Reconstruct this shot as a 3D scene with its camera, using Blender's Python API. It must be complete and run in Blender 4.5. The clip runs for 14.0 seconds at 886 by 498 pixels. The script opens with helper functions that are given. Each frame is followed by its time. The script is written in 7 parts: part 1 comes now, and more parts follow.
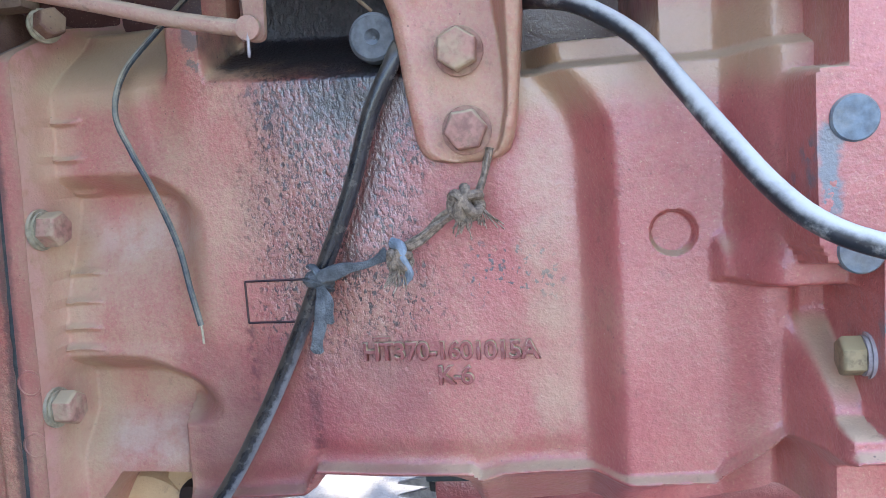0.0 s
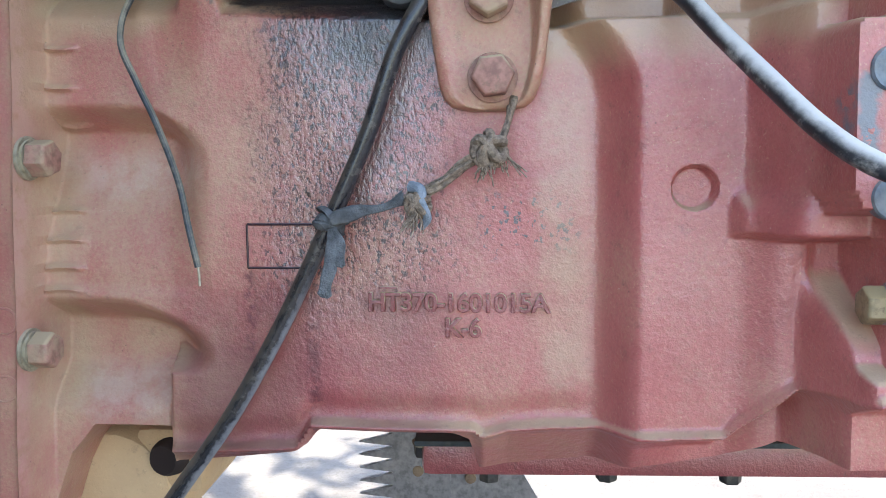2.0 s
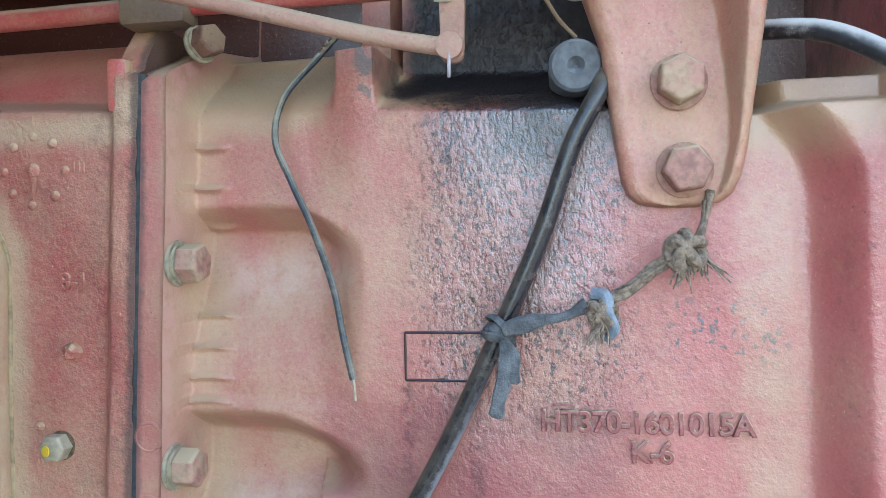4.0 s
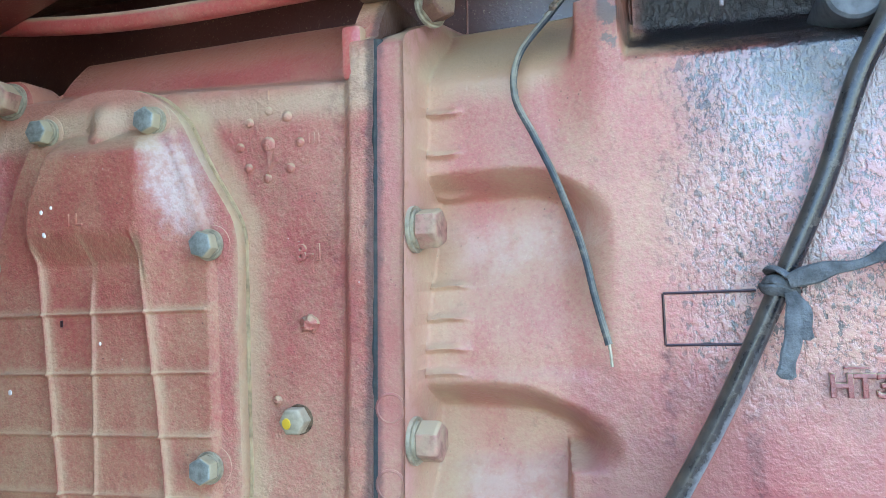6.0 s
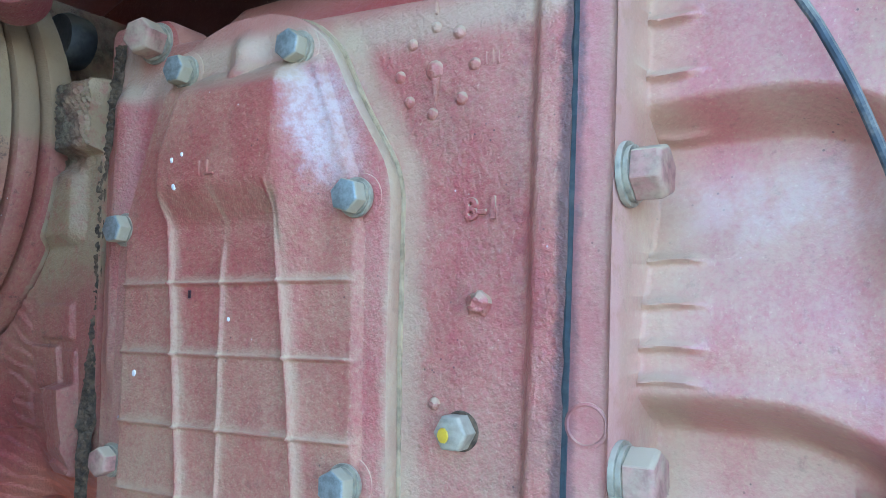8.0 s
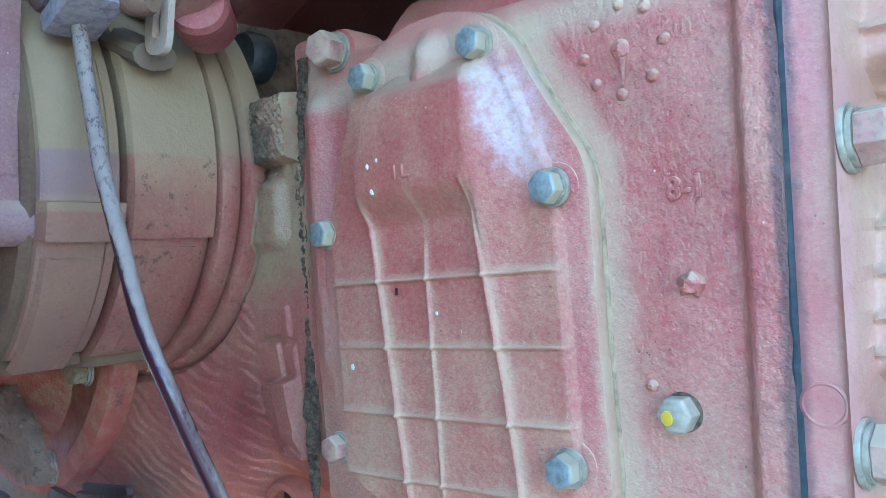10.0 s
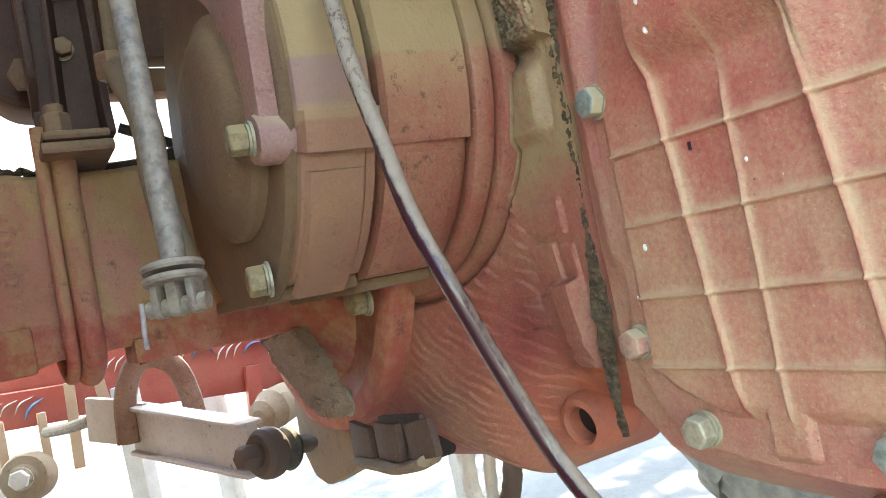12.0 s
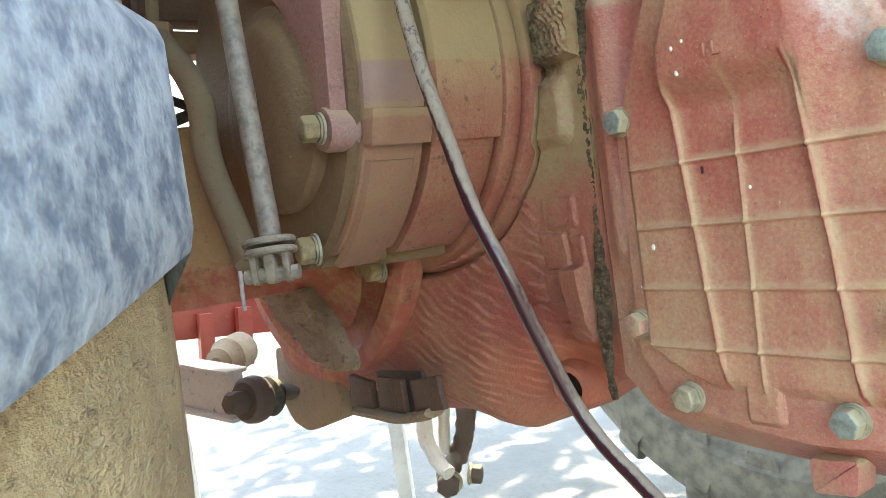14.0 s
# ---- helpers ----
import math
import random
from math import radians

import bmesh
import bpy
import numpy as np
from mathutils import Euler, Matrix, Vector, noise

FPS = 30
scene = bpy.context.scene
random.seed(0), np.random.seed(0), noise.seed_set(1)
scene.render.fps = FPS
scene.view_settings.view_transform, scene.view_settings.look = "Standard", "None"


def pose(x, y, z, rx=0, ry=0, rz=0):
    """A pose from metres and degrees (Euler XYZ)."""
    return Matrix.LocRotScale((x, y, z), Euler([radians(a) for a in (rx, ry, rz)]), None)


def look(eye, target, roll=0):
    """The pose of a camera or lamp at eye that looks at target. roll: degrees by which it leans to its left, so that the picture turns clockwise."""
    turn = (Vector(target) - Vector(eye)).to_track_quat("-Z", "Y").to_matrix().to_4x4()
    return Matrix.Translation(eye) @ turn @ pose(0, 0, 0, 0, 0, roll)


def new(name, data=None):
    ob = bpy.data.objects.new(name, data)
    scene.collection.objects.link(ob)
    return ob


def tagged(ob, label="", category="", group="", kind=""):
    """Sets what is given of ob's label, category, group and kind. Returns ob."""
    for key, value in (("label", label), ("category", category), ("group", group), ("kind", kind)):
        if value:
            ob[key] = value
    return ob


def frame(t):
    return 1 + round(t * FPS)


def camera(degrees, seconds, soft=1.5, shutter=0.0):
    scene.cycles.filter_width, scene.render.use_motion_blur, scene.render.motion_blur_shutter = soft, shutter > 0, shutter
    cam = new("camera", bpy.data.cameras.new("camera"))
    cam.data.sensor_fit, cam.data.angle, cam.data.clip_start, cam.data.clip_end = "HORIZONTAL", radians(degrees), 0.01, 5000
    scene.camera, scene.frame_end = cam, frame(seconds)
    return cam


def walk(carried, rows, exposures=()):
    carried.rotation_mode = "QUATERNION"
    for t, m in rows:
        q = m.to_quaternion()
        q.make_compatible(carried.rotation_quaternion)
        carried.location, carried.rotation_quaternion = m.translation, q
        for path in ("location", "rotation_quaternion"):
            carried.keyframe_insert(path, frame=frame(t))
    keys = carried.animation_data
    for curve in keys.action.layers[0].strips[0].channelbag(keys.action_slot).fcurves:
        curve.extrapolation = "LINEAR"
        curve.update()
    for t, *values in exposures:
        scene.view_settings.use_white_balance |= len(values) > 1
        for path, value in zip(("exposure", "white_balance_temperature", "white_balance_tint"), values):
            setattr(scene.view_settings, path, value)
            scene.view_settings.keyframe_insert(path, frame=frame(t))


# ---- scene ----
cam = camera(58.9, 14.0, 0.8)
PATH = [
    (0, (0.005, 0.089, 0.825), (-0.271, 2.057, 0.602), -4.1),
    (0.5, (-0.027, 0.032, 0.829), (-0.23, 2.014, 0.649), -3.1),
    (1, (-0.054, -0.011, 0.832), (-0.196, 1.976, 0.656), -1.5),
    (1.5, (-0.062, 0.035, 0.804), (-0.183, 2.026, 0.652), -0.6),
    (2, (-0.046, 0.087, 0.785), (-0.136, 2.077, 0.611), -0.5),
    (2.5, (-0.052, 0.106, 0.776), (-0.174, 2.096, 0.623), -0.8),
    (3, (-0.078, 0.12, 0.788), (-0.283, 2.109, 0.72), -1.2),
    (3.2, (-0.09, 0.128, 0.796), (-0.333, 2.112, 0.734), -1.2),
    (5.3, (-0.105, 0.127, 0.808), (-0.508, 2.082, 0.932), -2.4),
    (5.5, (-0.124, 0.13, 0.79), (-0.587, 2.072, 0.913), -2.5),
    (6, (-0.172, 0.136, 0.767), (-0.753, 2.047, 0.869), -2.4),
    (6.5, (-0.198, 0.152, 0.753), (-0.905, 2.02, 0.844), -2.7),
    (7, (-0.205, 0.219, 0.726), (-1.025, 2.035, 0.893), -1.6),
    (7.2, (-0.21, 0.246, 0.729), (-1.081, 2.038, 0.907), -0.6),
    (9.3, (-0.224, 0.24, 0.779), (-1.434, 1.825, 0.929), -3.2),
    (9.5, (-0.225, 0.235, 0.785), (-1.48, 1.786, 0.92), -3.7),
    (10, (-0.234, 0.228, 0.763), (-1.563, 1.721, 0.826), -4.6),
    (10.5, (-0.246, 0.236, 0.734), (-1.645, 1.666, 0.736), -5.6),
    (11, (-0.258, 0.251, 0.717), (-1.758, 1.573, 0.695), -7.0),
    (11.5, (-0.271, 0.244, 0.724), (-1.902, 1.401, 0.742), -9.1),
    (12, (-0.289, 0.249, 0.72), (-2.021, 1.245, 0.786), -11.2),
    (12.5, (-0.296, 0.249, 0.718), (-2.099, 1.11, 0.801), -12.3),
    (13, (-0.293, 0.239, 0.72), (-2.112, 1.067, 0.789), -11.8),
    (13.5, (-0.267, 0.194, 0.741), (-2.019, 1.159, 0.752), -9.8),
    (14, (-0.265, 0.154, 0.748), (-1.897, 1.308, 0.669), -7.5),
]
EXPOSURES = [(0.0, 2.97, 6500, 16), (0.5, 2.85, 6350, 16), (1.5, 2.78, 6750, 14), (2.0, 2.82, 7050, 13), (2.5, 2.83, 7050, 13), (3.0, 2.97, 7400, 12), (5.5, 3.45, 5950, 5), (6.0, 3.54, 6250, 5), (6.5, 3.57, 7100, 4), (7.2, 3.51, 5600, 6), (9.5, 3.70, 5000, 0), (10.0, 3.78, 4950, 0), (10.5, 3.62, 6050, 4), (11.0, 3.65, 8300, 6), (11.7, 3.82, 8000, 4), (12.5, 3.99, 7700, 2), (13.2, 3.90, 7900, 2), (13.5, 3.84, 8000, 1), (14.0, 3.74, 8000, 0)]
walk(cam, [(t, look(eye, target, roll)) for t, eye, target, roll in PATH], EXPOSURES)

# ---- world, sun, exposure ----
GROUND = 0.06
world = bpy.data.worlds.new("world")
scene.world = world
world.use_nodes = True
wn = world.node_tree
sky = wn.nodes.new("ShaderNodeTexSky")
sky.sky_type = "NISHITA"
sky.sun_disc = False
SUN_TO = Vector((-0.34, 0.42, 1.0)).normalized()
sky.sun_elevation = math.asin(SUN_TO.z)
sky.sun_rotation = math.atan2(SUN_TO.x, SUN_TO.y)
bg = wn.nodes["Background"]
wn.links.new(sky.outputs[0], bg.inputs[0])
bg.inputs[1].default_value = 0.15
sun = new("sun", bpy.data.lights.new("sun", "SUN"))
sun.data.energy, sun.data.angle, sun.data.color = 2.4, radians(0.5), (1.0, 0.95, 0.86)
sun.matrix_world = look((0, 0, 5), Vector((0, 0, 5)) - SUN_TO)


# ---- materials ----
class Nodes:
    """Short forms for building a node material."""

    def __init__(self, name):
        self.mat = bpy.data.materials.new(name)
        self.mat.use_nodes = True
        self.t = self.mat.node_tree
        self.bsdf = self.t.nodes["Principled BSDF"]
        self.geo = self.t.nodes.new("ShaderNodeNewGeometry")
        self.pos = self.geo.outputs["Position"]

    def put(self, socket, value):
        if isinstance(value, bpy.types.NodeSocket):
            self.t.links.new(value, socket)
        else:
            socket.default_value = value

    def math(self, op, a, b=0.0, c=0.0, clamp=False):
        n = self.t.nodes.new("ShaderNodeMath")
        n.operation, n.use_clamp = op, clamp
        for s, v in zip(n.inputs, (a, b, c)):
            self.put(s, v)
        return n.outputs[0]

    def vmath(self, op, a, b):
        n = self.t.nodes.new("ShaderNodeVectorMath")
        n.operation = op
        self.put(n.inputs[0], a)
        self.put(n.inputs[1], b)
        return n.outputs[0]

    def xyz(self, v=None):
        n = self.t.nodes.new("ShaderNodeSeparateXYZ")
        self.put(n.inputs[0], v or self.pos)
        return n.outputs

    def noise(self, scale, detail=4.0, rough=0.55, vector=None, stretch=None):
        v = vector or self.pos
        if stretch:
            v = self.vmath("MULTIPLY", v, stretch)
        n = self.t.nodes.new("ShaderNodeTexNoise")
        self.put(n.inputs["Vector"], v)
        n.inputs["Scale"].default_value = scale
        n.inputs["Detail"].default_value = detail
        n.inputs["Roughness"].default_value = rough
        return n.outputs["Fac"]

    def voronoi(self, scale, feature="F1", vector=None):
        n = self.t.nodes.new("ShaderNodeTexVoronoi")
        n.feature = feature
        self.put(n.inputs["Vector"], vector or self.pos)
        n.inputs["Scale"].default_value = scale
        return n.outputs["Distance"]

    def step(self, value, lo, hi, a=0.0, b=1.0):
        n = self.t.nodes.new("ShaderNodeMapRange")
        n.interpolation_type = "SMOOTHSTEP"
        self.put(n.inputs[0], value)
        for k, v in zip((1, 2, 3, 4), (lo, hi, a, b)):
            self.put(n.inputs[k], v)
        return n.outputs[0]

    def mix(self, fac, a, b):
        n = self.t.nodes.new("ShaderNodeMix")
        n.data_type = "RGBA"
        self.put(n.inputs[0], fac)
        for s, v in ((n.inputs[6], a), (n.inputs[7], b)):
            if isinstance(v, tuple) and len(v) == 3:
                v = (*v, 1.0)
            self.put(s, v)
        return n.outputs[2]

    def fmix(self, fac, a, b):
        n = self.t.nodes.new("ShaderNodeMix")
        self.put(n.inputs[0], fac)
        self.put(n.inputs[2], a)
        self.put(n.inputs[3], b)
        return n.outputs[0]

    def box(self, x0, x1, z0, z1, soft, warp=0.0, scale=60.0):
        """A soft mask over a stretch of x and z, its border made uneven by noise."""
        x, _, z = self.xyz()
        if warp:
            d = self.math("MULTIPLY", self.math("SUBTRACT", self.noise(scale), 0.5), warp * 2)
            x, z = self.math("ADD", x, d), self.math("ADD", z, d)
        m = self.step(x, x0 - soft, x0 + soft)
        m = self.math("MULTIPLY", m, self.step(x, x1 - soft, x1 + soft, 1.0, 0.0))
        m = self.math("MULTIPLY", m, self.step(z, z0 - soft, z0 + soft))
        return self.math("MULTIPLY", m, self.step(z, z1 - soft, z1 + soft, 1.0, 0.0))

    def bump(self, height, strength, distance=0.002, before=None):
        n = self.t.nodes.new("ShaderNodeBump")
        self.put(n.inputs["Height"], height)
        n.inputs["Strength"].default_value = strength
        n.inputs["Distance"].default_value = distance
        if before:
            self.put(n.inputs["Normal"], before)
        return n.outputs[0]

    def done(self, color, rough, normal=None, metal=0.0):
        if isinstance(color, tuple):
            color = (*color[:3], 1.0)
        self.put(self.bsdf.inputs["Base Color"], color)
        self.put(self.bsdf.inputs["Roughness"], rough)
        self.put(self.bsdf.inputs["Metallic"], metal)
        if normal:
            self.put(self.bsdf.inputs["Normal"], normal)
        return self.mat


RED, RED_PALE, DUST = (0.385, 0.088, 0.084), (0.43, 0.130, 0.115), (0.45, 0.345, 0.205)


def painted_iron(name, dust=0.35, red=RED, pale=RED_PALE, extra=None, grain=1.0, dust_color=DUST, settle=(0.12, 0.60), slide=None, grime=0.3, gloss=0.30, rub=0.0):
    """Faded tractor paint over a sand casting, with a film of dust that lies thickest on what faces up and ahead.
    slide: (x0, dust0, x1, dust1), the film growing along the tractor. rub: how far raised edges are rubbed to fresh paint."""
    n = Nodes(name)
    broad = n.noise(9.0, 5.0, 0.6)
    fine = n.noise(140.0, 3.0, 0.6)
    col = n.mix(n.step(broad, 0.32, 0.70), red, pale)
    col = n.mix(n.step(n.noise(34.0, 6.0, 0.7), 0.50, 0.78, 0.0, 0.55), col, (red[0] * 0.62, red[1] * 0.50, red[2] * 0.52))
    col = n.mix(n.step(n.noise(520.0, 3.0, 0.65), 0.42, 0.70, 0.0, 0.30), col, (red[0] * 0.62, red[1] * 0.52, red[2] * 0.52))
    nx, _, nz = n.xyz(n.geo.outputs["Normal"])
    drift = n.math("MULTIPLY", n.math("SUBTRACT", n.noise(42.0, 5.0, 0.65), 0.5), 0.5)
    lie = n.math("ADD", n.math("MULTIPLY", nz, 0.95), n.math("MULTIPLY", n.math("MAXIMUM", nx, 0.0), 0.55))
    up = n.step(n.math("ADD", lie, drift), settle[0], settle[1], 0.0, 0.80)
    patch = n.math("MULTIPLY", n.math("SUBTRACT", n.math("ADD", n.math("MULTIPLY", n.noise(8.0, 3.0, 0.6), 0.5), n.math("MULTIPLY", n.noise(36.0, 6.0, 0.70, stretch=(1.0, 1.0, 0.5)), 0.35)), 0.425), 1.25)
    grit = n.math("MULTIPLY", n.math("SUBTRACT", n.noise(420.0, 3.0, 0.65), 0.5), 0.40)
    level = dust
    if slide:
        level = n.step(n.xyz()[0], slide[0], slide[2], slide[1], slide[3])
    film = n.step(n.math("ADD", n.math("ADD", patch, grit), level), 0.22, 0.78)
    film = n.math("MULTIPLY", film, n.step(level, 0.0, 0.3, 0.2, 0.82))
    cover = n.math("MAXIMUM", up, film)
    col = n.mix(cover, col, n.mix(n.noise(24.0, 5.0, 0.7), tuple(c * 0.85 for c in dust_color), tuple(c * 1.2 for c in dust_color)))
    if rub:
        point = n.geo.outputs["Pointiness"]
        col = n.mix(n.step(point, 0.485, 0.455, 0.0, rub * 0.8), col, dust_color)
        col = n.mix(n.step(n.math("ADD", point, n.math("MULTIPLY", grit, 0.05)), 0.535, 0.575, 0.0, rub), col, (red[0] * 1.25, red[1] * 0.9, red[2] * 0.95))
    # old grease that has caught dirt, in patches and spatters
    old = n.step(n.noise(8.0, 7.0, 0.72, n.vmath("ADD", n.pos, (5.3, 2.1, 7.7))), 0.52, 0.80, 0.0, grime)
    spat = n.step(n.noise(110.0, 5.0, 0.78), 0.57, 0.68, 0.0, grime)
    old = n.math("MAXIMUM", old, n.math("MULTIPLY", spat, 0.8))
    col = n.mix(old, col, (0.060, 0.036, 0.026))
    # grains of dust and sand caught on the rough skin
    sand = n.step(n.noise(640.0, 2.0, 0.6, n.vmath("ADD", n.pos, (1.9, 8.3, 4.1))), 0.62, 0.74, 0.0, 0.28)
    col = n.mix(sand, col, tuple(min(1.0, c * 1.35) for c in dust_color))
    # dark pits, pale flecks and rubbed high spots, few and small
    pits = n.math("MULTIPLY", n.step(n.voronoi(190.0), 0.06, 0.13, 1.0, 0.0), n.step(n.noise(19.0), 0.52, 0.62, 0.0, 0.7))
    col = n.mix(pits, col, (0.045, 0.03, 0.03))
    flecks = n.math("MULTIPLY", n.step(n.voronoi(95.0, "F1", n.vmath("ADD", n.pos, (3.1, 1.7, 0.4))), 0.03, 0.055, 1.0, 0.0), n.step(n.noise(23.0, 3.0), 0.56, 0.64, 0.0, 0.6))
    col = n.mix(flecks, col, (0.62, 0.57, 0.50))
    rough = n.fmix(n.math("MAXIMUM", cover, n.math("MULTIPLY", old, 0.8)), gloss, 0.88)
    height = n.math("ADD", n.math("ADD", n.math("MULTIPLY", n.noise(330.0, 3.0, 0.55), 0.54), n.math("MULTIPLY", n.noise(900.0, 2.0, 0.5), 0.22)), n.math("MULTIPLY", n.noise(80.0, 3.0, 0.5), 0.9))
    nrm = n.bump(height, min(1.0, 0.8 * grain), 0.0015 * max(1.0, 0.8 * grain))
    if extra:
        col, rough, nrm = extra(n, col, rough, nrm, fine)
    n.bsdf.inputs["Specular IOR Level"].default_value = 0.5 if gloss > 0.35 else 0.8
    return n.done(col, rough, nrm)


def clutch_stains(n, col, rough, nrm, fine):
    x, _, z = n.xyz()
    wob = n.math("MULTIPLY", n.math("SUBTRACT", n.noise(26.0, 5.0, 0.7), 0.5), 0.07)
    # wet oil that ran down from the opening, spreading a little as it falls
    mid = n.math("ADD", -0.112, n.math("MULTIPLY", n.math("SUBTRACT", 0.88, z), -0.06))
    half = n.math("ADD", 0.056, n.math("MULTIPLY", n.math("SUBTRACT", 0.88, z), 0.02))
    away = n.math("ABSOLUTE", n.math("SUBTRACT", n.math("ADD", x, wob), mid))
    wet = n.math("SUBTRACT", half, away)
    wet = n.step(wet, -0.012, 0.028)
    wet = n.math("MULTIPLY", n.math("MULTIPLY", wet, n.step(z, 0.886, 0.896, 1.0, 0.0)), n.step(n.math("ADD", z, wob), 0.66, 0.77))
    flow = n.vmath("MULTIPLY", n.pos, (1.0, 1.0, 0.62))
    wrinkle = n.noise(300.0, 4.0, 0.6, flow)
    speck = n.math("MAXIMUM", n.step(n.math("ABSOLUTE", n.math("SUBTRACT", wrinkle, 0.45)), 0.012, 0.036, 1.0, 0.0), n.step(wrinkle, 0.36, 0.31))
    dark = n.math("MULTIPLY", wet, n.math("ADD", n.math("MULTIPLY", speck, 0.70), n.step(n.math("ADD", z, wob), 0.78, 0.885, 0.24, 0.62)))
    col = n.mix(dark, col, (0.040, 0.010, 0.012))
    # black crusted oil round the opening, plus black for shade in the cavity ahead
    crust_shade = n.math("MAXIMUM", n.box(-0.192, -0.060, 0.884, 1.1, 0.010, 0.016, 45.0), n.box(-0.03, 0.058, 0.892, 1.1, 0.008, 0.012, 45.0))
    crust_shade = n.math("MAXIMUM", crust_shade, n.box(-0.128, -0.066, 0.852, 0.90, 0.014, 0.026, 60.0))
    crust_shade = n.math("MULTIPLY", crust_shade, n.step(n.noise(150.0, 5.0, 0.75), n.step(z, 0.88, 0.90, 0.36, 0.0), n.step(z, 0.88, 0.90, 0.46, 0.10)))
    col = n.mix(crust_shade, col, (0.008, 0.007, 0.008))
    near = n.step(n.math("SUBTRACT", n.math("ADD", half, 0.010), away), -0.01, 0.03)
    drips = n.math("MULTIPLY", n.step(n.math("ADD", n.noise(330.0, 3.0, 0.6, n.vmath("ADD", flow, (4.0, 1.0, 2.0))), n.step(z, 0.80, 0.88, 0.0, 0.05)), 0.585, 0.61), n.math("MULTIPLY", near, n.step(z, 0.70, 0.74)))
    col = n.mix(n.math("MULTIPLY", drips, 0.9), col, (0.02, 0.012, 0.014))
    # the brown wet streak that follows the cable down, the cable's shadow painted in
    along = n.math("ADD", x, n.math("MULTIPLY", n.math("SUBTRACT", 0.854, z), 0.40))
    streak = n.math("MULTIPLY", n.math("MULTIPLY", n.step(along, -0.089, -0.085), n.step(n.math("ADD", along, wob), -0.080, -0.070, 1.0, 0.0)), n.math("MULTIPLY", n.step(z, 0.755, 0.775), n.step(z, 0.885, 0.87)))
    col = n.mix(n.math("MULTIPLY", streak, 0.75), col, (0.060, 0.014, 0.012))
    # thin dark runs under the casting marks
    run = n.box(-0.1465, -0.139, 0.645, 0.725, 0.003, 0.004, 160.0)
    run2 = n.box(-0.184, -0.178, 0.68, 0.735, 0.003, 0.004, 160.0)
    run = n.math("MULTIPLY", n.math("MAXIMUM", run, run2), n.step(n.noise(160.0), 0.4, 0.6))
    col = n.mix(n.math("MULTIPLY", run, 0.8), col, (0.09, 0.02, 0.02))
    grimy = n.box(-0.225, -0.15, 0.60, 0.69, 0.012, 0.02, 30.0)
    col = n.mix(n.math("MULTIPLY", grimy, 0.45), col, (0.16, 0.035, 0.035))
    film = n.math("MULTIPLY", n.box(-0.232, -0.066, 0.58, 0.722, 0.010, 0.012, 40.0), n.step(n.noise(45.0, 5.0, 0.7), 0.30, 0.62, 0.18, 0.46))
    col = n.mix(film, col, (0.17, 0.040, 0.048))
    rough = n.fmix(film, rough, 0.35)
    # chips to bare grey primer
    chip = n.math("MULTIPLY", n.box(-0.045, 0.01, 0.745, 0.775, 0.006, 0.012, 70.0), n.step(n.noise(230.0, 4.0), 0.585, 0.60))
    chip2 = n.math("MULTIPLY", n.box(0.1145, 0.1245, 0.792, 0.828, 0.002, 0.008, 90.0), n.step(n.noise(85.0, 4.0), 0.43, 0.45))
    chip3 = n.math("MULTIPLY", n.box(0.142, 0.165, 0.73, 0.762, 0.003, 0.01, 90.0), n.step(n.noise(70.0, 3.0), 0.42, 0.44))
    col = n.mix(chip, col, (0.11, 0.080, 0.085))
    chips = n.math("MAXIMUM", chip2, chip3)
    col = n.mix(chips, col, (0.13, 0.135, 0.15))
    lean = n.math("SUBTRACT", x, n.math("MULTIPLY", n.math("SUBTRACT", z, 0.784), 0.040))
    ragged = n.math("MULTIPLY", n.math("SUBTRACT", n.noise(120.0, 5.0, 0.75), 0.5), 0.007)
    dirt = n.step(n.math("ADD", lean, ragged), -0.3245, -0.3285, 0.0, 0.80)
    col = n.mix(dirt, col, (0.060, 0.045, 0.040))
    edge = n.math("MULTIPLY", n.step(lean, -0.3136, -0.3126), n.step(lean, -0.3108, -0.3118))
    col = n.mix(n.math("MULTIPLY", edge, n.step(n.noise(90.0, 4.0, 0.7), 0.32, 0.52, 0.0, 0.55)), col, (0.56, 0.27, 0.26))
    strip = n.math("MULTIPLY", n.box(-0.012, 0.020, 0.66, 0.885, 0.009, 0.014, 40.0), n.step(n.noise(40.0, 5.0, 0.7), 0.30, 0.65, 0.15, 0.55))
    col = n.mix(strip, col, (0.44, 0.32, 0.20))
    pillar = n.math("MULTIPLY", n.box(-0.2080, -0.1975, 0.888, 0.918, 0.002, 0.008, 90.0), n.step(n.noise(95.0, 4.0, 0.7), 0.46, 0.50, 0.0, 0.85))
    col = n.mix(pillar, col, (0.15, 0.125, 0.105))
    # deeper paint kept on the joint flange
    kept = n.math("MULTIPLY", n.box(-0.340, -0.3145, 0.55, 0.905, 0.002, 0.004, 90.0), n.step(n.noise(30.0, 5.0, 0.7), 0.30, 0.60, 0.0, 0.40))
    col = n.mix(kept, col, (0.36, 0.095, 0.085))
    # dust banked in the corner of the flange
    bank = n.box(-0.314, -0.296, 0.63, 0.90, 0.012, 0.008, 40.0)
    col = n.mix(n.math("MULTIPLY", bank, 0.48), col, (0.46, 0.37, 0.22))
    rough = n.fmix(bank, rough, 0.9)
    # caked dust in the upper corners
    cake = n.math("MAXIMUM", n.box(-0.30, -0.228, 0.872, 0.95, 0.008, 0.012, 40.0), n.box(-0.02, 0.12, 0.852, 0.90, 0.012, 0.012, 50.0))
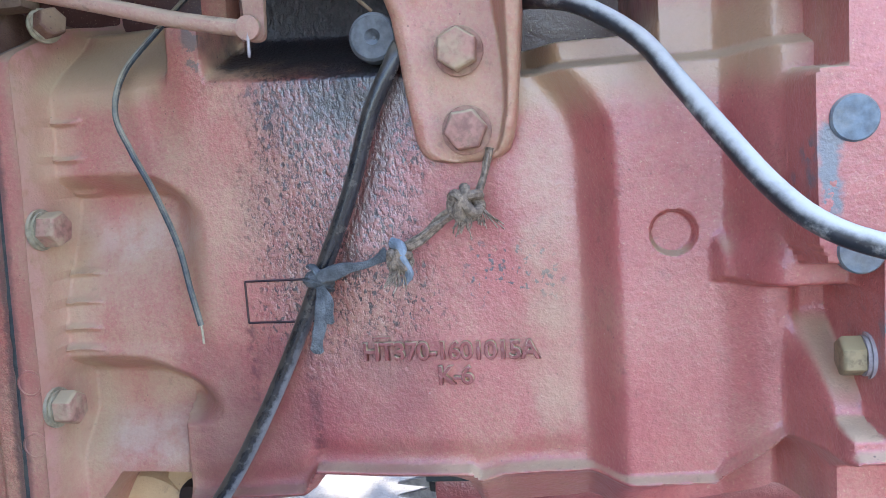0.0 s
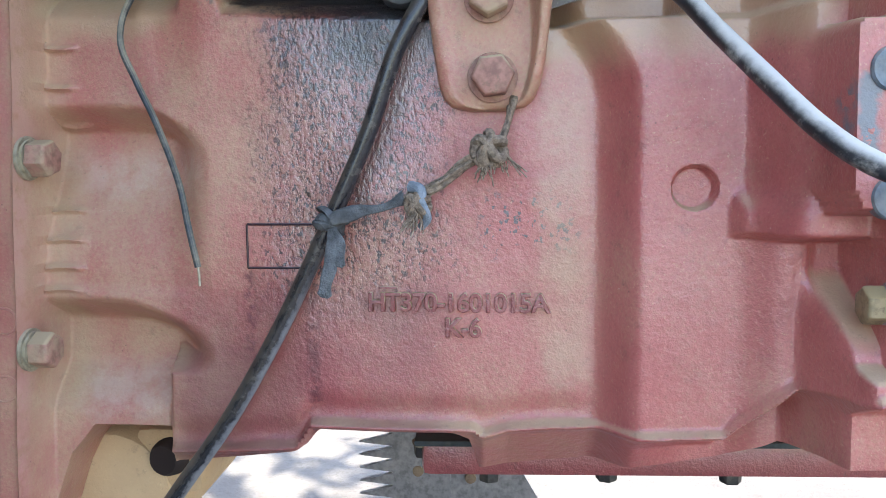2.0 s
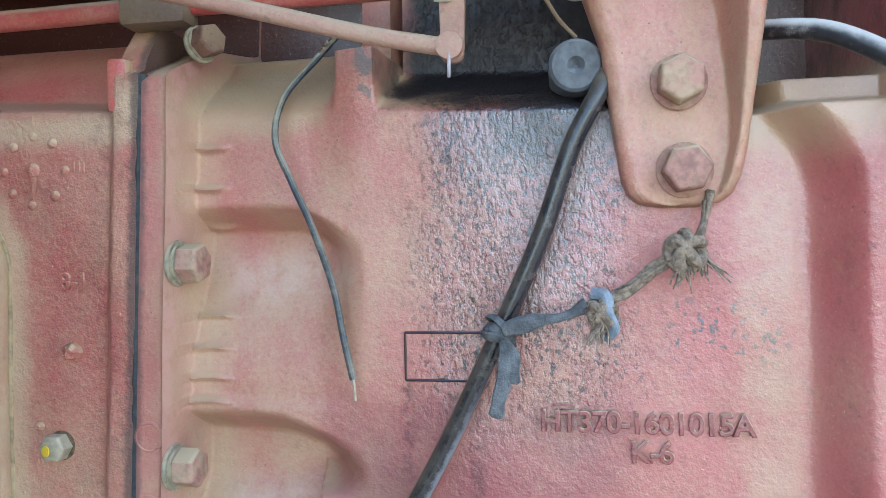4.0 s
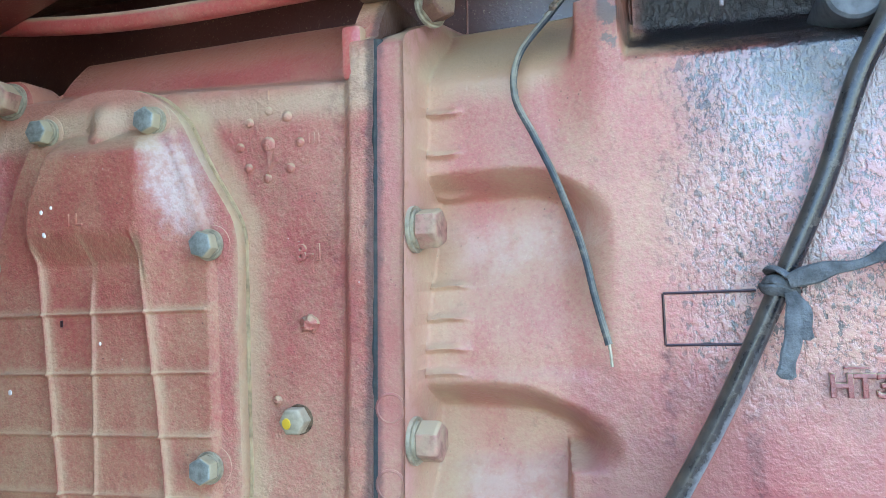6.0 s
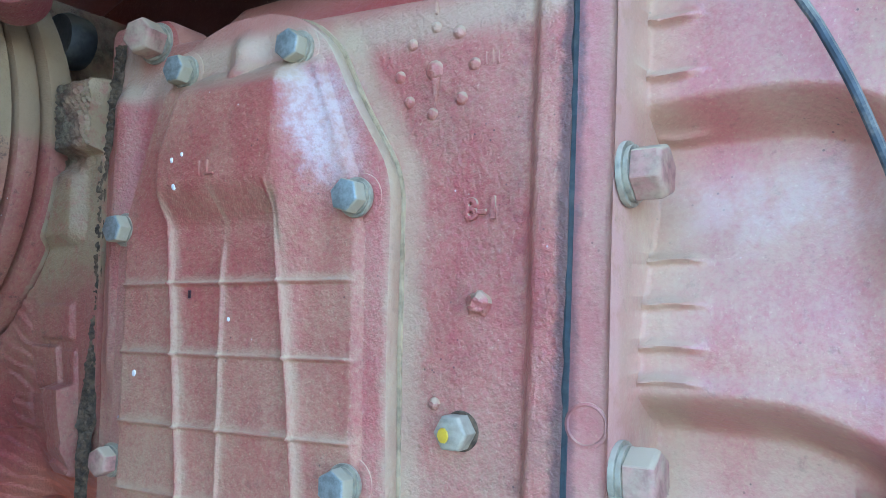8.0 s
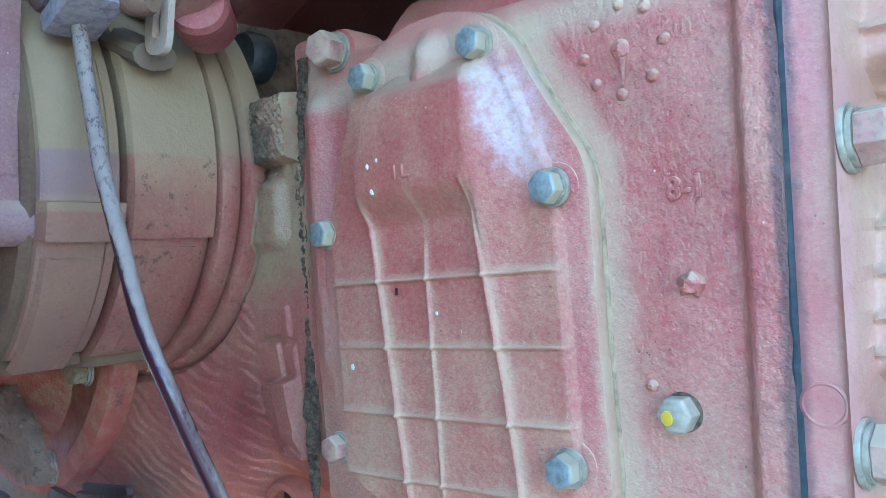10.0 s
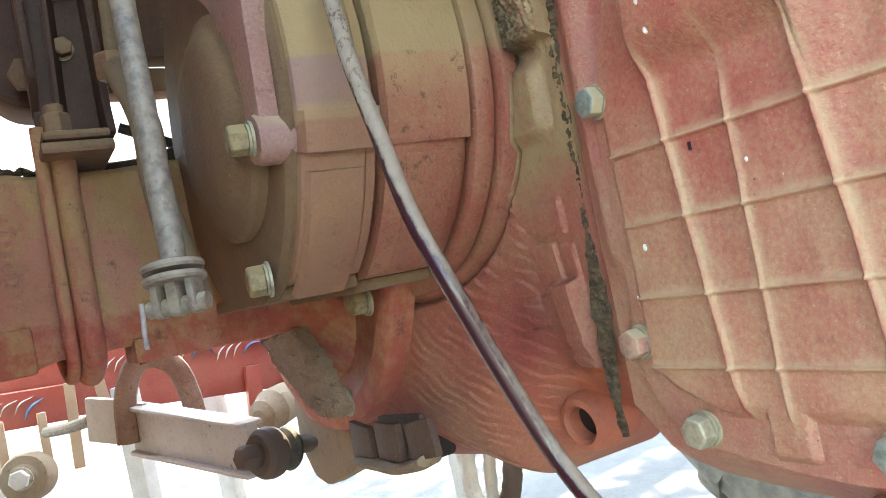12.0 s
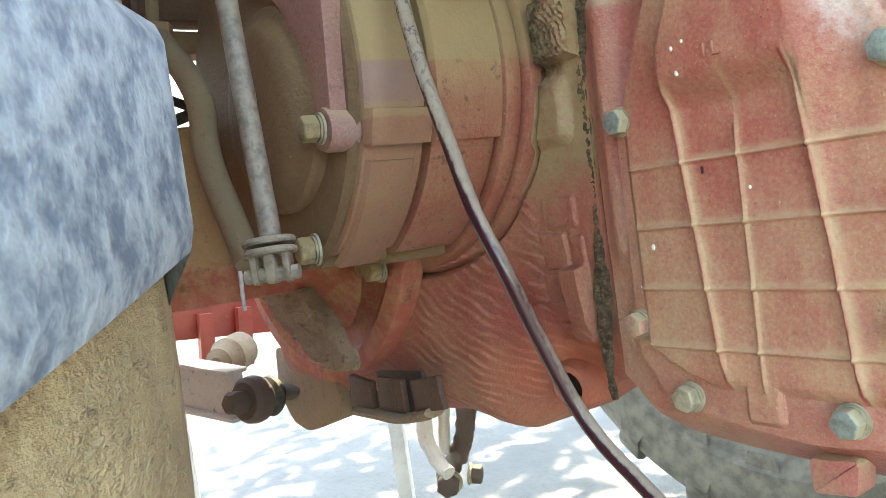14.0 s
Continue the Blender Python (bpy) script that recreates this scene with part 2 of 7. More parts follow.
    col = n.mix(n.math("MULTIPLY", cake, 0.72), col, (0.40, 0.29, 0.17))
    pale = n.math("MAXIMUM", n.box(-0.300, -0.215, 0.775, 0.803, 0.010, 0.014, 40.0), n.box(-0.300, -0.24, 0.636, 0.668, 0.008, 0.008, 40.0))
    pale = n.math("MULTIPLY", pale, n.step(n.noise(60.0, 6.0, 0.75), 0.34, 0.62, 0.05, 0.42))
    col = n.mix(pale, col, (0.52, 0.44, 0.35))
    rough = n.fmix(wet, rough, 0.34)
    rough = n.fmix(crust_shade, rough, 0.5)
    n.put(n.bsdf.inputs["Coat Weight"], n.math("MULTIPLY", wet, n.step(n.noise(30.0, 4.0, 0.6), 0.30, 0.60, 0.45, 0.9)))
    n.put(n.bsdf.inputs["Coat Roughness"], 0.16)
    n.put(n.bsdf.inputs["Coat IOR"], 1.8)
    lumps = n.step(wrinkle, 0.30, 0.58)
    n.put(n.bsdf.inputs["Coat Normal"], n.bump(wrinkle, 0.6, 0.0022))
    nrm = n.bump(n.math("MULTIPLY", lumps, n.math("MAXIMUM", wet, n.math("MULTIPLY", crust_shade, 2.0))), 0.45, 0.0008, nrm)
    return col, rough, nrm


def gearbox_stains(n, col, rough, nrm, fine):
    film = n.box(-0.62, -0.31, 0.868, 0.90, 0.007, 0.006, 30.0)
    col = n.mix(n.math("MULTIPLY", film, 0.6), col, (0.48, 0.39, 0.25))
    deep = n.box(-0.60, -0.345, 0.885, 1.2, 0.006, 0.004, 30.0)
    col = n.mix(n.math("MULTIPLY", deep, 0.5), col, (0.36, 0.055, 0.045))
    x, _, z = n.xyz()
    across = n.math("ADD", x, n.math("MULTIPLY", n.math("SUBTRACT", z, 0.855), 0.22))
    feather = n.math("MULTIPLY", n.math("SUBTRACT", n.noise(55.0, 6.0, 0.75), 0.5), 0.030)
    across = n.math("ADD", across, feather)
    rear_side = n.math("ADD", -0.468, n.math("MULTIPLY", n.math("MAXIMUM", n.math("SUBTRACT", 0.83, z), 0.0), 0.25))
    white = n.math("MULTIPLY", n.step(n.math("SUBTRACT", across, rear_side), -0.006, 0.004), n.step(across, -0.455, -0.428, 1.0, 0.0))
    white = n.math("MULTIPLY", white, n.math("MULTIPLY", n.step(n.math("ADD", z, feather), 0.785, 0.825), n.step(z, 0.850, 0.874, 1.0, 0.0)))
    white = n.math("MULTIPLY", white, n.step(n.noise(230.0, 4.0, 0.7), 0.34, 0.60, 0.45, 1.0))
    col = n.mix(n.math("MULTIPLY", white, 0.60), col, (0.58, 0.53, 0.50))
    lean = n.math("ADD", x, n.math("MULTIPLY", n.math("MAXIMUM", n.math("SUBTRACT", z, 0.813), 0.0), 0.55))
    lean = n.math("ADD", lean, n.math("MULTIPLY", n.math("SUBTRACT", n.noise(40.0, 5.0, 0.7), 0.5), 0.016))
    bank = n.math("MULTIPLY", n.step(lean, -0.420, -0.413), n.step(lean, -0.411, -0.397, 1.0, 0.0))
    bank = n.math("MULTIPLY", bank, n.math("MULTIPLY", n.step(z, 0.60, 0.66), n.step(z, 0.875, 0.90, 1.0, 0.0)))
    col = n.mix(n.math("MULTIPLY", bank, 0.55), col, (0.47, 0.375, 0.225))
    rough = n.fmix(bank, rough, 0.9)
    join = n.math("SUBTRACT", x, n.math("MULTIPLY", n.math("SUBTRACT", z, 0.784), 0.0411))
    ragged = n.math("MULTIPLY", n.math("SUBTRACT", n.noise(120.0, 5.0, 0.75), 0.5), 0.008)
    col = n.mix(n.step(n.math("ADD", join, ragged), -0.3385, -0.3340, 0.0, 0.75), col, (0.060, 0.045, 0.040))
    edge = n.box(-0.36, -0.335, 0.60, 0.90, 0.004, 0.008, 80.0)
    col = n.mix(n.math("MULTIPLY", edge, n.step(n.noise(110.0, 5.0, 0.7), 0.45, 0.6, 0.0, 0.25)), col, (0.14, 0.05, 0.05))
    return col, n.fmix(white, rough, 0.9), nrm


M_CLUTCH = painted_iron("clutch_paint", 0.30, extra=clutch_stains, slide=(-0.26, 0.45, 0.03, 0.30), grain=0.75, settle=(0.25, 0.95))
M_GEAR = painted_iron("gearbox_paint", 0.45, (0.37, 0.075, 0.068), (0.42, 0.125, 0.105), extra=gearbox_stains, grain=1.7, settle=(0.15, 0.8), gloss=0.40)
def rear_dirt(n, col, rough, nrm, fine):
    """Flaking mud that hangs over the joint and under the pedal shaft."""
    m = n.box(-0.735, -0.645, 0.832, 1.0, 0.012, 0.03, 60.0)
    flakes = n.noise(170.0, 6.0, 0.75)
    m = n.math("MULTIPLY", m, n.step(flakes, 0.36, 0.50, 0.70, 0.97))
    col = n.mix(m, col, n.mix(n.step(flakes, 0.40, 0.62), (0.070, 0.052, 0.030), (0.20, 0.150, 0.085)))
    x, _, z = n.xyz()
    # ochre dust lying thick on the upper ledges
    coat = n.math("ADD", z, n.math("MULTIPLY", n.math("SUBTRACT", n.noise(34.0, 6.0, 0.75), 0.5), 0.09))
    coat = n.math("MULTIPLY", n.step(coat, 0.735, 0.785), n.step(n.noise(150.0, 5.0, 0.7), 0.30, 0.55, 0.45, 0.92))
    col = n.mix(n.math("MULTIPLY", coat, n.math("SUBTRACT", 1.0, m)), col, n.mix(n.noise(60.0, 5.0, 0.7), (0.22, 0.155, 0.078), (0.36, 0.265, 0.14)))
    # bare orange rust low down by the bored lug
    rust = n.math("MULTIPLY", n.step(n.math("ADD", z, n.math("MULTIPLY", n.math("SUBTRACT", n.noise(30.0, 5.0, 0.7), 0.5), 0.05)), 0.635, 0.660, 1.0, 0.0), n.step(x, -0.80, -0.72))
    col = n.mix(n.math("MULTIPLY", rust, n.step(n.noise(26.0, 5.0, 0.65), 0.35, 0.6, 0.35, 0.85)), col, (0.44, 0.125, 0.065))
    return col, n.fmix(m, rough, 0.95), n.bump(n.math("MULTIPLY", flakes, m), 1.0, 0.0035, nrm)


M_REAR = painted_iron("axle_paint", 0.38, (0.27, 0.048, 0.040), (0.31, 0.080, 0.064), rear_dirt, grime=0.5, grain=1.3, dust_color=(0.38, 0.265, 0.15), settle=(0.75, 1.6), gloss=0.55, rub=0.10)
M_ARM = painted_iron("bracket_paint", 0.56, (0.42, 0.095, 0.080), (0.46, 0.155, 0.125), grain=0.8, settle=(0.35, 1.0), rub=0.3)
M_TUBE = painted_iron("tube_dust", 0.8, (0.14, 0.085, 0.065), (0.18, 0.12, 0.085), grain=0.6, grime=0.5, dust_color=(0.22, 0.17, 0.105), gloss=0.66)
M_CLAMP = painted_iron("clamp_dirt", 0.45, (0.14, 0.060, 0.044), (0.19, 0.095, 0.065), grain=1.0, dust_color=(0.28, 0.195, 0.115), gloss=0.66)
M_CLAMPD = painted_iron("dark_rust", 0.28, (0.060, 0.028, 0.021), (0.085, 0.044, 0.031), grain=0.8, dust_color=(0.20, 0.14, 0.08), gloss=0.66, settle=(0.75, 1.4))
M_PIPE = painted_iron("pipe_paint", 0.35, (0.42, 0.05, 0.05), (0.45, 0.10, 0.09), grain=0.5)


def metal(name, color, rough=0.45, metallic=0.7, dust=0.5, dust_color=(0.42, 0.36, 0.25), chip=None):
    n = Nodes(name)
    a = n.noise(60.0, 5.0, 0.65)
    col = n.mix(n.step(n.noise(200.0, 3.0), 0.35, 0.7), color, tuple(c * 0.6 for c in color))
    if chip:
        col = n.mix(n.step(n.noise(190.0, 5.0, 0.75), 0.54, 0.68, 0.0, 0.75), col, chip)
    nz = n.xyz(n.geo.outputs["Normal"])[2]
    d = n.math("MAXIMUM", n.step(a, 0.4, 0.75, 0.0, dust), n.step(nz, 0.1, 0.7, 0.0, min(1.0, dust * 1.5)))
    col = n.mix(d, col, dust_color)
    return n.done(col, n.fmix(d, rough, 0.9), n.bump(n.noise(300.0, 3.0), 0.3, 0.001), n.fmix(d, metallic, 0.0))


def zinc_head(name, color, dust_color):
    """Plated bolt: the outward face wiped clean, its flanks and washer full of dust."""
    n = Nodes(name)
    a = n.noise(230.0, 5.0, 0.7)
    col = n.mix(n.step(a, 0.36, 0.66), color, tuple(c * 0.55 for c in color))
    ny = n.xyz(n.geo.outputs["Normal"])[1]
    d = n.math("MAXIMUM", n.step(n.math("ADD", ny, n.math("MULTIPLY", n.math("SUBTRACT", a, 0.5), 0.7)), -0.85, -0.45, 0.12, 0.85), n.step(n.noise(90.0, 4.0, 0.7), 0.56, 0.72, 0.0, 0.6))
    col = n.mix(d, col, dust_color)
    return n.done(col, n.fmix(d, 0.45, 0.9), n.bump(a, 0.4, 0.001), n.fmix(d, 0.55, 0.0))


M_ZINC = zinc_head("zinc_bolt", (0.29, 0.335, 0.32), (0.40, 0.335, 0.205))
M_BOLT = metal("painted_bolt", (0.38, 0.19, 0.145), 0.75, 0.0, 0.9, (0.42, 0.325, 0.205), (0.20, 0.13, 0.09))
M_WASH = metal("washer_metal", (0.40, 0.36, 0.26), 0.5, 0.4, 0.5)
M_OCHRE = metal("ochre_bolt", (0.30, 0.235, 0.135), 0.6, 0.25, 0.7, (0.33, 0.25, 0.13), (0.13, 0.09, 0.055))
M_PALE = metal("pale_steel", (0.37, 0.33, 0.335), 0.65, 0.1, 0.5, (0.38, 0.34, 0.31), (0.15, 0.12, 0.12))
M_BLACK = metal("black_steel", (0.03, 0.03, 0.03), 0.55, 0.3, 0.15)
M_SEAL = metal("black_sealant", (0.030, 0.042, 0.046), 0.75, 0.0, 0.40, (0.14, 0.125, 0.095))
M_GASK = metal("gasket_edge", (0.40, 0.30, 0.17), 0.9, 0.0, 0.8, (0.47, 0.37, 0.22))


def simple(name, color, rough=0.6, var=0.35, scale=40.0, bump=0.2, metallic=0.0):
    n = Nodes(name)
    f = n.noise(scale, 5.0, 0.6)
    col = n.mix(n.step(f, 0.3, 0.7), color, tuple(c * (1 - var) for c in color))
    return n.done(col, rough, n.bump(n.noise(scale * 6, 3.0), bump, 0.001), metallic)


def ground_material():
    n = Nodes("yard_ground")
    f = n.noise(2.2, 6.0, 0.65)
    g = n.noise(60.0, 5.0, 0.7)
    col = n.mix(n.step(f, 0.3, 0.7), (0.165, 0.16, 0.15), (0.12, 0.115, 0.108))
    col = n.mix(n.step(g, 0.45, 0.75, 0.0, 0.5), col, (0.10, 0.09, 0.08))
    return n.done(col, 0.95, n.bump(g, 0.6, 0.01))


M_GROUND = ground_material()
# near-black that paints the shade inside hollows, gaps and bores
M_DARK = simple("shade_dark", (0.022, 0.012, 0.010), 0.8, 0.5, 12.0)


# ---- mesh helpers ----
def S(a, b, v):
    t = np.clip((v - a) / (b - a), 0.0, 1.0)
    return t * t * (3 - 2 * t)


def link(name, bm, mat, parent=None, label="", smooth=True):
    me = bpy.data.meshes.new(name)
    bmesh.ops.recalc_face_normals(bm, faces=bm.faces)
    bm.to_mesh(me)
    bm.free()
    if mat:
        me.materials.append(mat)
    if smooth:
        me.shade_smooth()
        me.set_sharp_from_angle(angle=radians(28))
    ob = new(name, me)
    if parent:
        ob.parent = parent
    if label:
        ob["label"] = label
    return ob


def part(name, bm, mat, parent, label="", smooth=True):
    return link(name, bm, mat, parent, label, smooth)


def thing(name, at, label, category, group="", kind=""):
    ob = new(name)
    ob.location = at
    ob.empty_display_size = 0.02
    bpy.context.view_layer.update()
    return tagged(ob, label, category, group, kind)


def under(ob, parent):
    """Parent ob, whose mesh is in world places, to a thing that stands somewhere else."""
    ob.parent = parent
    m = Matrix.Translation(parent.location)
    if parent.parent:
        m = Matrix.Translation(parent.parent.location) @ m
    ob.matrix_parent_inverse = m.inverted()
    return ob


def frame_of(axis):
    z = Vector(axis).normalized()
    return z.to_track_quat("Z", "Y").to_matrix().to_4x4()


def bm_box(size, m=None, bevel=0.0, seg=2):
    bm = bmesh.new()
    bmesh.ops.create_cube(bm, size=1.0)
    bmesh.ops.scale(bm, vec=size, verts=bm.verts)
    if bevel:
        bmesh.ops.bevel(bm, geom=bm.edges[:], offset=bevel, segments=seg, affect="EDGES", profile=0.6)
    if m is not None:
        bmesh.ops.transform(bm, matrix=m, verts=bm.verts)
    return bm


def bm_lathe(profile, m=None, seg=48, cap=True):
    """A turned form: profile of (radius, height) along local z."""
    bm = bmesh.new()
    rings = []
    for r, h in profile:
        rings.append([bm.verts.new((r * math.cos(2 * math.pi * k / seg), r * math.sin(2 * math.pi * k / seg), h)) for k in range(seg)])
    for a, b in zip(rings, rings[1:]):
        for k in range(seg):
            bm.faces.new((a[k], a[(k + 1) % seg], b[(k + 1) % seg], b[k]))
    if cap:
        bm.faces.new(rings[0][::-1])
        bm.faces.new(rings[-1])
    if m is not None:
        bmesh.ops.transform(bm, matrix=m, verts=bm.verts)
    return bm


def spline(pts, n):
    """Evenly many places along a smooth curve through pts."""
    p = [Vector(q) for q in pts]
    p = [2 * p[0] - p[1], *p, 2 * p[-1] - p[-2]]
    out = []
    for i in range(1, len(p) - 2):
        for k in range(n):
            t = k / n
            a, b, c, d = p[i - 1], p[i], p[i + 1], p[i + 2]
            out.append(0.5 * ((2 * b) + (c - a) * t + (2 * a - 5 * b + 4 * c - d) * t * t + (3 * b - a - 3 * c + d) * t ** 3))
    out.append(p[-2])
    return out


def bm_tube(pts, radius, n=8, seg=14, flat=1.0, wobble=0.0):
    """A round (or flattened) tube along a smooth curve; radius a number or a function of 0..1."""
    line = spline(pts, n)
    bm = bmesh.new()
    rings = []
    ref = Vector((0, -1, 0))
    for i, c in enumerate(line):
        d = (line[min(i + 1, len(line) - 1)] - line[max(i - 1, 0)]).normalized()
        side = d.cross(ref)
        side = side.normalized() if side.length > 1e-4 else d.orthogonal().normalized()
        ref = side.cross(d).normalized()
        r = radius(i / (len(line) - 1)) if callable(radius) else radius
        ring = []
        for k in range(seg):
            a = 2 * math.pi * k / seg
            rr = r * (1 + wobble * noise.noise((c + side * math.cos(a) * r) * 90)) if wobble else r
            ring.append(bm.verts.new(c + side * math.cos(a) * rr + ref * math.sin(a) * rr * flat))
        rings.append(ring)
    for a, b in zip(rings, rings[1:]):
        for k in range(seg):
            bm.faces.new((a[k], a[(k + 1) % seg], b[(k + 1) % seg], b[k]))
    bm.faces.new(rings[0][::-1])
    bm.faces.new(rings[-1])
    return bm


def bm_prism(outline, depth, m=None, bevel=0.0):
    """A plate: outline of (u, v) in local x and y, thickness along local z."""
    bm = bmesh.new()
    vs = [bm.verts.new((u, v, 0)) for u, v in outline]
    f = bm.faces.new(vs)
    ext = bmesh.ops.extrude_face_region(bm, geom=[f])
    up = [g for g in ext["geom"] if isinstance(g, bmesh.types.BMVert)]
    bmesh.ops.translate(bm, vec=(0, 0, depth), verts=up)
    if bevel:
        flat = [e for e in bm.edges if abs(e.verts[0].co.z - e.verts[1].co.z) < 1e-7]
        bmesh.ops.bevel(bm, geom=flat, offset=bevel, segments=2, affect="EDGES", profile=0.6)
    if m is not None:
        bmesh.ops.transform(bm, matrix=m, verts=bm.verts)
    return bm


def rounded(points, radius, seg=5):
    """The outline through points with its corners rounded; radius one number or one for each corner."""
    out, n = [], len(points)
    for i in range(n):
        a, b, c = (Vector((*points[j % n], 0)) for j in (i - 1, i, i + 1))
        r = radius[i] if isinstance(radius, (list, tuple)) else radius
        u, v = (a - b), (c - b)
        r = min(r, u.length * 0.48, v.length * 0.48)
        p, q = b + u.normalized() * r, b + v.normalized() * r
        for k in range(seg + 1):
            t = k / seg
            w = p * (1 - t) ** 2 + b * 2 * t * (1 - t) + q * t * t
            out.append((w.x, w.y))
    return out


FACING = Matrix(((1, 0, 0, 0), (0, 0, -1, 0), (0, 1, 0, 0), (0, 0, 0, 1)))  # local x, y, z to world x, z, -y


def wall_sheet(name, mat, xs, low, top, rows, height, lean=None, back=0.03):
    """A cast wall that faces -y: columns at xs from low(x) up to top, its y from height(x, z), closed by a rim that runs back. lean(x, z): a shift in x."""
    nx, nz = len(xs), rows + 1
    X = np.repeat(np.asarray(xs)[None, :], nz, 0)
    L = low(X[0])
    H = top(X[0]) if callable(top) else top + 0 * L
    Z = np.repeat(np.linspace(L.min(), H.max(), nz)[:, None], nx, 1)
    Z = np.clip(Z, L[None, :], H[None, :])
    Y = height(X, Z)
    if lean:
        X = X + lean(X, Z)
    co = np.stack([X, Y, Z], -1).reshape(-1, 3)
    ids = np.arange(nx * nz).reshape(nz, nx)
    quads = np.stack([ids[:-1, :-1], ids[:-1, 1:], ids[1:, 1:], ids[1:, :-1]], -1).reshape(-1, 4)
    zq = Z.reshape(-1)[quads]
    quads = quads[(zq.max(1) - zq.min(1)) > 1e-5]
    rim = np.concatenate([ids[0, :], ids[1:, -1], ids[-1, -2::-1], ids[-2:0:-1, 0]])
    n0 = len(co)
    rear = co[rim].copy()
    rear[:, 1] = np.maximum(rear[:, 1] + 0.01, 0.545 + back)
    co = np.concatenate([co, rear])
    k = len(rim)
    side = [(int(rim[(i + 1) % k]), int(rim[i]), n0 + i, n0 + (i + 1) % k) for i in range(k)]
    me = bpy.data.meshes.new(name)
    me.from_pydata(co.tolist(), [], quads.tolist() + side)
    me.materials.append(mat)
    me.shade_smooth()
    me.set_sharp_from_angle(angle=radians(55))
    return new(name, me)


def add(parent, name, bm, mat, label="", smooth=True):
    """A part, built in world places, under a thing."""
    return under(link(name, bm, mat, None, label, smooth), parent)


def sub(ob, name, bm, mat, label="", smooth=True):
    """A piece of a part, built in world places."""
    made = link(name, bm, mat, None, label, smooth)
    made.parent = ob
    return made


def T(x, y, z):
    return Matrix.Translation((x, y, z))


def hex_bolt(parent, at, axis, flats=0.024, head=0.012, mat=None, washer=True, turn=0.0, tip=0.0, label="", washer_mat=None, spring=True):
    """A hexagon bolt head with its washers; at is the seat, axis points out of it."""
    m = Matrix.Translation(at) @ frame_of(axis) @ Matrix.Rotation(turn, 4, "Z")
    base = 0.0055 if (washer and spring) else (0.0025 if washer else 0.0)
    base *= flats / 0.024
    bm = bmesh.new()
    r = flats / math.sqrt(3)
    rings = []
    for rr, h in ((r, base), (r, base + head * 0.82), (r * 0.94, base + head * 0.94), (r * 0.84, base + head)):
        rings.append([bm.verts.new((rr * math.cos(math.pi / 3 * k), rr * math.sin(math.pi / 3 * k), h)) for k in range(6)])
    for a, b in zip(rings, rings[1:]):
        for k in range(6):
            bm.faces.new((a[k], a[(k + 1) % 6], b[(k + 1) % 6], b[k]))
    bm.faces.new(rings[-1])
    bm.faces.new(rings[0][::-1])
    bmesh.ops.bevel(bm, geom=bm.edges[:], offset=flats * 0.02, segments=1, affect="EDGES")
    bmesh.ops.transform(bm, matrix=m, verts=bm.verts)
    ob = link("bolt", bm, mat or M_BOLT, None, label)
    under(ob, parent)
    if washer:
        w = bm_lathe([(flats * 0.36, 0), (flats * 0.66, 0), (flats * 0.67, base * 0.3), (flats * 0.66, base * 0.5), (flats * 0.36, base * 0.5)], m, 28, False)
        wo = link("washer", w, washer_mat or M_WASH)
        wo.parent = ob
        wo.matrix_parent_inverse = Matrix()
        if spring:
            s = bm_lathe([(flats * 0.36, base * 0.5), (flats * 0.57, base * 0.52), (flats * 0.58, base * 0.95), (flats * 0.36, base)], m, 28, False)
            so = link("spring_washer", s, washer_mat or M_WASH)
            so.parent = ob
    return ob


# ---- ground ----
def build_ground():
    bm = bmesh.new()
    n = 60
    line = [v * abs(v) * 60 for v in np.linspace(-1, 1, n + 1)]
    vs = [[bm.verts.new((x, y, GROUND)) for x in line] for y in line]
    for r, q in zip(vs, vs[1:]):
        for k in range(n):
            bm.faces.new((r[k], r[k + 1], q[k + 1], q[k]))
    tagged(link("ground", bm, M_GROUND), "pale dusty concrete yard in dappled sunlight", "ground", kind="structure")


build_ground()


# ---- clutch housing ----
def flange_lean(x, z):
    return 0.038 * (z - 0.784) * S(-0.285, -0.31, x)


def clutch_low(x):
    return np.interp(x, [-0.34, -0.312, -0.300, -0.288, -0.236, -0.2345, -0.16, -0.150, -0.141, -0.062, -0.052, -0.046, 0.03, 0.088, 0.125, 0.5],
                     [0.54, 0.57, 0.615, 0.634, 0.634, 0.6125, 0.6225, 0.627, 0.638, 0.638, 0.632, 0.606, 0.618, 0.630, 0.648, 0.648])


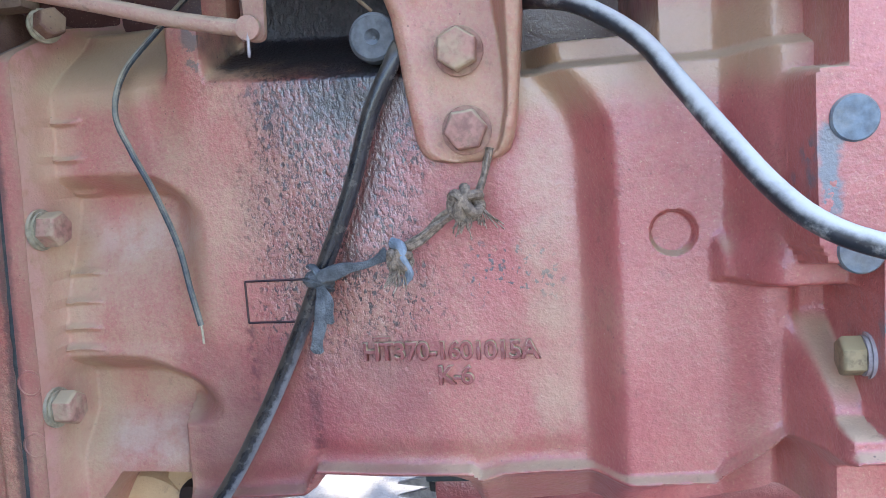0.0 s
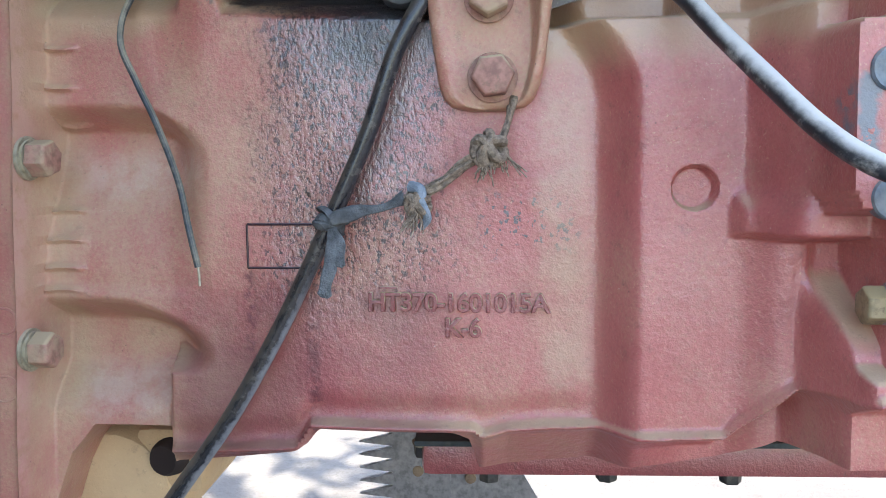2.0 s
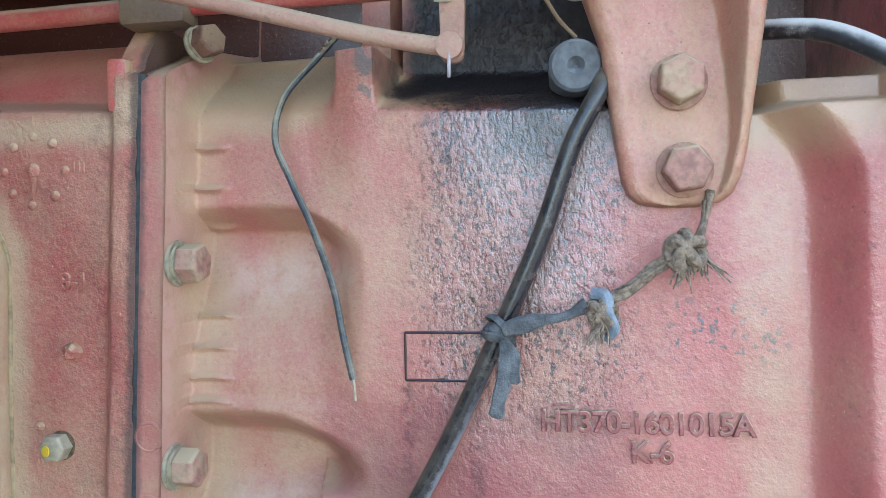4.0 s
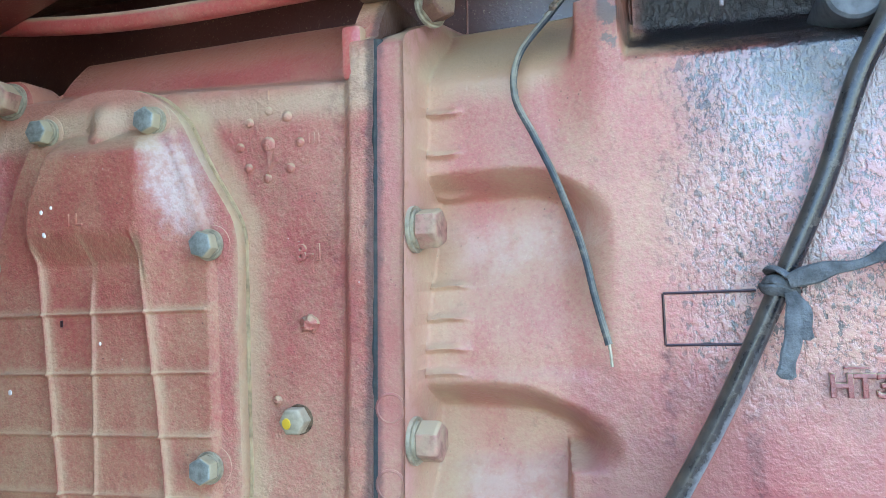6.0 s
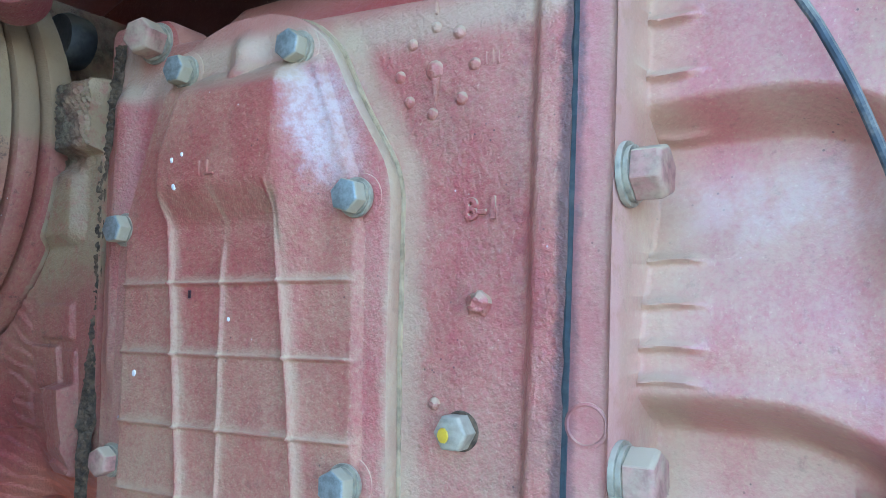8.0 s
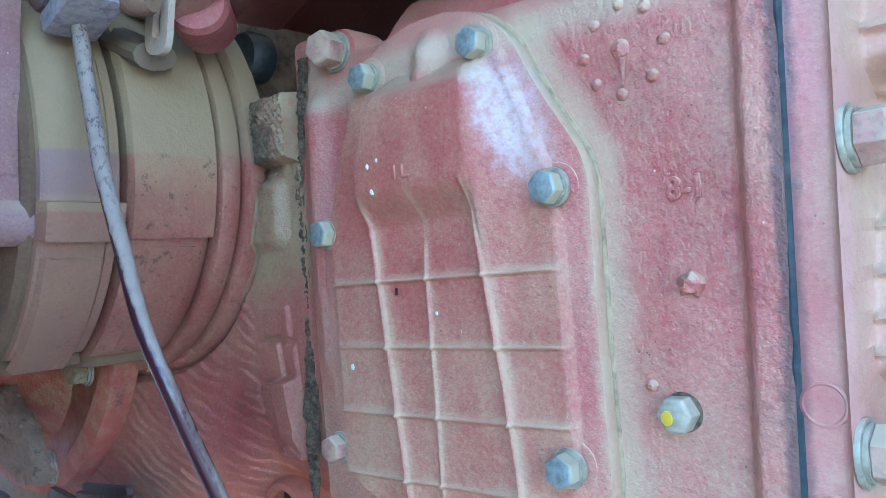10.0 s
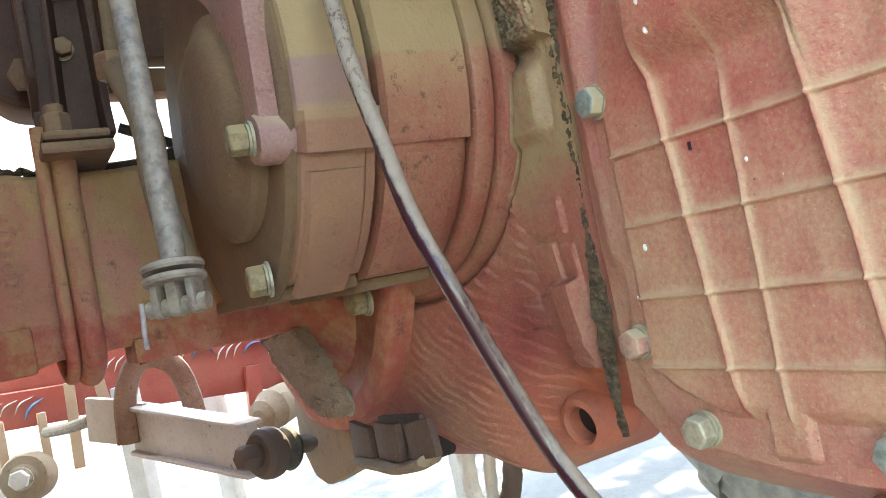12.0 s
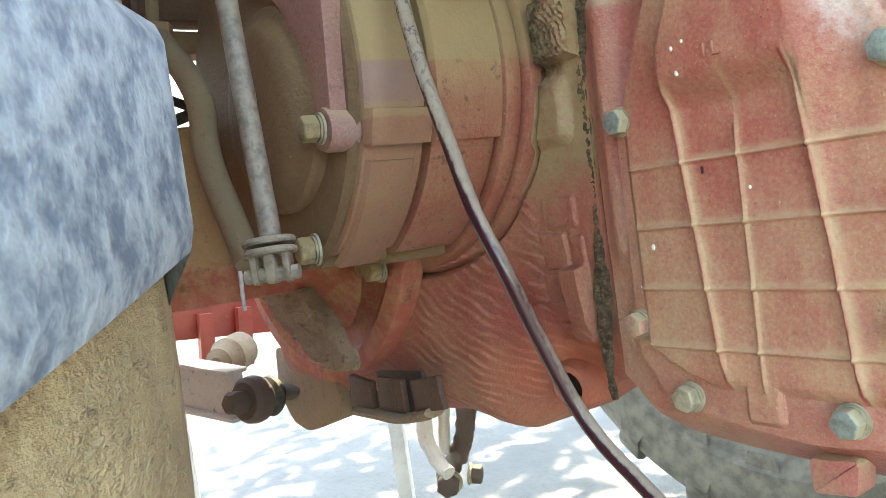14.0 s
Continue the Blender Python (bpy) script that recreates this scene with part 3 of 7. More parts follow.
def clutch_y(x, z):
    y = 0.545 - 0.075 * (x + 0.20)
    # groove and rounded rib towards the engine
    xg = 0.0185 - 0.026 * S(0.815, 0.882, z) ** 2
    y = y + 0.0012 * np.exp(-(((x - xg + 0.001) / 0.0045) ** 2))
    bulge = S(xg + 0.001, xg + 0.023, x)
    y = y * (1 - bulge) + (0.503 - 0.05 * (x - 0.04)) * bulge
        # slope out to the engine flange, and the pocket below the web
    right = S(0.090, 0.1125, x)
    upper = S(0.752, 0.757, z)
    y = y - 0.036 * right * upper
    web = S(0.7530, 0.7585, z) * S(0.7820, 0.7640, z) * S(0.0835, 0.0900, x)
    y = y - 0.009 * web * S(0.1125, 0.100, x) - 0.003 * web
    y = y - 0.012 * S(0.085, 0.112, x) * (1 - upper) + 0.004 * S(0.118, 0.124, x) * (1 - upper) * S(0.70, 0.74, z)
    ramp_up = S(0.742, 0.700, z) * S(0.114, 0.126, x)
    y = y * (1 - 0.8 * ramp_up) + 0.436 * 0.8 * ramp_up
    # engine flange with its stepped edge and rounded corners
    corner = 0.004 * S(0.781, 0.770, z) + 0.003 * S(0.848, 0.855, z)
    plate = S(0.1100 + corner, 0.1145 + corner, x) * S(0.7665, 0.7715, z) * (1 - S(0.8515, 0.8555, z))
    plate = np.maximum(plate, S(0.125, 0.127, x) * S(0.84, 0.845, z))
    plate = np.maximum(plate, S(0.1365, 0.1405, x))
    plate = np.maximum(plate, S(0.1225, 0.1270, x) * S(0.7010, 0.6930, z))
    y = y * (1 - plate) + 0.43 * plate
    # blind hole
    y = y + 0.008 * (1 - S(0.0100, 0.0124, np.hypot(x - 0.067, z - 0.78)))
    # pockets round the flange bolts
    dx = S(-0.203, -0.238, x)
    ramp = 0.5 * (x + 0.243 + np.sqrt((x + 0.243) ** 2 + 0.00012))
    p1 = S(0.834 - 0.55 * ramp, 0.816 - 0.55 * ramp, z) * (1 - S(0.815, 0.730, z) * 0.9)
    ramp2 = 0.5 * (x + 0.255 + np.sqrt((x + 0.255) ** 2 + 0.00012))
    p2 = S(0.718 - 0.45 * ramp2, 0.697 - 0.45 * ramp2, z)
    step2 = S(-0.232, -0.2385, x)
    d2 = np.maximum(step2 * S(0.712, 0.694, z), dx * S(0.668, 0.684, z))
    y = y + 0.028 * p1 * dx * S(0.715, 0.725, z) + 0.030 * p2 * d2 * (1 - 0.7 * S(0.676, 0.640, z))
    y = y + 0.006 * dx * S(0.80, 0.86, z)
    # flange against the gearbox, with its short ribs
    fl = S(-0.3095, -0.3125, x)
    y = y * (1 - fl) + 0.531 * fl
    y = y - 0.0045 * np.exp(-(((x + 0.3118) / 0.0018) ** 2))
    for zr in (0.8649, 0.8416, 0.8195, 0.7684, 0.7506, 0.7339, 0.7205):
        bow = zr + 12.0 * (x + 0.298) ** 2 * np.sign(zr - 0.80) * 0.6
        y = y - 0.0040 * np.exp(-(np.abs(z - bow) / np.where(z > bow, 0.0026, 0.0014)) ** 1.6) * S(-0.3105, -0.3085, x) * S(-0.2825, -0.294, x)
    # lower edge, turned under, with its lip
    lip = np.interp(x, [-0.34, -0.155, -0.146, -0.05, -0.044, -0.03, -0.005, 0.0409, 0.083, 0.1185, 0.123, 0.129, 0.135, 0.5],
                    [0.616, 0.626, 0.64, 0.640, 0.636, 0.641, 0.6435, 0.6455, 0.6475, 0.6815, 0.6830, 0.6855, 0.6860, 0.6860])
    steep = 1.0 + 0.45 * S(0.083, 0.090, x) * S(0.1185, 0.112, x)
    inner = S(-0.236, -0.232, x)
    y = y + 0.0035 * np.exp(-(((z - lip - 0.009) / 0.008) ** 2)) * inner * S(0.03, 0.0, x)
    y = y - 0.0052 * np.exp(-(((z - lip - 0.0005) / (0.0024 * steep)) ** 2)) * inner
    under_lip = S(0.02, 0.08, x)
    y = y + (1.1 * np.maximum(lip - 0.002 - z, 0) * (1 - under_lip) + 0.022 * S(lip + 0.001, lip - 0.012, z) * under_lip) * inner
    # hollows above: dark opening, shelf, and the dusty shoulder beside the flange
    y = y + (0.040 * S(0.867, 0.876, z) + 0.13 * S(0.886, 0.896, z)) * S(0.066, 0.058, x) * S(-0.03, -0.022, x)
    y = y + 0.060 * S(0.876, 0.912, z + 0.05 * (x + 0.13)) * S(-0.197, -0.193, x) * (1 - S(-0.03, -0.022, x))
    y = y + 0.050 * S(0.880, 0.930, z) * S(-0.2195, -0.2255, x) * (1 - fl) + 0.08 * S(0.925, 0.945, z) * S(-0.216, -0.2225, x)
    y = y + 0.014 * S(0.865, 0.872, z) * S(0.058, 0.066, x) * (1 - plate)
    y = y + 0.05 * S(0.916, 0.920, z) * S(-0.226, -0.219, x) * S(-0.192, -0.196, x)
    y = y + 0.05 * S(0.90, 0.93, z) * fl
    # slow unevenness of the casting
    y = y + 0.0007 * np.sin(x * 61 + 1.3) * np.sin(z * 47)
    return y


def letters(parent, text, at, size, mat, depth=0.0012, turn=0.0, spacing=1.0):
    """Raised cast characters on a wall that faces -y."""
    cu = bpy.data.curves.new("cast_letters", "FONT")
    cu.body, cu.size, cu.extrude, cu.bevel_depth, cu.space_character = text, size, depth, 0.0005, spacing
    tmp = new("cast_letters", cu)
    me = bpy.data.meshes.new_from_object(tmp.evaluated_get(bpy.context.evaluated_depsgraph_get()))
    bpy.data.objects.remove(tmp)
    me.transform(Matrix.Translation(at) @ Matrix.Rotation(turn, 4, "Z") @ FACING)
    me.materials.clear()
    me.materials.append(mat)
    return under(new("cast_letters", me), parent)


def build_clutch():
    t = thing("clutch_housing", (-0.1, 0.56, 0.6), "faded red cast iron clutch housing with oil stains and dust", "tractor housing")
    xs = np.concatenate([np.arange(-0.3293, -0.19, 0.0014), np.arange(-0.19, 0.053, 0.002), np.arange(0.053, 0.081, 0.0008), np.arange(0.081, 0.16, 0.0016), np.arange(0.16, 0.42, 0.01)])
    under(wall_sheet("body", M_CLUTCH, xs, clutch_low, 1.03, 600, clutch_y, flange_lean, 0.12), t)
    # black box that stands in for the shade behind the castings
    add(t, "shade_core", bm_box((0.73, 0.30, 0.42), T(0.045, 0.83, 0.83), 0.01), M_DARK)
    for z, turn in ((0.80, 0.3), (0.686, 0.55)):
        hex_bolt(t, (-0.3115 + 0.038 * (z - 0.784), 0.5395, z), (1, -0.05, 0), 0.0195, 0.0120, M_BOLT, turn=turn)
    hex_bolt(t, (0.1405, 0.447, 0.727), (-1, 0.05, 0), 0.0158, 0.0095, M_OCHRE, turn=0.5, washer_mat=M_PALE)
    # round marks on the flange
    for z in (0.7045, 0.664):
        x = -0.322 + 0.038 * (z - 0.784)
        add(t, "boss", bm_lathe([(0.0088, -0.001), (0.0086, 0.0006), (0.0076, 0.0009), (0.0070, 0.0002), (0.001, 0.0001)], T(x, 0.5313, z) @ frame_of((0, -1, 0)), 24), M_CLUTCH)
    # plugs in the engine flange
    for x, z in ((0.129, 0.8305), (0.131, 0.776)):
        add(t, "plug", bm_lathe([(0.0098, -0.004), (0.0098, 0.0015), (0.0090, 0.0026)], T(x, 0.431, z) @ frame_of((0, -1, 0)), 32), M_PLUG, "blue-grey steel plug")
    # cast frame mark, drawn as a raised line
    z0, z1, x0, x1, y = 0.7345, 0.7602, -0.1822, -0.139, 0.5432
    for a, b in (((x0, z1), (x1, z1)), ((x0, z0), (x1, z0)), ((x0, z0), (x0, z1))):
        add(t, "frame_mark", bm_tube([(a[0], y - 0.075 * (a[0] - x0), a[1]), (b[0], y - 0.075 * (b[0] - x0), b[1])], 0.0007, 4, 8), M_GROOVE)
    letters(t, "HT370-1601015A", (-0.1105, 0.5378, 0.7100), 0.0150, M_OIL_SHADE, depth=0.0020, turn=-0.075, spacing=0.95)
    add(t, "mark_bar", bm_box((0.011, 0.0024, 0.0014), T(-0.0985, 0.5372, 0.7232), 0.0005), M_OIL_SHADE)
    # darkened so the mark reads, in place of shading on its relief
    letters(t, "K-6", (-0.0655, 0.5345, 0.6955), 0.0150, M_OIL_SHADE, depth=0.0026, turn=-0.075, spacing=0.95)
    # closed-off port with its crusted round plug
    add(t, "port_plug", bm_lathe([(0.0142, -0.05), (0.0142, -0.001), (0.0136, 0.0015), (0.0120, 0.0028), (0.0045, 0.0030), (0.0025, 0.0), (0.001, -0.002)], T(-0.0885, 0.534, 0.8968) @ frame_of((0, -1, 0)), 40), M_CRUST, "grey crusted round plug")
    # lower cover with its gasket and nuts
    add(t, "lower_cover", bm_box((0.50, 0.34, 0.022), T(0.165, 0.77, 0.597), 0.006), M_SUMP)
    add(t, "gasket", bm_box((0.505, 0.345, 0.004), T(0.163, 0.77, 0.6095), 0.001), M_SEAL)
    for x, z in ((-0.084, 0.600), (-0.039, 0.583), (0.041, 0.584), (0.125, 0.583)):
        hex_bolt(t, (x, 0.615, z + 0.006), (0, 0, -1), 0.013, 0.008, M_BLACK, washer=True, turn=x * 9)
    add(t, "cover_ear", bm_prism(rounded([(-0.095, 0.612), (-0.04, 0.575), (0.06, 0.575), (0.06, 0.66), (-0.095, 0.66)], 0.006), 0.02, T(0, 0.64, 0.022) @ FACING, 0.002), M_CLUTCH)
    return t


M_SUMP = painted_iron("sump_paint", 0.16, (0.23, 0.045, 0.046), (0.28, 0.075, 0.070), grime=0.6)
M_PLUG = metal("grey_plug", (0.13, 0.17, 0.21), 0.5, 0.2, 0.25)
M_GROOVE = simple("oil_filled_line", (0.045, 0.018, 0.022), 0.3, 0.5, 120.0)
# letter paint: oil, with the shading of the relief put into the colour
M_OIL_SHADE = painted_iron("oil_shade_paint", 0.12, (0.20, 0.042, 0.042), (0.26, 0.065, 0.06), grime=0.5)
M_CRUST = metal("crusted_plug", (0.10, 0.11, 0.12), 0.6, 0.1, 0.6, (0.20, 0.22, 0.24))
clutch = build_clutch()


# ---- gearbox ----
def seam_x(z):
    return -0.3305 + 0.0411 * (z - 0.784)


def gear_low(x):
    return np.interp(x, [-0.64, -0.625, -0.60, -0.585, -0.55, -0.5, -0.42, -0.30], [0.625, 0.616, 0.592, 0.580, 0.571, 0.566, 0.560, 0.552])


def gear_y(x, z):
    y = 0.539 - 0.02 * (x + 0.375)
    y = y - 0.007 * S(-0.353, -0.345, x) * S(0.909, 0.905, z)
    y = y + 0.034 * S(0.884, 0.898, z + 0.06 * (x + 0.345)) * (1 - S(-0.350, -0.348, x)) * S(-0.60, -0.58, x)
    y = y + 0.03 * S(0.905, 0.96, z)
    y = y - 0.010 * np.exp(-(((x + 0.608) / 0.012) ** 2)) * S(0.69, 0.72, z) * S(0.885, 0.865, z)
    y = y + 0.0006 * np.sin(x * 70) * np.sin(z * 52 + 1)
    # turned under below the cover
    y = y + 0.055 * np.clip((0.608 - z) / 0.040, 0, 1) ** 1.4 * S(-0.405, -0.435, x)
    y = y + 1.0 * np.maximum(gear_low(x) + 0.012 - z, 0)
    return y


def build_gearbox():
    t = thing("gearbox_housing", (-0.47, 0.56, 0.57), "dusty faded red cast iron gearbox housing", "tractor housing")
    xs = np.arange(-0.626, -0.3312, 0.0016)
    under(wall_sheet("body", M_GEAR, xs, gear_low, lambda x: 0.900 + 0.038 * S(-0.585, -0.572, x), 260, gear_y, lambda x, z: 0.0411 * (z - 0.784) * S(-0.42, -0.335, x), 0.12), t)
    add(t, "shade_core", bm_box((0.31, 0.32, 0.40), T(-0.475, 0.83, 0.83), 0.01), M_DARK)
    pts = [(seam_x(z), 0.5335, z) for z in (0.905, 0.85, 0.80, 0.75, 0.70, 0.65, 0.60, 0.55)]
    add(t, "sealant_seam", bm_tube(pts, 0.0031, 70, 10, 0.8, 0.22), M_SEAL, "black gasket sealant squeezed from the joint")
    # lumpy mud caked over the rear joint
    zs, us = np.linspace(0.611, 0.905, 400), np.linspace(0, 1, 36)
    mid = np.interp(zs, [0.603, 0.628, 0.649, 0.669, 0.696, 0.730, 0.764, 0.801, 0.822, 0.86, 0.905], [-0.635, -0.638, -0.638, -0.637, -0.635, -0.633, -0.631, -0.631, -0.632, -0.624, -0.619])
    wide = np.interp(zs, [0.603, 0.627, 0.653, 0.690, 0.711, 0.734, 0.79, 0.83, 0.87, 0.905], [0.002, 0.0035, 0.0065, 0.0075, 0.0050, 0.0024, 0.0024, 0.0032, 0.0050, 0.005])
    verts = []
    for z, xm, ww in zip(zs, mid, wide):
        for u in us:
            w = ww * (1 + 0.45 * noise.noise(Vector((0, 3, z * 90))))
            x = xm + (u - 0.5) * 2 * w
            p = Vector((x, 0, z))
            h = 0.5 + noise.noise(p * 230) * 0.75 + noise.noise(p * 520) * 0.55
            verts.append((x, 0.5430 - max(0.0, h) * 0.0036 * math.sin(math.pi * u) ** 0.5 - 0.0006, z))
    ids = np.arange(len(verts)).reshape(len(zs), len(us))
    me = bpy.data.meshes.new("caked_mud")
    me.from_pydata(verts, [], np.stack([ids[:-1, :-1], ids[:-1, 1:], ids[1:, 1:], ids[1:, :-1]], -1).reshape(-1, 4).tolist())
    me.materials.append(M_MUD)
    under(new("caked_mud", me), t)
    # cast dial of dots
    for x, z, r in ((-0.397, 0.8745, 0.0024), (-0.3848, 0.870, 0.0028), (-0.410, 0.8687, 0.0026), (-0.377, 0.8543, 0.0026), (-0.4168, 0.8548, 0.0026), (-0.4114, 0.8421, 0.0026), (-0.3837, 0.840, 0.0028), (-0.3988, 0.8351, 0.0026), (-0.3978, 0.8549, 0.0042)):
        add(t, "cast_dot", bm_lathe([(r * 1.2, -0.001), (r * 1.05, 0.0006), (r * 0.8, 0.0016), (r * 0.4, 0.0022), (0.0002, 0.0023)], T(x, gear_y(x, z), z) @ frame_of((0, -1, 0)), 14), M_GEAR)
    arrow = bm_prism([(-0.0018, 0.0), (0.0, -0.014), (0.0022, 0.0)], 0.0016, T(-0.3972, 0.5395, 0.851) @ FACING, 0.0004)
    add(t, "cast_arrow", arrow, M_GEAR)
    for x, z in ((-0.3968, 0.8835), (-0.3716, 0.856), (-0.3682, 0.856), (-0.3655, 0.8555)):
        add(t, "cast_tick", bm_box((0.0012, 0.003, 0.006), T(x, 0.5392, z), 0.0005), M_GEAR)
    letters(t, "8-1", (-0.382, 0.5392, 0.7865), 0.013, M_GEAR, 0.001)
    # broken casting lump and the small nub
    bm = bm_lathe([(0.0068, -0.002), (0.0052, 0.002), (0.0044, 0.005), (0.0024, 0.007), (0.0003, 0.0074)], T(-0.3742, 0.5395, 0.7505) @ frame_of((0.1, -1, 0.1)), 18)
    for v in bm.verts:
        v.co += Vector((noise.noise(v.co * 260), noise.noise(v.co * 260 + Vector((7, 0, 0))), noise.noise(v.co * 260 + Vector((0, 9, 0))))) * 0.0022
    add(t, "casting_lump", bm, M_GEAR)
    add(t, "casting_nub", bm_lathe([(0.003, -0.001), (0.0026, 0.0015), (0.001, 0.003)], T(-0.3965, 0.5395, 0.7076) @ frame_of((0, -1, 0)), 12), M_GEAR)
    # level plug
    add(t, "plug_seat", bm_lathe([(0.0088, -0.001), (0.0083, 0.0008), (0.007, 0.0012)], T(-0.3835, 0.539, 0.697) @ frame_of((0, -1, 0)), 28), M_MUD)
    plug = hex_bolt(t, (-0.3835, 0.538, 0.697), (0, -1, 0), 0.0140, 0.009, M_WASH, washer=False, label="dusty level plug with yellow paint")
    sub(plug, "paint_dab", bm_lathe([(0.0032, 0.0), (0.003, 0.0006), (0.0015, 0.0008)], T(-0.3858, 0.5284, 0.6962) @ frame_of((-0.3, -1, 0)), 10), M_YELLOW, "yellow paint dab")
    # round boss low on the wall
    add(t, "low_boss", bm_lathe([(0.0185, -0.004), (0.0185, 0.005), (0.0165, 0.007), (0.0145, 0.006), (0.013, 0.002), (0.001, 0.002)], T(-0.388, 0.541, 0.598) @ frame_of((0, -1, 0)), 36), M_GEAR)
    # sump lug and rim below the cover
    add(t, "sump_lug", bm_prism(rounded([(-0.502, 0.594), (-0.474, 0.597), (-0.476, 0.577), (-0.501, 0.574)], 0.004), 0.02, T(0, 0.562, 0) @ FACING, 0.003), M_GEAR)
    # upper corner boss and its bolt
    add(t, "corner_boss", bm_prism(rounded([(-0.632, 0.80), (-0.596, 0.80), (-0.590, 0.86), (-0.571, 0.885), (-0.571, 0.905), (-0.580, 0.916), (-0.630, 0.918)], 0.008), 0.03, T(0, 0.5735, 0) @ FACING, 0.004), M_GEAR)
    hex_bolt(t, (-0.588, 0.5435, 0.9015), (0.15, -1, 0), 0.0185, 0.014, M_BOLT, turn=0.2)
    add(t, "top_ear", bm_box((0.012, 0.014, 0.03), T(-0.3405, 0.5385, 0.9), 0.003), M_PIPE)
    return t


M_MUD = simple("caked_mud", (0.150, 0.100, 0.056), 0.95, 0.75, 230.0, 0.9)
M_YELLOW = simple("yellow_dab", (0.65, 0.45, 0.03), 0.5, 0.2)
gearbox = build_gearbox()


def cover_y(x, z):
    """Front of the gearbox cover."""
    y = 0.5285 + 0 * x
    # raised panel and its tongue
    pl = np.interp(z, [0.60, 0.632, 0.645, 0.655, 0.80, 0.87], [-0.530, -0.545, -0.575, -0.588, -0.588, -0.565])
    pr = np.interp(z, [0.60, 0.628, 0.64, 0.655, 0.80, 0.86], [-0.46, -0.448, -0.432, -0.4285, -0.4285, -0.452])
    panel = S(pl - 0.003, pl + 0.004, x) * S(pr + 0.003, pr - 0.004, x) * S(0.628, 0.638, z) * S(0.872, 0.862, z)
    tongue = S(-0.5265, -0.522, x) * S(-0.501, -0.5055, x) * S(0.6115, 0.617, z) * S(0.66, 0.65, z)
    y = y - 0.0042 * np.maximum(panel, tongue)
    # dome with its lobe, steep at the back and sloping off ahead
    left = np.interp(z, [0.77, 0.80, 0.825, 0.86, 0.88], [-0.5525, -0.5535, -0.5520, -0.537, -0.524])
    crest = np.interp(z, [0.77, 0.80, 0.855, 0.88], [-0.4725, -0.4715, -0.4690, -0.480])
    foot = np.interp(z, [0.70, 0.74, 0.813, 0.855, 0.88], [-0.458, -0.455, -0.438, -0.455, -0.466])
    ahead = S(crest - 0.004, crest + 0.005, x)
    fade = (1 - ahead) * S(0.788, 0.812, z) + ahead * (0.2 * S(0.70, 0.76, z) + 0.8 * S(0.755, 0.818, z))
    dome = S(left - 0.004, left + 0.007, x) * S(foot, crest - 0.001, x) * fade * S(0.872, 0.852, z)
    lobe = np.exp(-(((x + 0.5018) / 0.0095) ** 2)) * S(0.893, 0.876, z) * S(0.845, 0.866, z)
    y = y - 0.0140 * np.maximum(dome, lobe * 0.58)
    # two strong ribs and the light grid
    for xr in (-0.5492 + (0.7976 - z) * 0.097, -0.4745 + (0.8084 - z) * 0.092):
        crown = S(xr - 0.0024, xr - 0.0012, x) * S(xr + 0.0022, xr + 0.0006, x)
        skirt = S(xr - 0.001, xr, x) * np.exp(-(np.maximum(x - xr, 0) / 0.0062) ** 1.5)
        y = y - (0.0025 * crown + 0.0019 * skirt) * S(0.630, 0.65, z) * S(0.815, 0.785, z)
    y = y - (0.0013 * S(-0.5124, -0.5114, x) * S(-0.5094, -0.5104, x) + 0.0009 * S(-0.5124, -0.511, x) * np.exp(-(np.maximum(x + 0.511, 0) / 0.0040) ** 1.4)) * S(0.628, 0.64, z) * S(0.782, 0.772, z)
    for zr in (0.7610, 0.7254, 0.6891, 0.6545):
        y = y - (0.0014 * S(zr - 0.0014, zr - 0.0004, z) * S(zr + 0.0012, zr + 0.0002, z) + 0.0007 * S(zr - 0.0012, zr, z) * np.exp(-(np.maximum(z - zr, 0) / 0.0052) ** 1.4)) * S(-0.590, -0.584, x) * S(-0.430, -0.436, x)
    return y


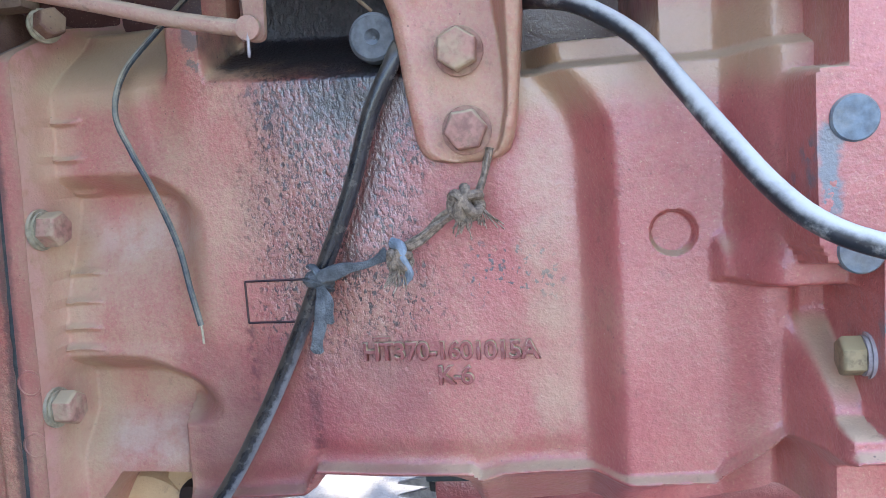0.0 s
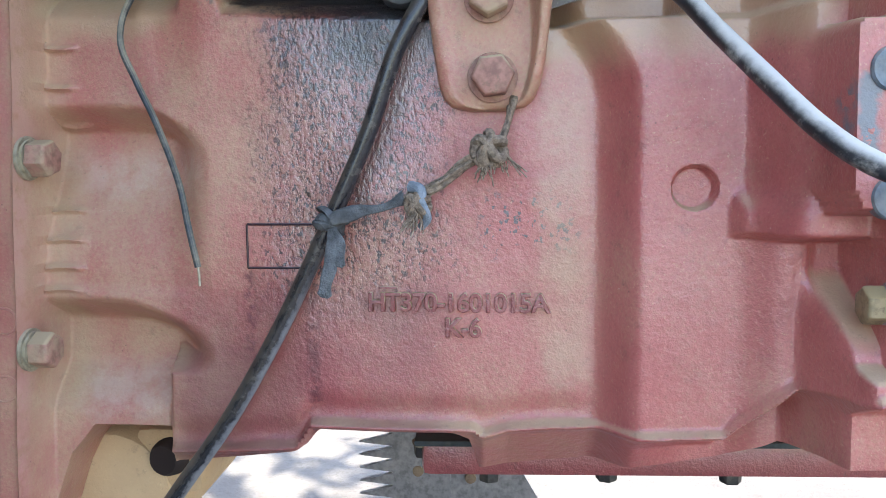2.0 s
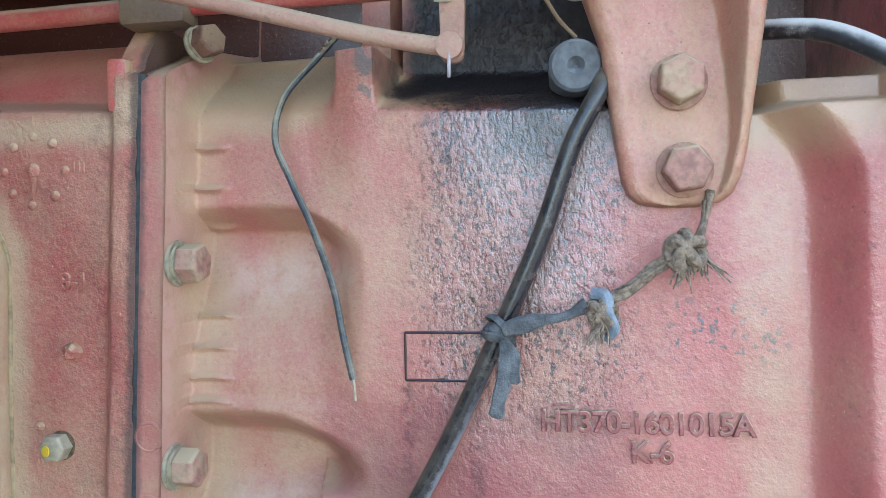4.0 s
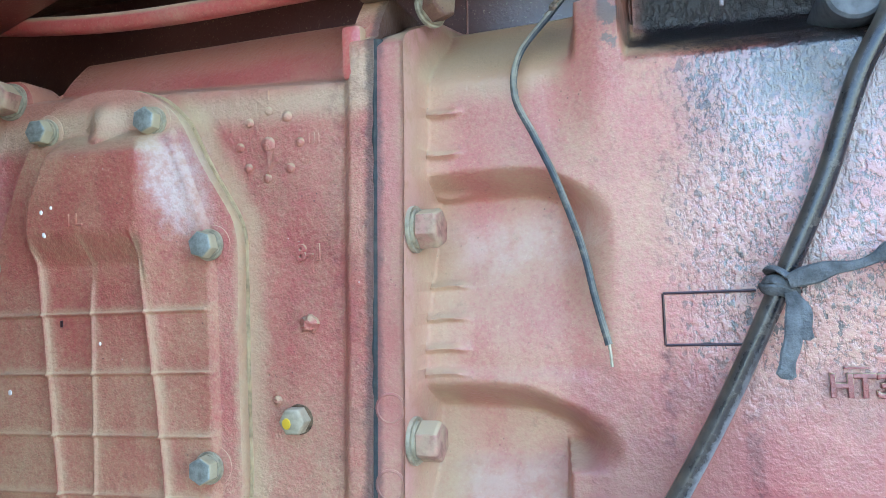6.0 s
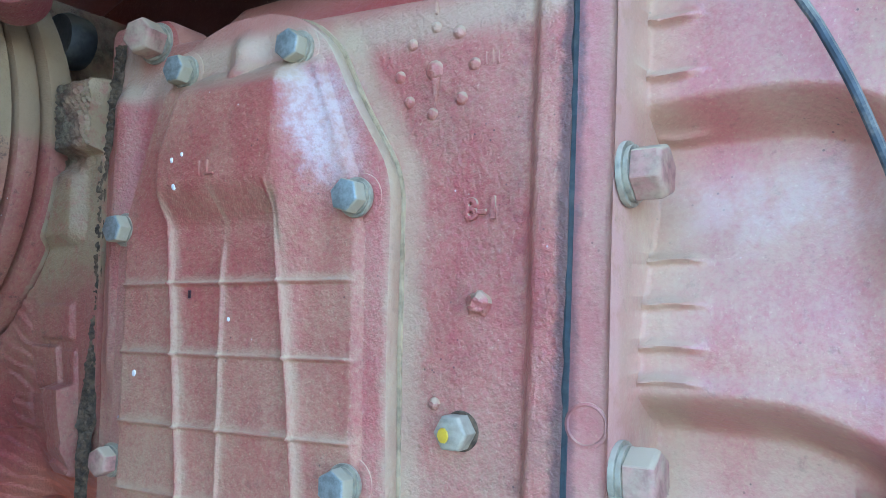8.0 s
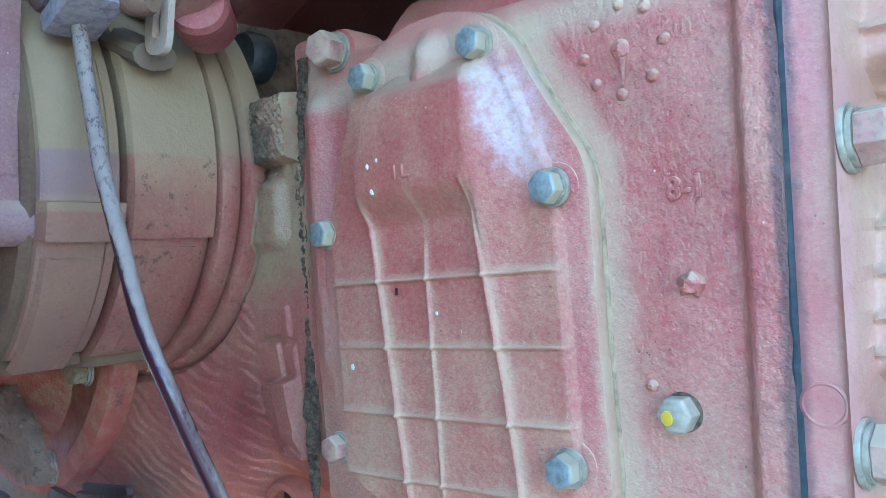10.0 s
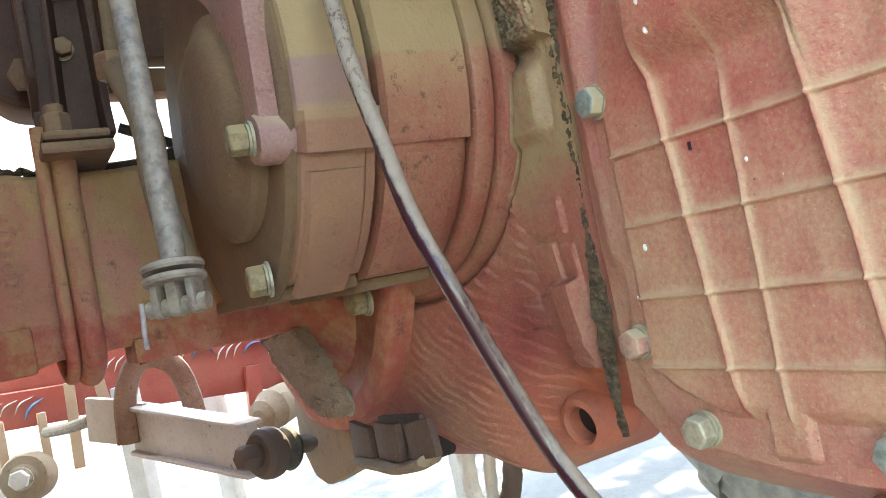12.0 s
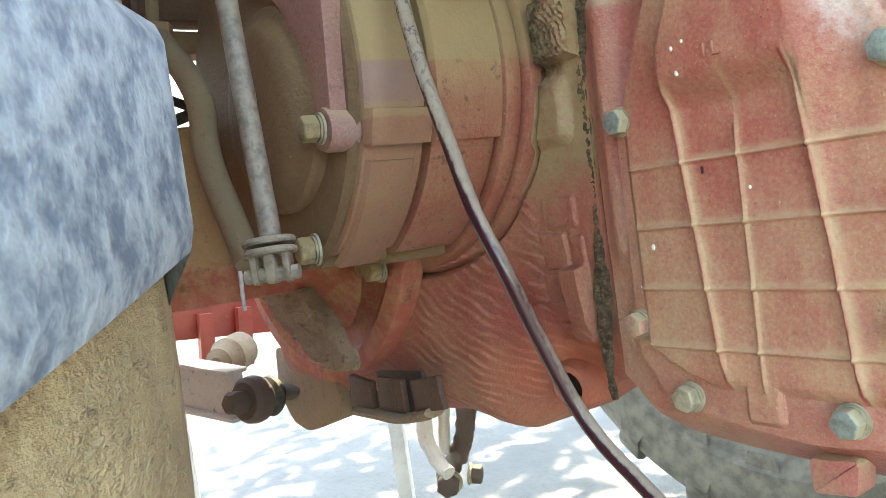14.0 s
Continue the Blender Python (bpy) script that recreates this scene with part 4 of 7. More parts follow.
def build_cover():
    t = thing("gearbox_cover", (-0.505, 0.53, 0.61), "ribbed red cast cover bolted to the gearbox side", "cover")
    out = [(-0.4135, 0.80), (-0.4150, 0.73), (-0.4145, 0.665), (-0.4170, 0.642), (-0.4300, 0.620), (-0.4500, 0.609), (-0.487, 0.606), (-0.52, 0.609), (-0.560, 0.6145), (-0.582, 0.624), (-0.5975, 0.648),
           (-0.597, 0.70), (-0.5965, 0.783), (-0.567, 0.850), (-0.556, 0.875), (-0.542, 0.889), (-0.515, 0.8965), (-0.487, 0.896), (-0.466, 0.889), (-0.450, 0.874), (-0.436, 0.845), (-0.4165, 0.813)]
    out = rounded(out, 0.008, 3)
    add(t, "gasket", bm_prism([(-0.505 + (x + 0.505) * 1.012, 0.75 + (z - 0.75) * 1.009) for x, z in out], 0.003, T(0, 0.5415, 0) @ FACING), M_GASK, "tan gasket edge")
    add(t, "flange_plate", bm_prism(out, 0.0095, T(0, 0.5385, 0) @ FACING, 0.0018), M_GEAR)
    # relief on the plate, running under its face at the border
    def relief(x, z):
        return cover_y(x, z) + 0.0012
    xs = np.arange(-0.594, -0.4175, 0.00075)
    def low(x):
        return np.interp(x, [-0.60, -0.58, -0.56, -0.52, -0.487, -0.45, -0.43, -0.415], [0.66, 0.636, 0.622, 0.612, 0.610, 0.616, 0.63, 0.66])
    nx, rows = len(xs), 380
    X = np.repeat(xs[None, :], rows, 0)
    hi = np.interp(xs, [-0.60, -0.594, -0.568, -0.555, -0.54, -0.515, -0.487, -0.466, -0.452, -0.437, -0.415], [0.76, 0.775, 0.842, 0.868, 0.884, 0.892, 0.892, 0.884, 0.866, 0.838, 0.80])
    lo = low(xs)
    Z = lo[None] + (hi - lo)[None] * np.linspace(0, 1, rows)[:, None]
    Y = relief(X, Z)
    ids = np.arange(nx * rows).reshape(rows, nx)
    quads = np.stack([ids[:-1, :-1], ids[:-1, 1:], ids[1:, 1:], ids[1:, :-1]], -1).reshape(-1, 4)
    me = bpy.data.meshes.new("ribbed_panel")
    me.from_pydata(np.stack([X, Y, Z], -1).reshape(-1, 3).tolist(), [], quads.tolist())
    me.materials.append(M_COVER)
    me.shade_smooth()
    under(new("ribbed_panel", me), t)
    for k, (x, z, mat) in enumerate(((-0.5455, 0.8735, M_ZINC), (-0.4675, 0.8730, M_ZINC), (-0.4300, 0.7978, M_ZINC), (-0.5885, 0.7915, M_ZINC), (-0.5925, 0.6670, M_BOLT), (-0.5612, 0.6245, M_WASH), (-0.4668, 0.6228, M_ZINC), (-0.4330, 0.6720, M_ZINC))):
        seat = min(0.5290, float(cover_y(np.array(x), np.array(z))) + 0.0012) - 0.0006
        hex_bolt(t, (x, seat, z), (0.0, -1, 0.0), 0.0138, 0.0075, mat, turn=k * 0.37)
    # bird-lime specks, a chip, and a short cast mark on the dome
    for x, z, r in ((-0.5350, 0.8223, 0.0012), (-0.5338, 0.8089, 0.0013), (-0.5278, 0.8246, 0.0009), (-0.5062, 0.7430, 0.0009), (-0.5744, 0.7142, 0.0015), (-0.5902, 0.6898, 0.0009)):
        y = float(cover_y(np.array(x), np.array(z))) + 0.0012
        add(t, "lime_speck", bm_lathe([(r, -0.0006), (r * 0.8, 0.0005), (r * 0.3, 0.0009), (0.0001, 0.0009)], T(x, y, z) @ frame_of((0, -1, 0)) @ Matrix.Diagonal((1, 1.4, 1, 1)), 10), M_LIME, "white speck")
    add(t, "paint_chip", bm_box((0.0018, 0.0012, 0.0042), T(-0.5342, float(cover_y(np.array(-0.5342), np.array(0.7555))) + 0.0012, 0.7555), 0.0005), M_GROOVE)
    for dx, w, h, dz in ((-0.004, 0.0013, 0.0075, 0.0), (0.0015, 0.0013, 0.0075, 0.0), (0.0035, 0.005, 0.0013, -0.003)):
        x, z = -0.5112 + dx, 0.8165 + dz
        add(t, "cast_mark", bm_box((w, 0.0024, h), T(x, float(cover_y(np.array(x), np.array(z))) + 0.0012, z), 0.0005), M_COVER)
    for x, z in ((-0.5455, 0.8735), (-0.4675, 0.873), (-0.43, 0.7978), (-0.433, 0.672)):
        add(t, "bolt_boss", bm_lathe([(0.0125, -0.001), (0.0115, 0.0006), (0.0105, 0.0009), (0.001, 0.0009)], T(x, 0.5292, z) @ frame_of((0, -1, 0)), 24), M_GEAR)
    return t


def cover_dirt(n, col, rough, nrm, fine):
    """Dust banked on the upper and forward sides of the ribs; the crests of the two strong ribs rubbed to red."""
    col, rough, nrm = gearbox_stains(n, col, rough, nrm, fine)
    x, _, z = n.xyz()
    shake = n.math("MULTIPLY", n.math("SUBTRACT", n.noise(150.0, 5.0, 0.7), 0.5), 0.004)
    inside = n.box(-0.592, -0.430, 0.630, 0.806, 0.005)
    bank = None
    crest = None
    for x0, z0, k in ((-0.5492, 0.7976, 0.097), (-0.4745, 0.8084, 0.092)):
        off = n.math("SUBTRACT", x, n.math("ADD", x0, n.math("MULTIPLY", n.math("SUBTRACT", z0, z), k)))
        a = n.math("MULTIPLY", n.step(off, 0.0004, 0.0018), n.step(n.math("ADD", off, shake), 0.0024, 0.0075, 1.0, 0.0))
        c = n.math("MULTIPLY", n.step(n.math("ADD", off, n.math("MULTIPLY", shake, 0.3)), -0.0026, -0.0016), n.step(off, -0.0004, 0.0006, 1.0, 0.0))
        bank = n.math("MAXIMUM", bank, a) if bank else a
        crest = n.math("MAXIMUM", crest, c) if crest else c
    for zr in (0.7610, 0.7254, 0.6891, 0.6545):
        off = n.math("SUBTRACT", z, zr)
        a = n.math("MULTIPLY", n.step(off, -0.0008, 0.0004), n.step(n.math("ADD", off, shake), 0.0018, 0.0055, 1.0, 0.0))
        bank = n.math("MAXIMUM", bank, n.math("MULTIPLY", a, 0.85))
    off = n.math("ADD", x, 0.5108)
    bank = n.math("MAXIMUM", bank, n.math("MULTIPLY", n.math("MULTIPLY", n.step(off, -0.0008, 0.0004), n.step(n.math("ADD", off, shake), 0.0015, 0.0045, 1.0, 0.0)), 0.7))
    bank = n.math("MULTIPLY", n.math("MULTIPLY", bank, inside), n.step(n.noise(60.0, 5.0, 0.7), 0.28, 0.60, 0.15, 0.55))
    col = n.mix(bank, col, (0.46, 0.345, 0.205))
    crest = n.math("MULTIPLY", n.math("MULTIPLY", crest, inside), n.step(n.noise(70.0, 4.0, 0.7), 0.30, 0.55, 0.2, 0.85))
    col = n.mix(crest, col, (0.42, 0.045, 0.050))
    return col, n.fmix(bank, rough, 0.92), nrm


M_LIME = simple("bird_lime", (0.68, 0.66, 0.62), 0.9, 0.2, 200.0)
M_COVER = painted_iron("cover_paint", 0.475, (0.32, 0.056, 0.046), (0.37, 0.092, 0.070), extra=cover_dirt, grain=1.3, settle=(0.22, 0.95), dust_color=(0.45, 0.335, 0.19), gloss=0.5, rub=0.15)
cover = build_cover()


# ---- rear axle housing ----
def rear_low(x):
    return np.interp(x, [-1.25, -1.1, -1.02, -0.96, -0.90, -0.83, -0.80, -0.775, -0.745, -0.70, -0.66, -0.62], [0.56, 0.55, 0.553, 0.562, 0.565, 0.570, 0.562, 0.558, 0.575, 0.600, 0.608, 0.612])


def stair(v, n):
    """Terraces: a sharp step out at each level, then a slow fall back."""
    f = (v * n) % 1.0
    return np.where(f < 0.12, f / 0.12, (1.0 - f) / 0.88)


def rear_y(x, z):
    y = 0.541 - 0.030 * S(-0.66, -0.90, x)
    # lower body swells out below the brake
    y = y + 0.014 * np.exp(-(((x + 0.70) / 0.05) ** 2)) * S(0.76, 0.66, z)
    y = y + 0.06 * S(0.884, 0.892, z) * S(-0.725, -0.715, x)
    # ledges of the front edge: the block at the top, the rounded pad below it, the bolt lug
    y = y - 0.011 * S(-0.667, -0.662, x) * S(0.841, 0.845, z) * S(0.896, 0.886, z)
    away = np.hypot(np.maximum(np.abs(x + 0.672) - 0.017, 0), np.maximum(np.abs(z - 0.811) - 0.012, 0))
    y = y - 0.007 * S(0.0145, 0.0045, away)
    y = y - 0.013 * S(-0.671, -0.668, x) * S(-0.6465, -0.6495, x) * S(0.646, 0.650, z) * S(0.704, 0.700, z)
    crumb = np.sin(x * 870 + 3 * np.sin(z * 410)) * np.sin(z * 930 + 2 * np.sin(x * 520)) + 0.6 * np.sin(x * 1300 + z * 700 + 2 * np.sin(z * 260))
    y = y + 0.0013 * crumb * S(-0.735, -0.71, x) * S(0.822, 0.845, z)
    # squared pattern blocks
    for x0, x1, z0, z1, h in ((-0.692, -0.6645, 0.6995, 0.7265, 0.0030), (-0.6615, -0.647, 0.700, 0.7245, 0.0022), (-0.713, -0.6985, 0.6740, 0.6955, 0.0022), (-0.6965, -0.6805, 0.6735, 0.6955, 0.0034), (-0.6785, -0.6695, 0.6745, 0.6950, 0.0024), (-0.682, -0.650, 0.7295, 0.7520, 0.0024)):
        y = y - h * S(x0, x0 + 0.0015, x) * S(x1, x1 - 0.0015, x) * S(z0, z0 + 0.0015, z) * S(z1, z1 - 0.0015, z)
    # stepped mould lines that sweep round the swelling body
    r = np.hypot((x + 0.585) * 0.78, z - 0.845) + 0.0030 * np.sin(x * 31 + z * 23) + 0.0012 * np.sin(z * 170 - x * 90) + 0.0008 * np.sin(x * 330 + z * 210)
    keep = S(-0.688, -0.697, x) * S(0.782, 0.768, z) * S(-1.0, -0.97, x)
    vary = np.clip(0.62 + 0.6 * np.sin(x * 58 + z * 71 + 1.0) * np.sin(z * 94 - x * 63) + 0.3 * np.sin(x * 170 - z * 60), 0.28, 1.0)
    y = y - 0.0027 * stair(r, 116.0) * keep * vary * (1 - 0.45 * S(-0.78, -0.86, x))
    under_pad = S(-0.70, -0.69, x) * S(-0.640, -0.65, x) * S(0.672, 0.664, z) * S(0.630, 0.645, z)
    y = y - 0.003 * stair(r, 70.0) * under_pad
    # groove where the brake flange meets the casting
    y = y + 0.010 * np.exp(-(((np.hypot(x + 0.815, z - 0.852) - 0.1492) / 0.0022) ** 2))
    # turned under at the bottom
    d = np.clip((rear_low(x) + 0.085 - z) / 0.085, 0, 1)
    y = y + 0.075 * (1 - np.sqrt(1 - d * d * 0.985))
    return y


def build_rear():
    t = thing("rear_axle_housing", (-0.9, 0.6, 0.56), "ochre-dusted red rear axle casting with rough mould lines", "tractor housing")
    xs = np.arange(-1.12, -0.6285, 0.0013)
    under(wall_sheet("body", M_REAR, xs, rear_low, lambda x: 0.97 - 0.078 * S(-0.735, -0.730, x), 340, rear_y, None, 0.14), t)
    add(t, "shade_core", bm_box((0.50, 0.34, 0.36), T(-0.88, 0.84, 0.77), 0.02), M_DARK)
    lug = add(t, "bored_lug", bm_lathe([(0.0115, 0.03), (0.0115, 0.0), (0.0135, -0.0035), (0.0175, -0.002), (0.021, 0.006), (0.024, 0.03)], T(-0.704, 0.5660, 0.607) @ frame_of((-0.15, 1, 0.12)), 36, False), M_REAR)
    # black disc set shallow, for the shade down the bore
    sub(lug, "bore", bm_lathe([(0.001, 0.010), (0.0118, 0.010), (0.0118, 0.006)], T(-0.704, 0.5660, 0.607) @ frame_of((-0.15, 1, 0.12)), 24, False), M_DARK)
    return t


rear = build_rear()

DC = (-0.815, 0.852)  # brake centre in x and z
EP = (-0.776, 0.836)  # centre of its end plate


def build_brake():
    t = thing("brake_housing", (DC[0], 0.45, DC[1]), "ochre-dusted red drum-shaped brake housing beside the axle", "brake")
    m = T(DC[0], 0, DC[1]) @ frame_of((0, -1, 0))
    def ring(name, prof, flat=0.0, mat=None, seg=128):
        """A turned ring; flat: the level below which it is planed off."""
        bm = bm_lathe([(r, -y) for r, y in prof], m, seg)
        for v in bm.verts:
            if v.co.z < flat:
                v.co.z = flat
        bmesh.ops.remove_doubles(bm, verts=bm.verts, dist=1e-5)
        return add(t, name, bm, mat or M_DRUM)
    ring("flange_ring", [(0.10, 0.549), (0.1445, 0.549), (0.1462, 0.5475), (0.1465, 0.545), (0.1465, 0.5355), (0.1458, 0.533), (0.1435, 0.5318), (0.138, 0.5312), (0.10, 0.5312)], 0.0, M_RING)
    ring("flange_ring", [(0.10, 0.5285), (0.1395, 0.5285), (0.1425, 0.527), (0.1435, 0.525), (0.1435, 0.5165), (0.1425, 0.514), (0.1400, 0.5127), (0.136, 0.5122), (0.10, 0.5122)], 0.0, M_RING)
    ring("rear_drum", [(0.10, 0.5095), (0.137, 0.5095), (0.1410, 0.506), (0.1430, 0.502), (0.1440, 0.49), (0.1448, 0.463), (0.1442, 0.457), (0.1415, 0.4525), (0.134, 0.4515), (0.10, 0.4515)], 0.7275)
    ring("front_drum", [(0.10, 0.4480), (0.134, 0.4475), (0.1395, 0.4468), (0.1420, 0.4450), (0.1424, 0.4395), (0.1446, 0.4375), (0.1445, 0.412), (0.1435, 0.406), (0.1405, 0.4015), (0.136, 0.400), (0.10, 0.400)], 0.7320)
    ring("front_face", [(0.02, 0.4005), (0.1375, 0.4005), (0.1385, 0.3975), (0.134, 0.3945), (0.115, 0.393), (0.05, 0.392)], 0.7240, M_PLATE)
    # planed feet under the two drums
    add(t, "drum_foot", bm_prism(rounded([(-0.905, 0.394), (-0.772, 0.394), (-0.752, 0.408), (-0.752, 0.450), (-0.905, 0.450)], [0.004, 0.012, 0.012, 0.004, 0.004]), 0.0085, T(0, 0, 0.7237), 0.002), M_PLATE)
    add(t, "drum_foot", bm_prism(rounded([(-0.905, 0.4525), (-0.772, 0.4525), (-0.760, 0.462), (-0.760, 0.508), (-0.905, 0.508)], [0.004, 0.008, 0.010, 0.004, 0.004]), 0.0080, T(0, 0, 0.7195), 0.002), M_PLATE)
    hub = T(EP[0], 0, EP[1]) @ frame_of((0, -1, 0))
    add(t, "end_plate", bm_lathe([(r, -y) for r, y in [(0.02, 0.398), (0.068, 0.398), (0.071, 0.394), (0.0715, 0.387), (0.0695, 0.3835), (0.064, 0.382), (0.061, 0.3805), (0.057, 0.377), (0.050, 0.3735), (0.040, 0.372), (0.02, 0.3715), (0.001, 0.371)]], hub, 72), M_PLATE, "dark brown brake end plate")
    # raised pads on the drums
    for a0, a1, y0, y1, r in ((-21.5, -13, 0.3995, 0.4475, 0.1505), (-62, -26, 0.403, 0.438, 0.1462), (-56, -24, 0.462, 0.497, 0.1460), (-21.5, 40, 0.4500, 0.5085, 0.1470)):
        bm = bmesh.new()
        n = 18
        rows = []
        for k in range(n + 1):
            a = radians(a0 + (a1 - a0) * k / n)
            rows.append([bm.verts.new((DC[0] + q * math.cos(a), y, DC[1] + q * math.sin(a))) for q, y in ((0.142, y0), (r, y0 + 0.002), (r, y1 - 0.002), (0.142, y1))])
        for p, q in zip(rows, rows[1:]):
            for k in range(3):
                bm.faces.new((p[k], p[k + 1], q[k + 1], q[k]))
        bm.faces.new(rows[0])
        bm.faces.new(rows[-1][::-1])
        add(t, "drum_pad", bm, M_DRUM)
    hex_bolt(t, (-0.748, 0.392, 0.738), (-0.15, -1, 0), 0.0165, 0.010, M_OCHRE, turn=0.4)
    hex_bolt(t, (-0.827, 0.486, 0.712), (0, -1, 0), 0.0165, 0.010, M_OCHRE, turn=0.1)
    # cast lever with its pivot
    out = rounded([(-0.711, 0.812), (-0.688, 0.812), (-0.679, 0.90), (-0.66, 0.97), (-0.80, 0.97), (-0.80, 0.935), (-0.762, 0.917), (-0.735, 0.895)], [0.004, 0.004, 0.02, 0.01, 0.01, 0.01, 0.02, 0.03], 6)
    lever = add(t, "lever", bm_prism(out, 0.014, T(0, 0.397, 0) @ FACING, 0.003), M_LEVER, "mauve-red cast brake lever")
    sub(lever, "pivot_boss", bm_lathe([(0.0135, -0.02), (0.0142, -0.016), (0.0142, 0.014), (0.0130, 0.017), (0.001, 0.017)], T(-0.697, 0.398, 0.811) @ frame_of((0, -1, 0)), 32), M_LEVER)
    hex_bolt(t, (-0.698, 0.381, 0.812), (-0.1, -1, 0), 0.0150, 0.010, M_OCHRE, turn=0.25)
    hex_bolt(t, (-0.79, 0.383, 0.952), (-0.1, -1, 0), 0.0165, 0.012, M_WASH, turn=0.45)
    return t


def ring_dust(n, col, rough, nrm, fine):
    """Dust down to the same level line as on the drums."""
    z = n.math("ADD", n.xyz()[2], n.math("MULTIPLY", n.math("SUBTRACT", n.noise(70.0, 4.0, 0.7), 0.5), 0.016))
    thick = n.step(z, 0.846, 0.858, 0.0, 0.85)
    return n.mix(thick, col, n.mix(n.noise(30.0, 5.0, 0.7), (0.25, 0.165, 0.085), (0.34, 0.235, 0.125))), n.fmix(thick, rough, 0.95), nrm


def drum_dust(n, col, rough, nrm, fine):
    """Thick dust down to a level line, thin below it."""
    z = n.math("ADD", n.xyz()[2], n.math("MULTIPLY", n.math("SUBTRACT", n.noise(90.0, 4.0, 0.7), 0.5), 0.0035))
    thick = n.step(z, 0.8465, 0.8495, 0.0, 0.94)
    y = n.xyz()[1]
    fore = n.step(y, 0.4495, 0.4505, 1.0, 0.0)
    brown = n.math("MULTIPLY", fore, n.step(n.noise(40.0, 5.0, 0.7), 0.30, 0.62, 0.25, 0.65))
    col = n.mix(brown, col, (0.26, 0.150, 0.098))
    mauve = n.math("MULTIPLY", n.math("MULTIPLY", fore, n.step(z, 0.8205, 0.8235)), n.step(n.noise(50.0, 4.0, 0.7), 0.25, 0.60, 0.15, 0.55))
    col = n.mix(mauve, col, (0.25, 0.175, 0.165))
    shelf = n.math("MULTIPLY", n.math("MULTIPLY", fore, n.step(z, 0.8120, 0.8145)), n.step(z, 0.8205, 0.8255, 1.0, 0.0))
    col = n.mix(n.math("MULTIPLY", shelf, 0.45), col, (0.36, 0.27, 0.145))
    ochre = n.mix(n.noise(30.0, 5.0, 0.7), (0.28, 0.193, 0.100), (0.36, 0.255, 0.135))
    return n.mix(thick, col, ochre), n.fmix(thick, rough, 0.95), nrm


M_DRUM = painted_iron("drum_paint", 0.46, (0.25, 0.054, 0.042), (0.30, 0.090, 0.070), drum_dust, grime=0.85, grain=1.2, dust_color=(0.34, 0.225, 0.115), settle=(0.10, 0.60), gloss=0.6)
M_RING = painted_iron("ring_paint", 0.44, (0.26, 0.055, 0.043), (0.30, 0.085, 0.066), ring_dust, grime=0.7, grain=0.9, dust_color=(0.36, 0.24, 0.13), settle=(0.25, 0.9), gloss=0.55)
M_PLATE = painted_iron("plate_brown", 0.55, (0.105, 0.052, 0.034), (0.14, 0.075, 0.047), grain=1.2, dust_color=(0.20, 0.130, 0.068), gloss=0.66)
M_LEVER = painted_iron("lever_paint", 0.36, (0.26, 0.115, 0.105), (0.32, 0.185, 0.17), grain=0.8, grime=0.5, settle=(0.6, 1.3), gloss=0.66)
brake = build_brake()


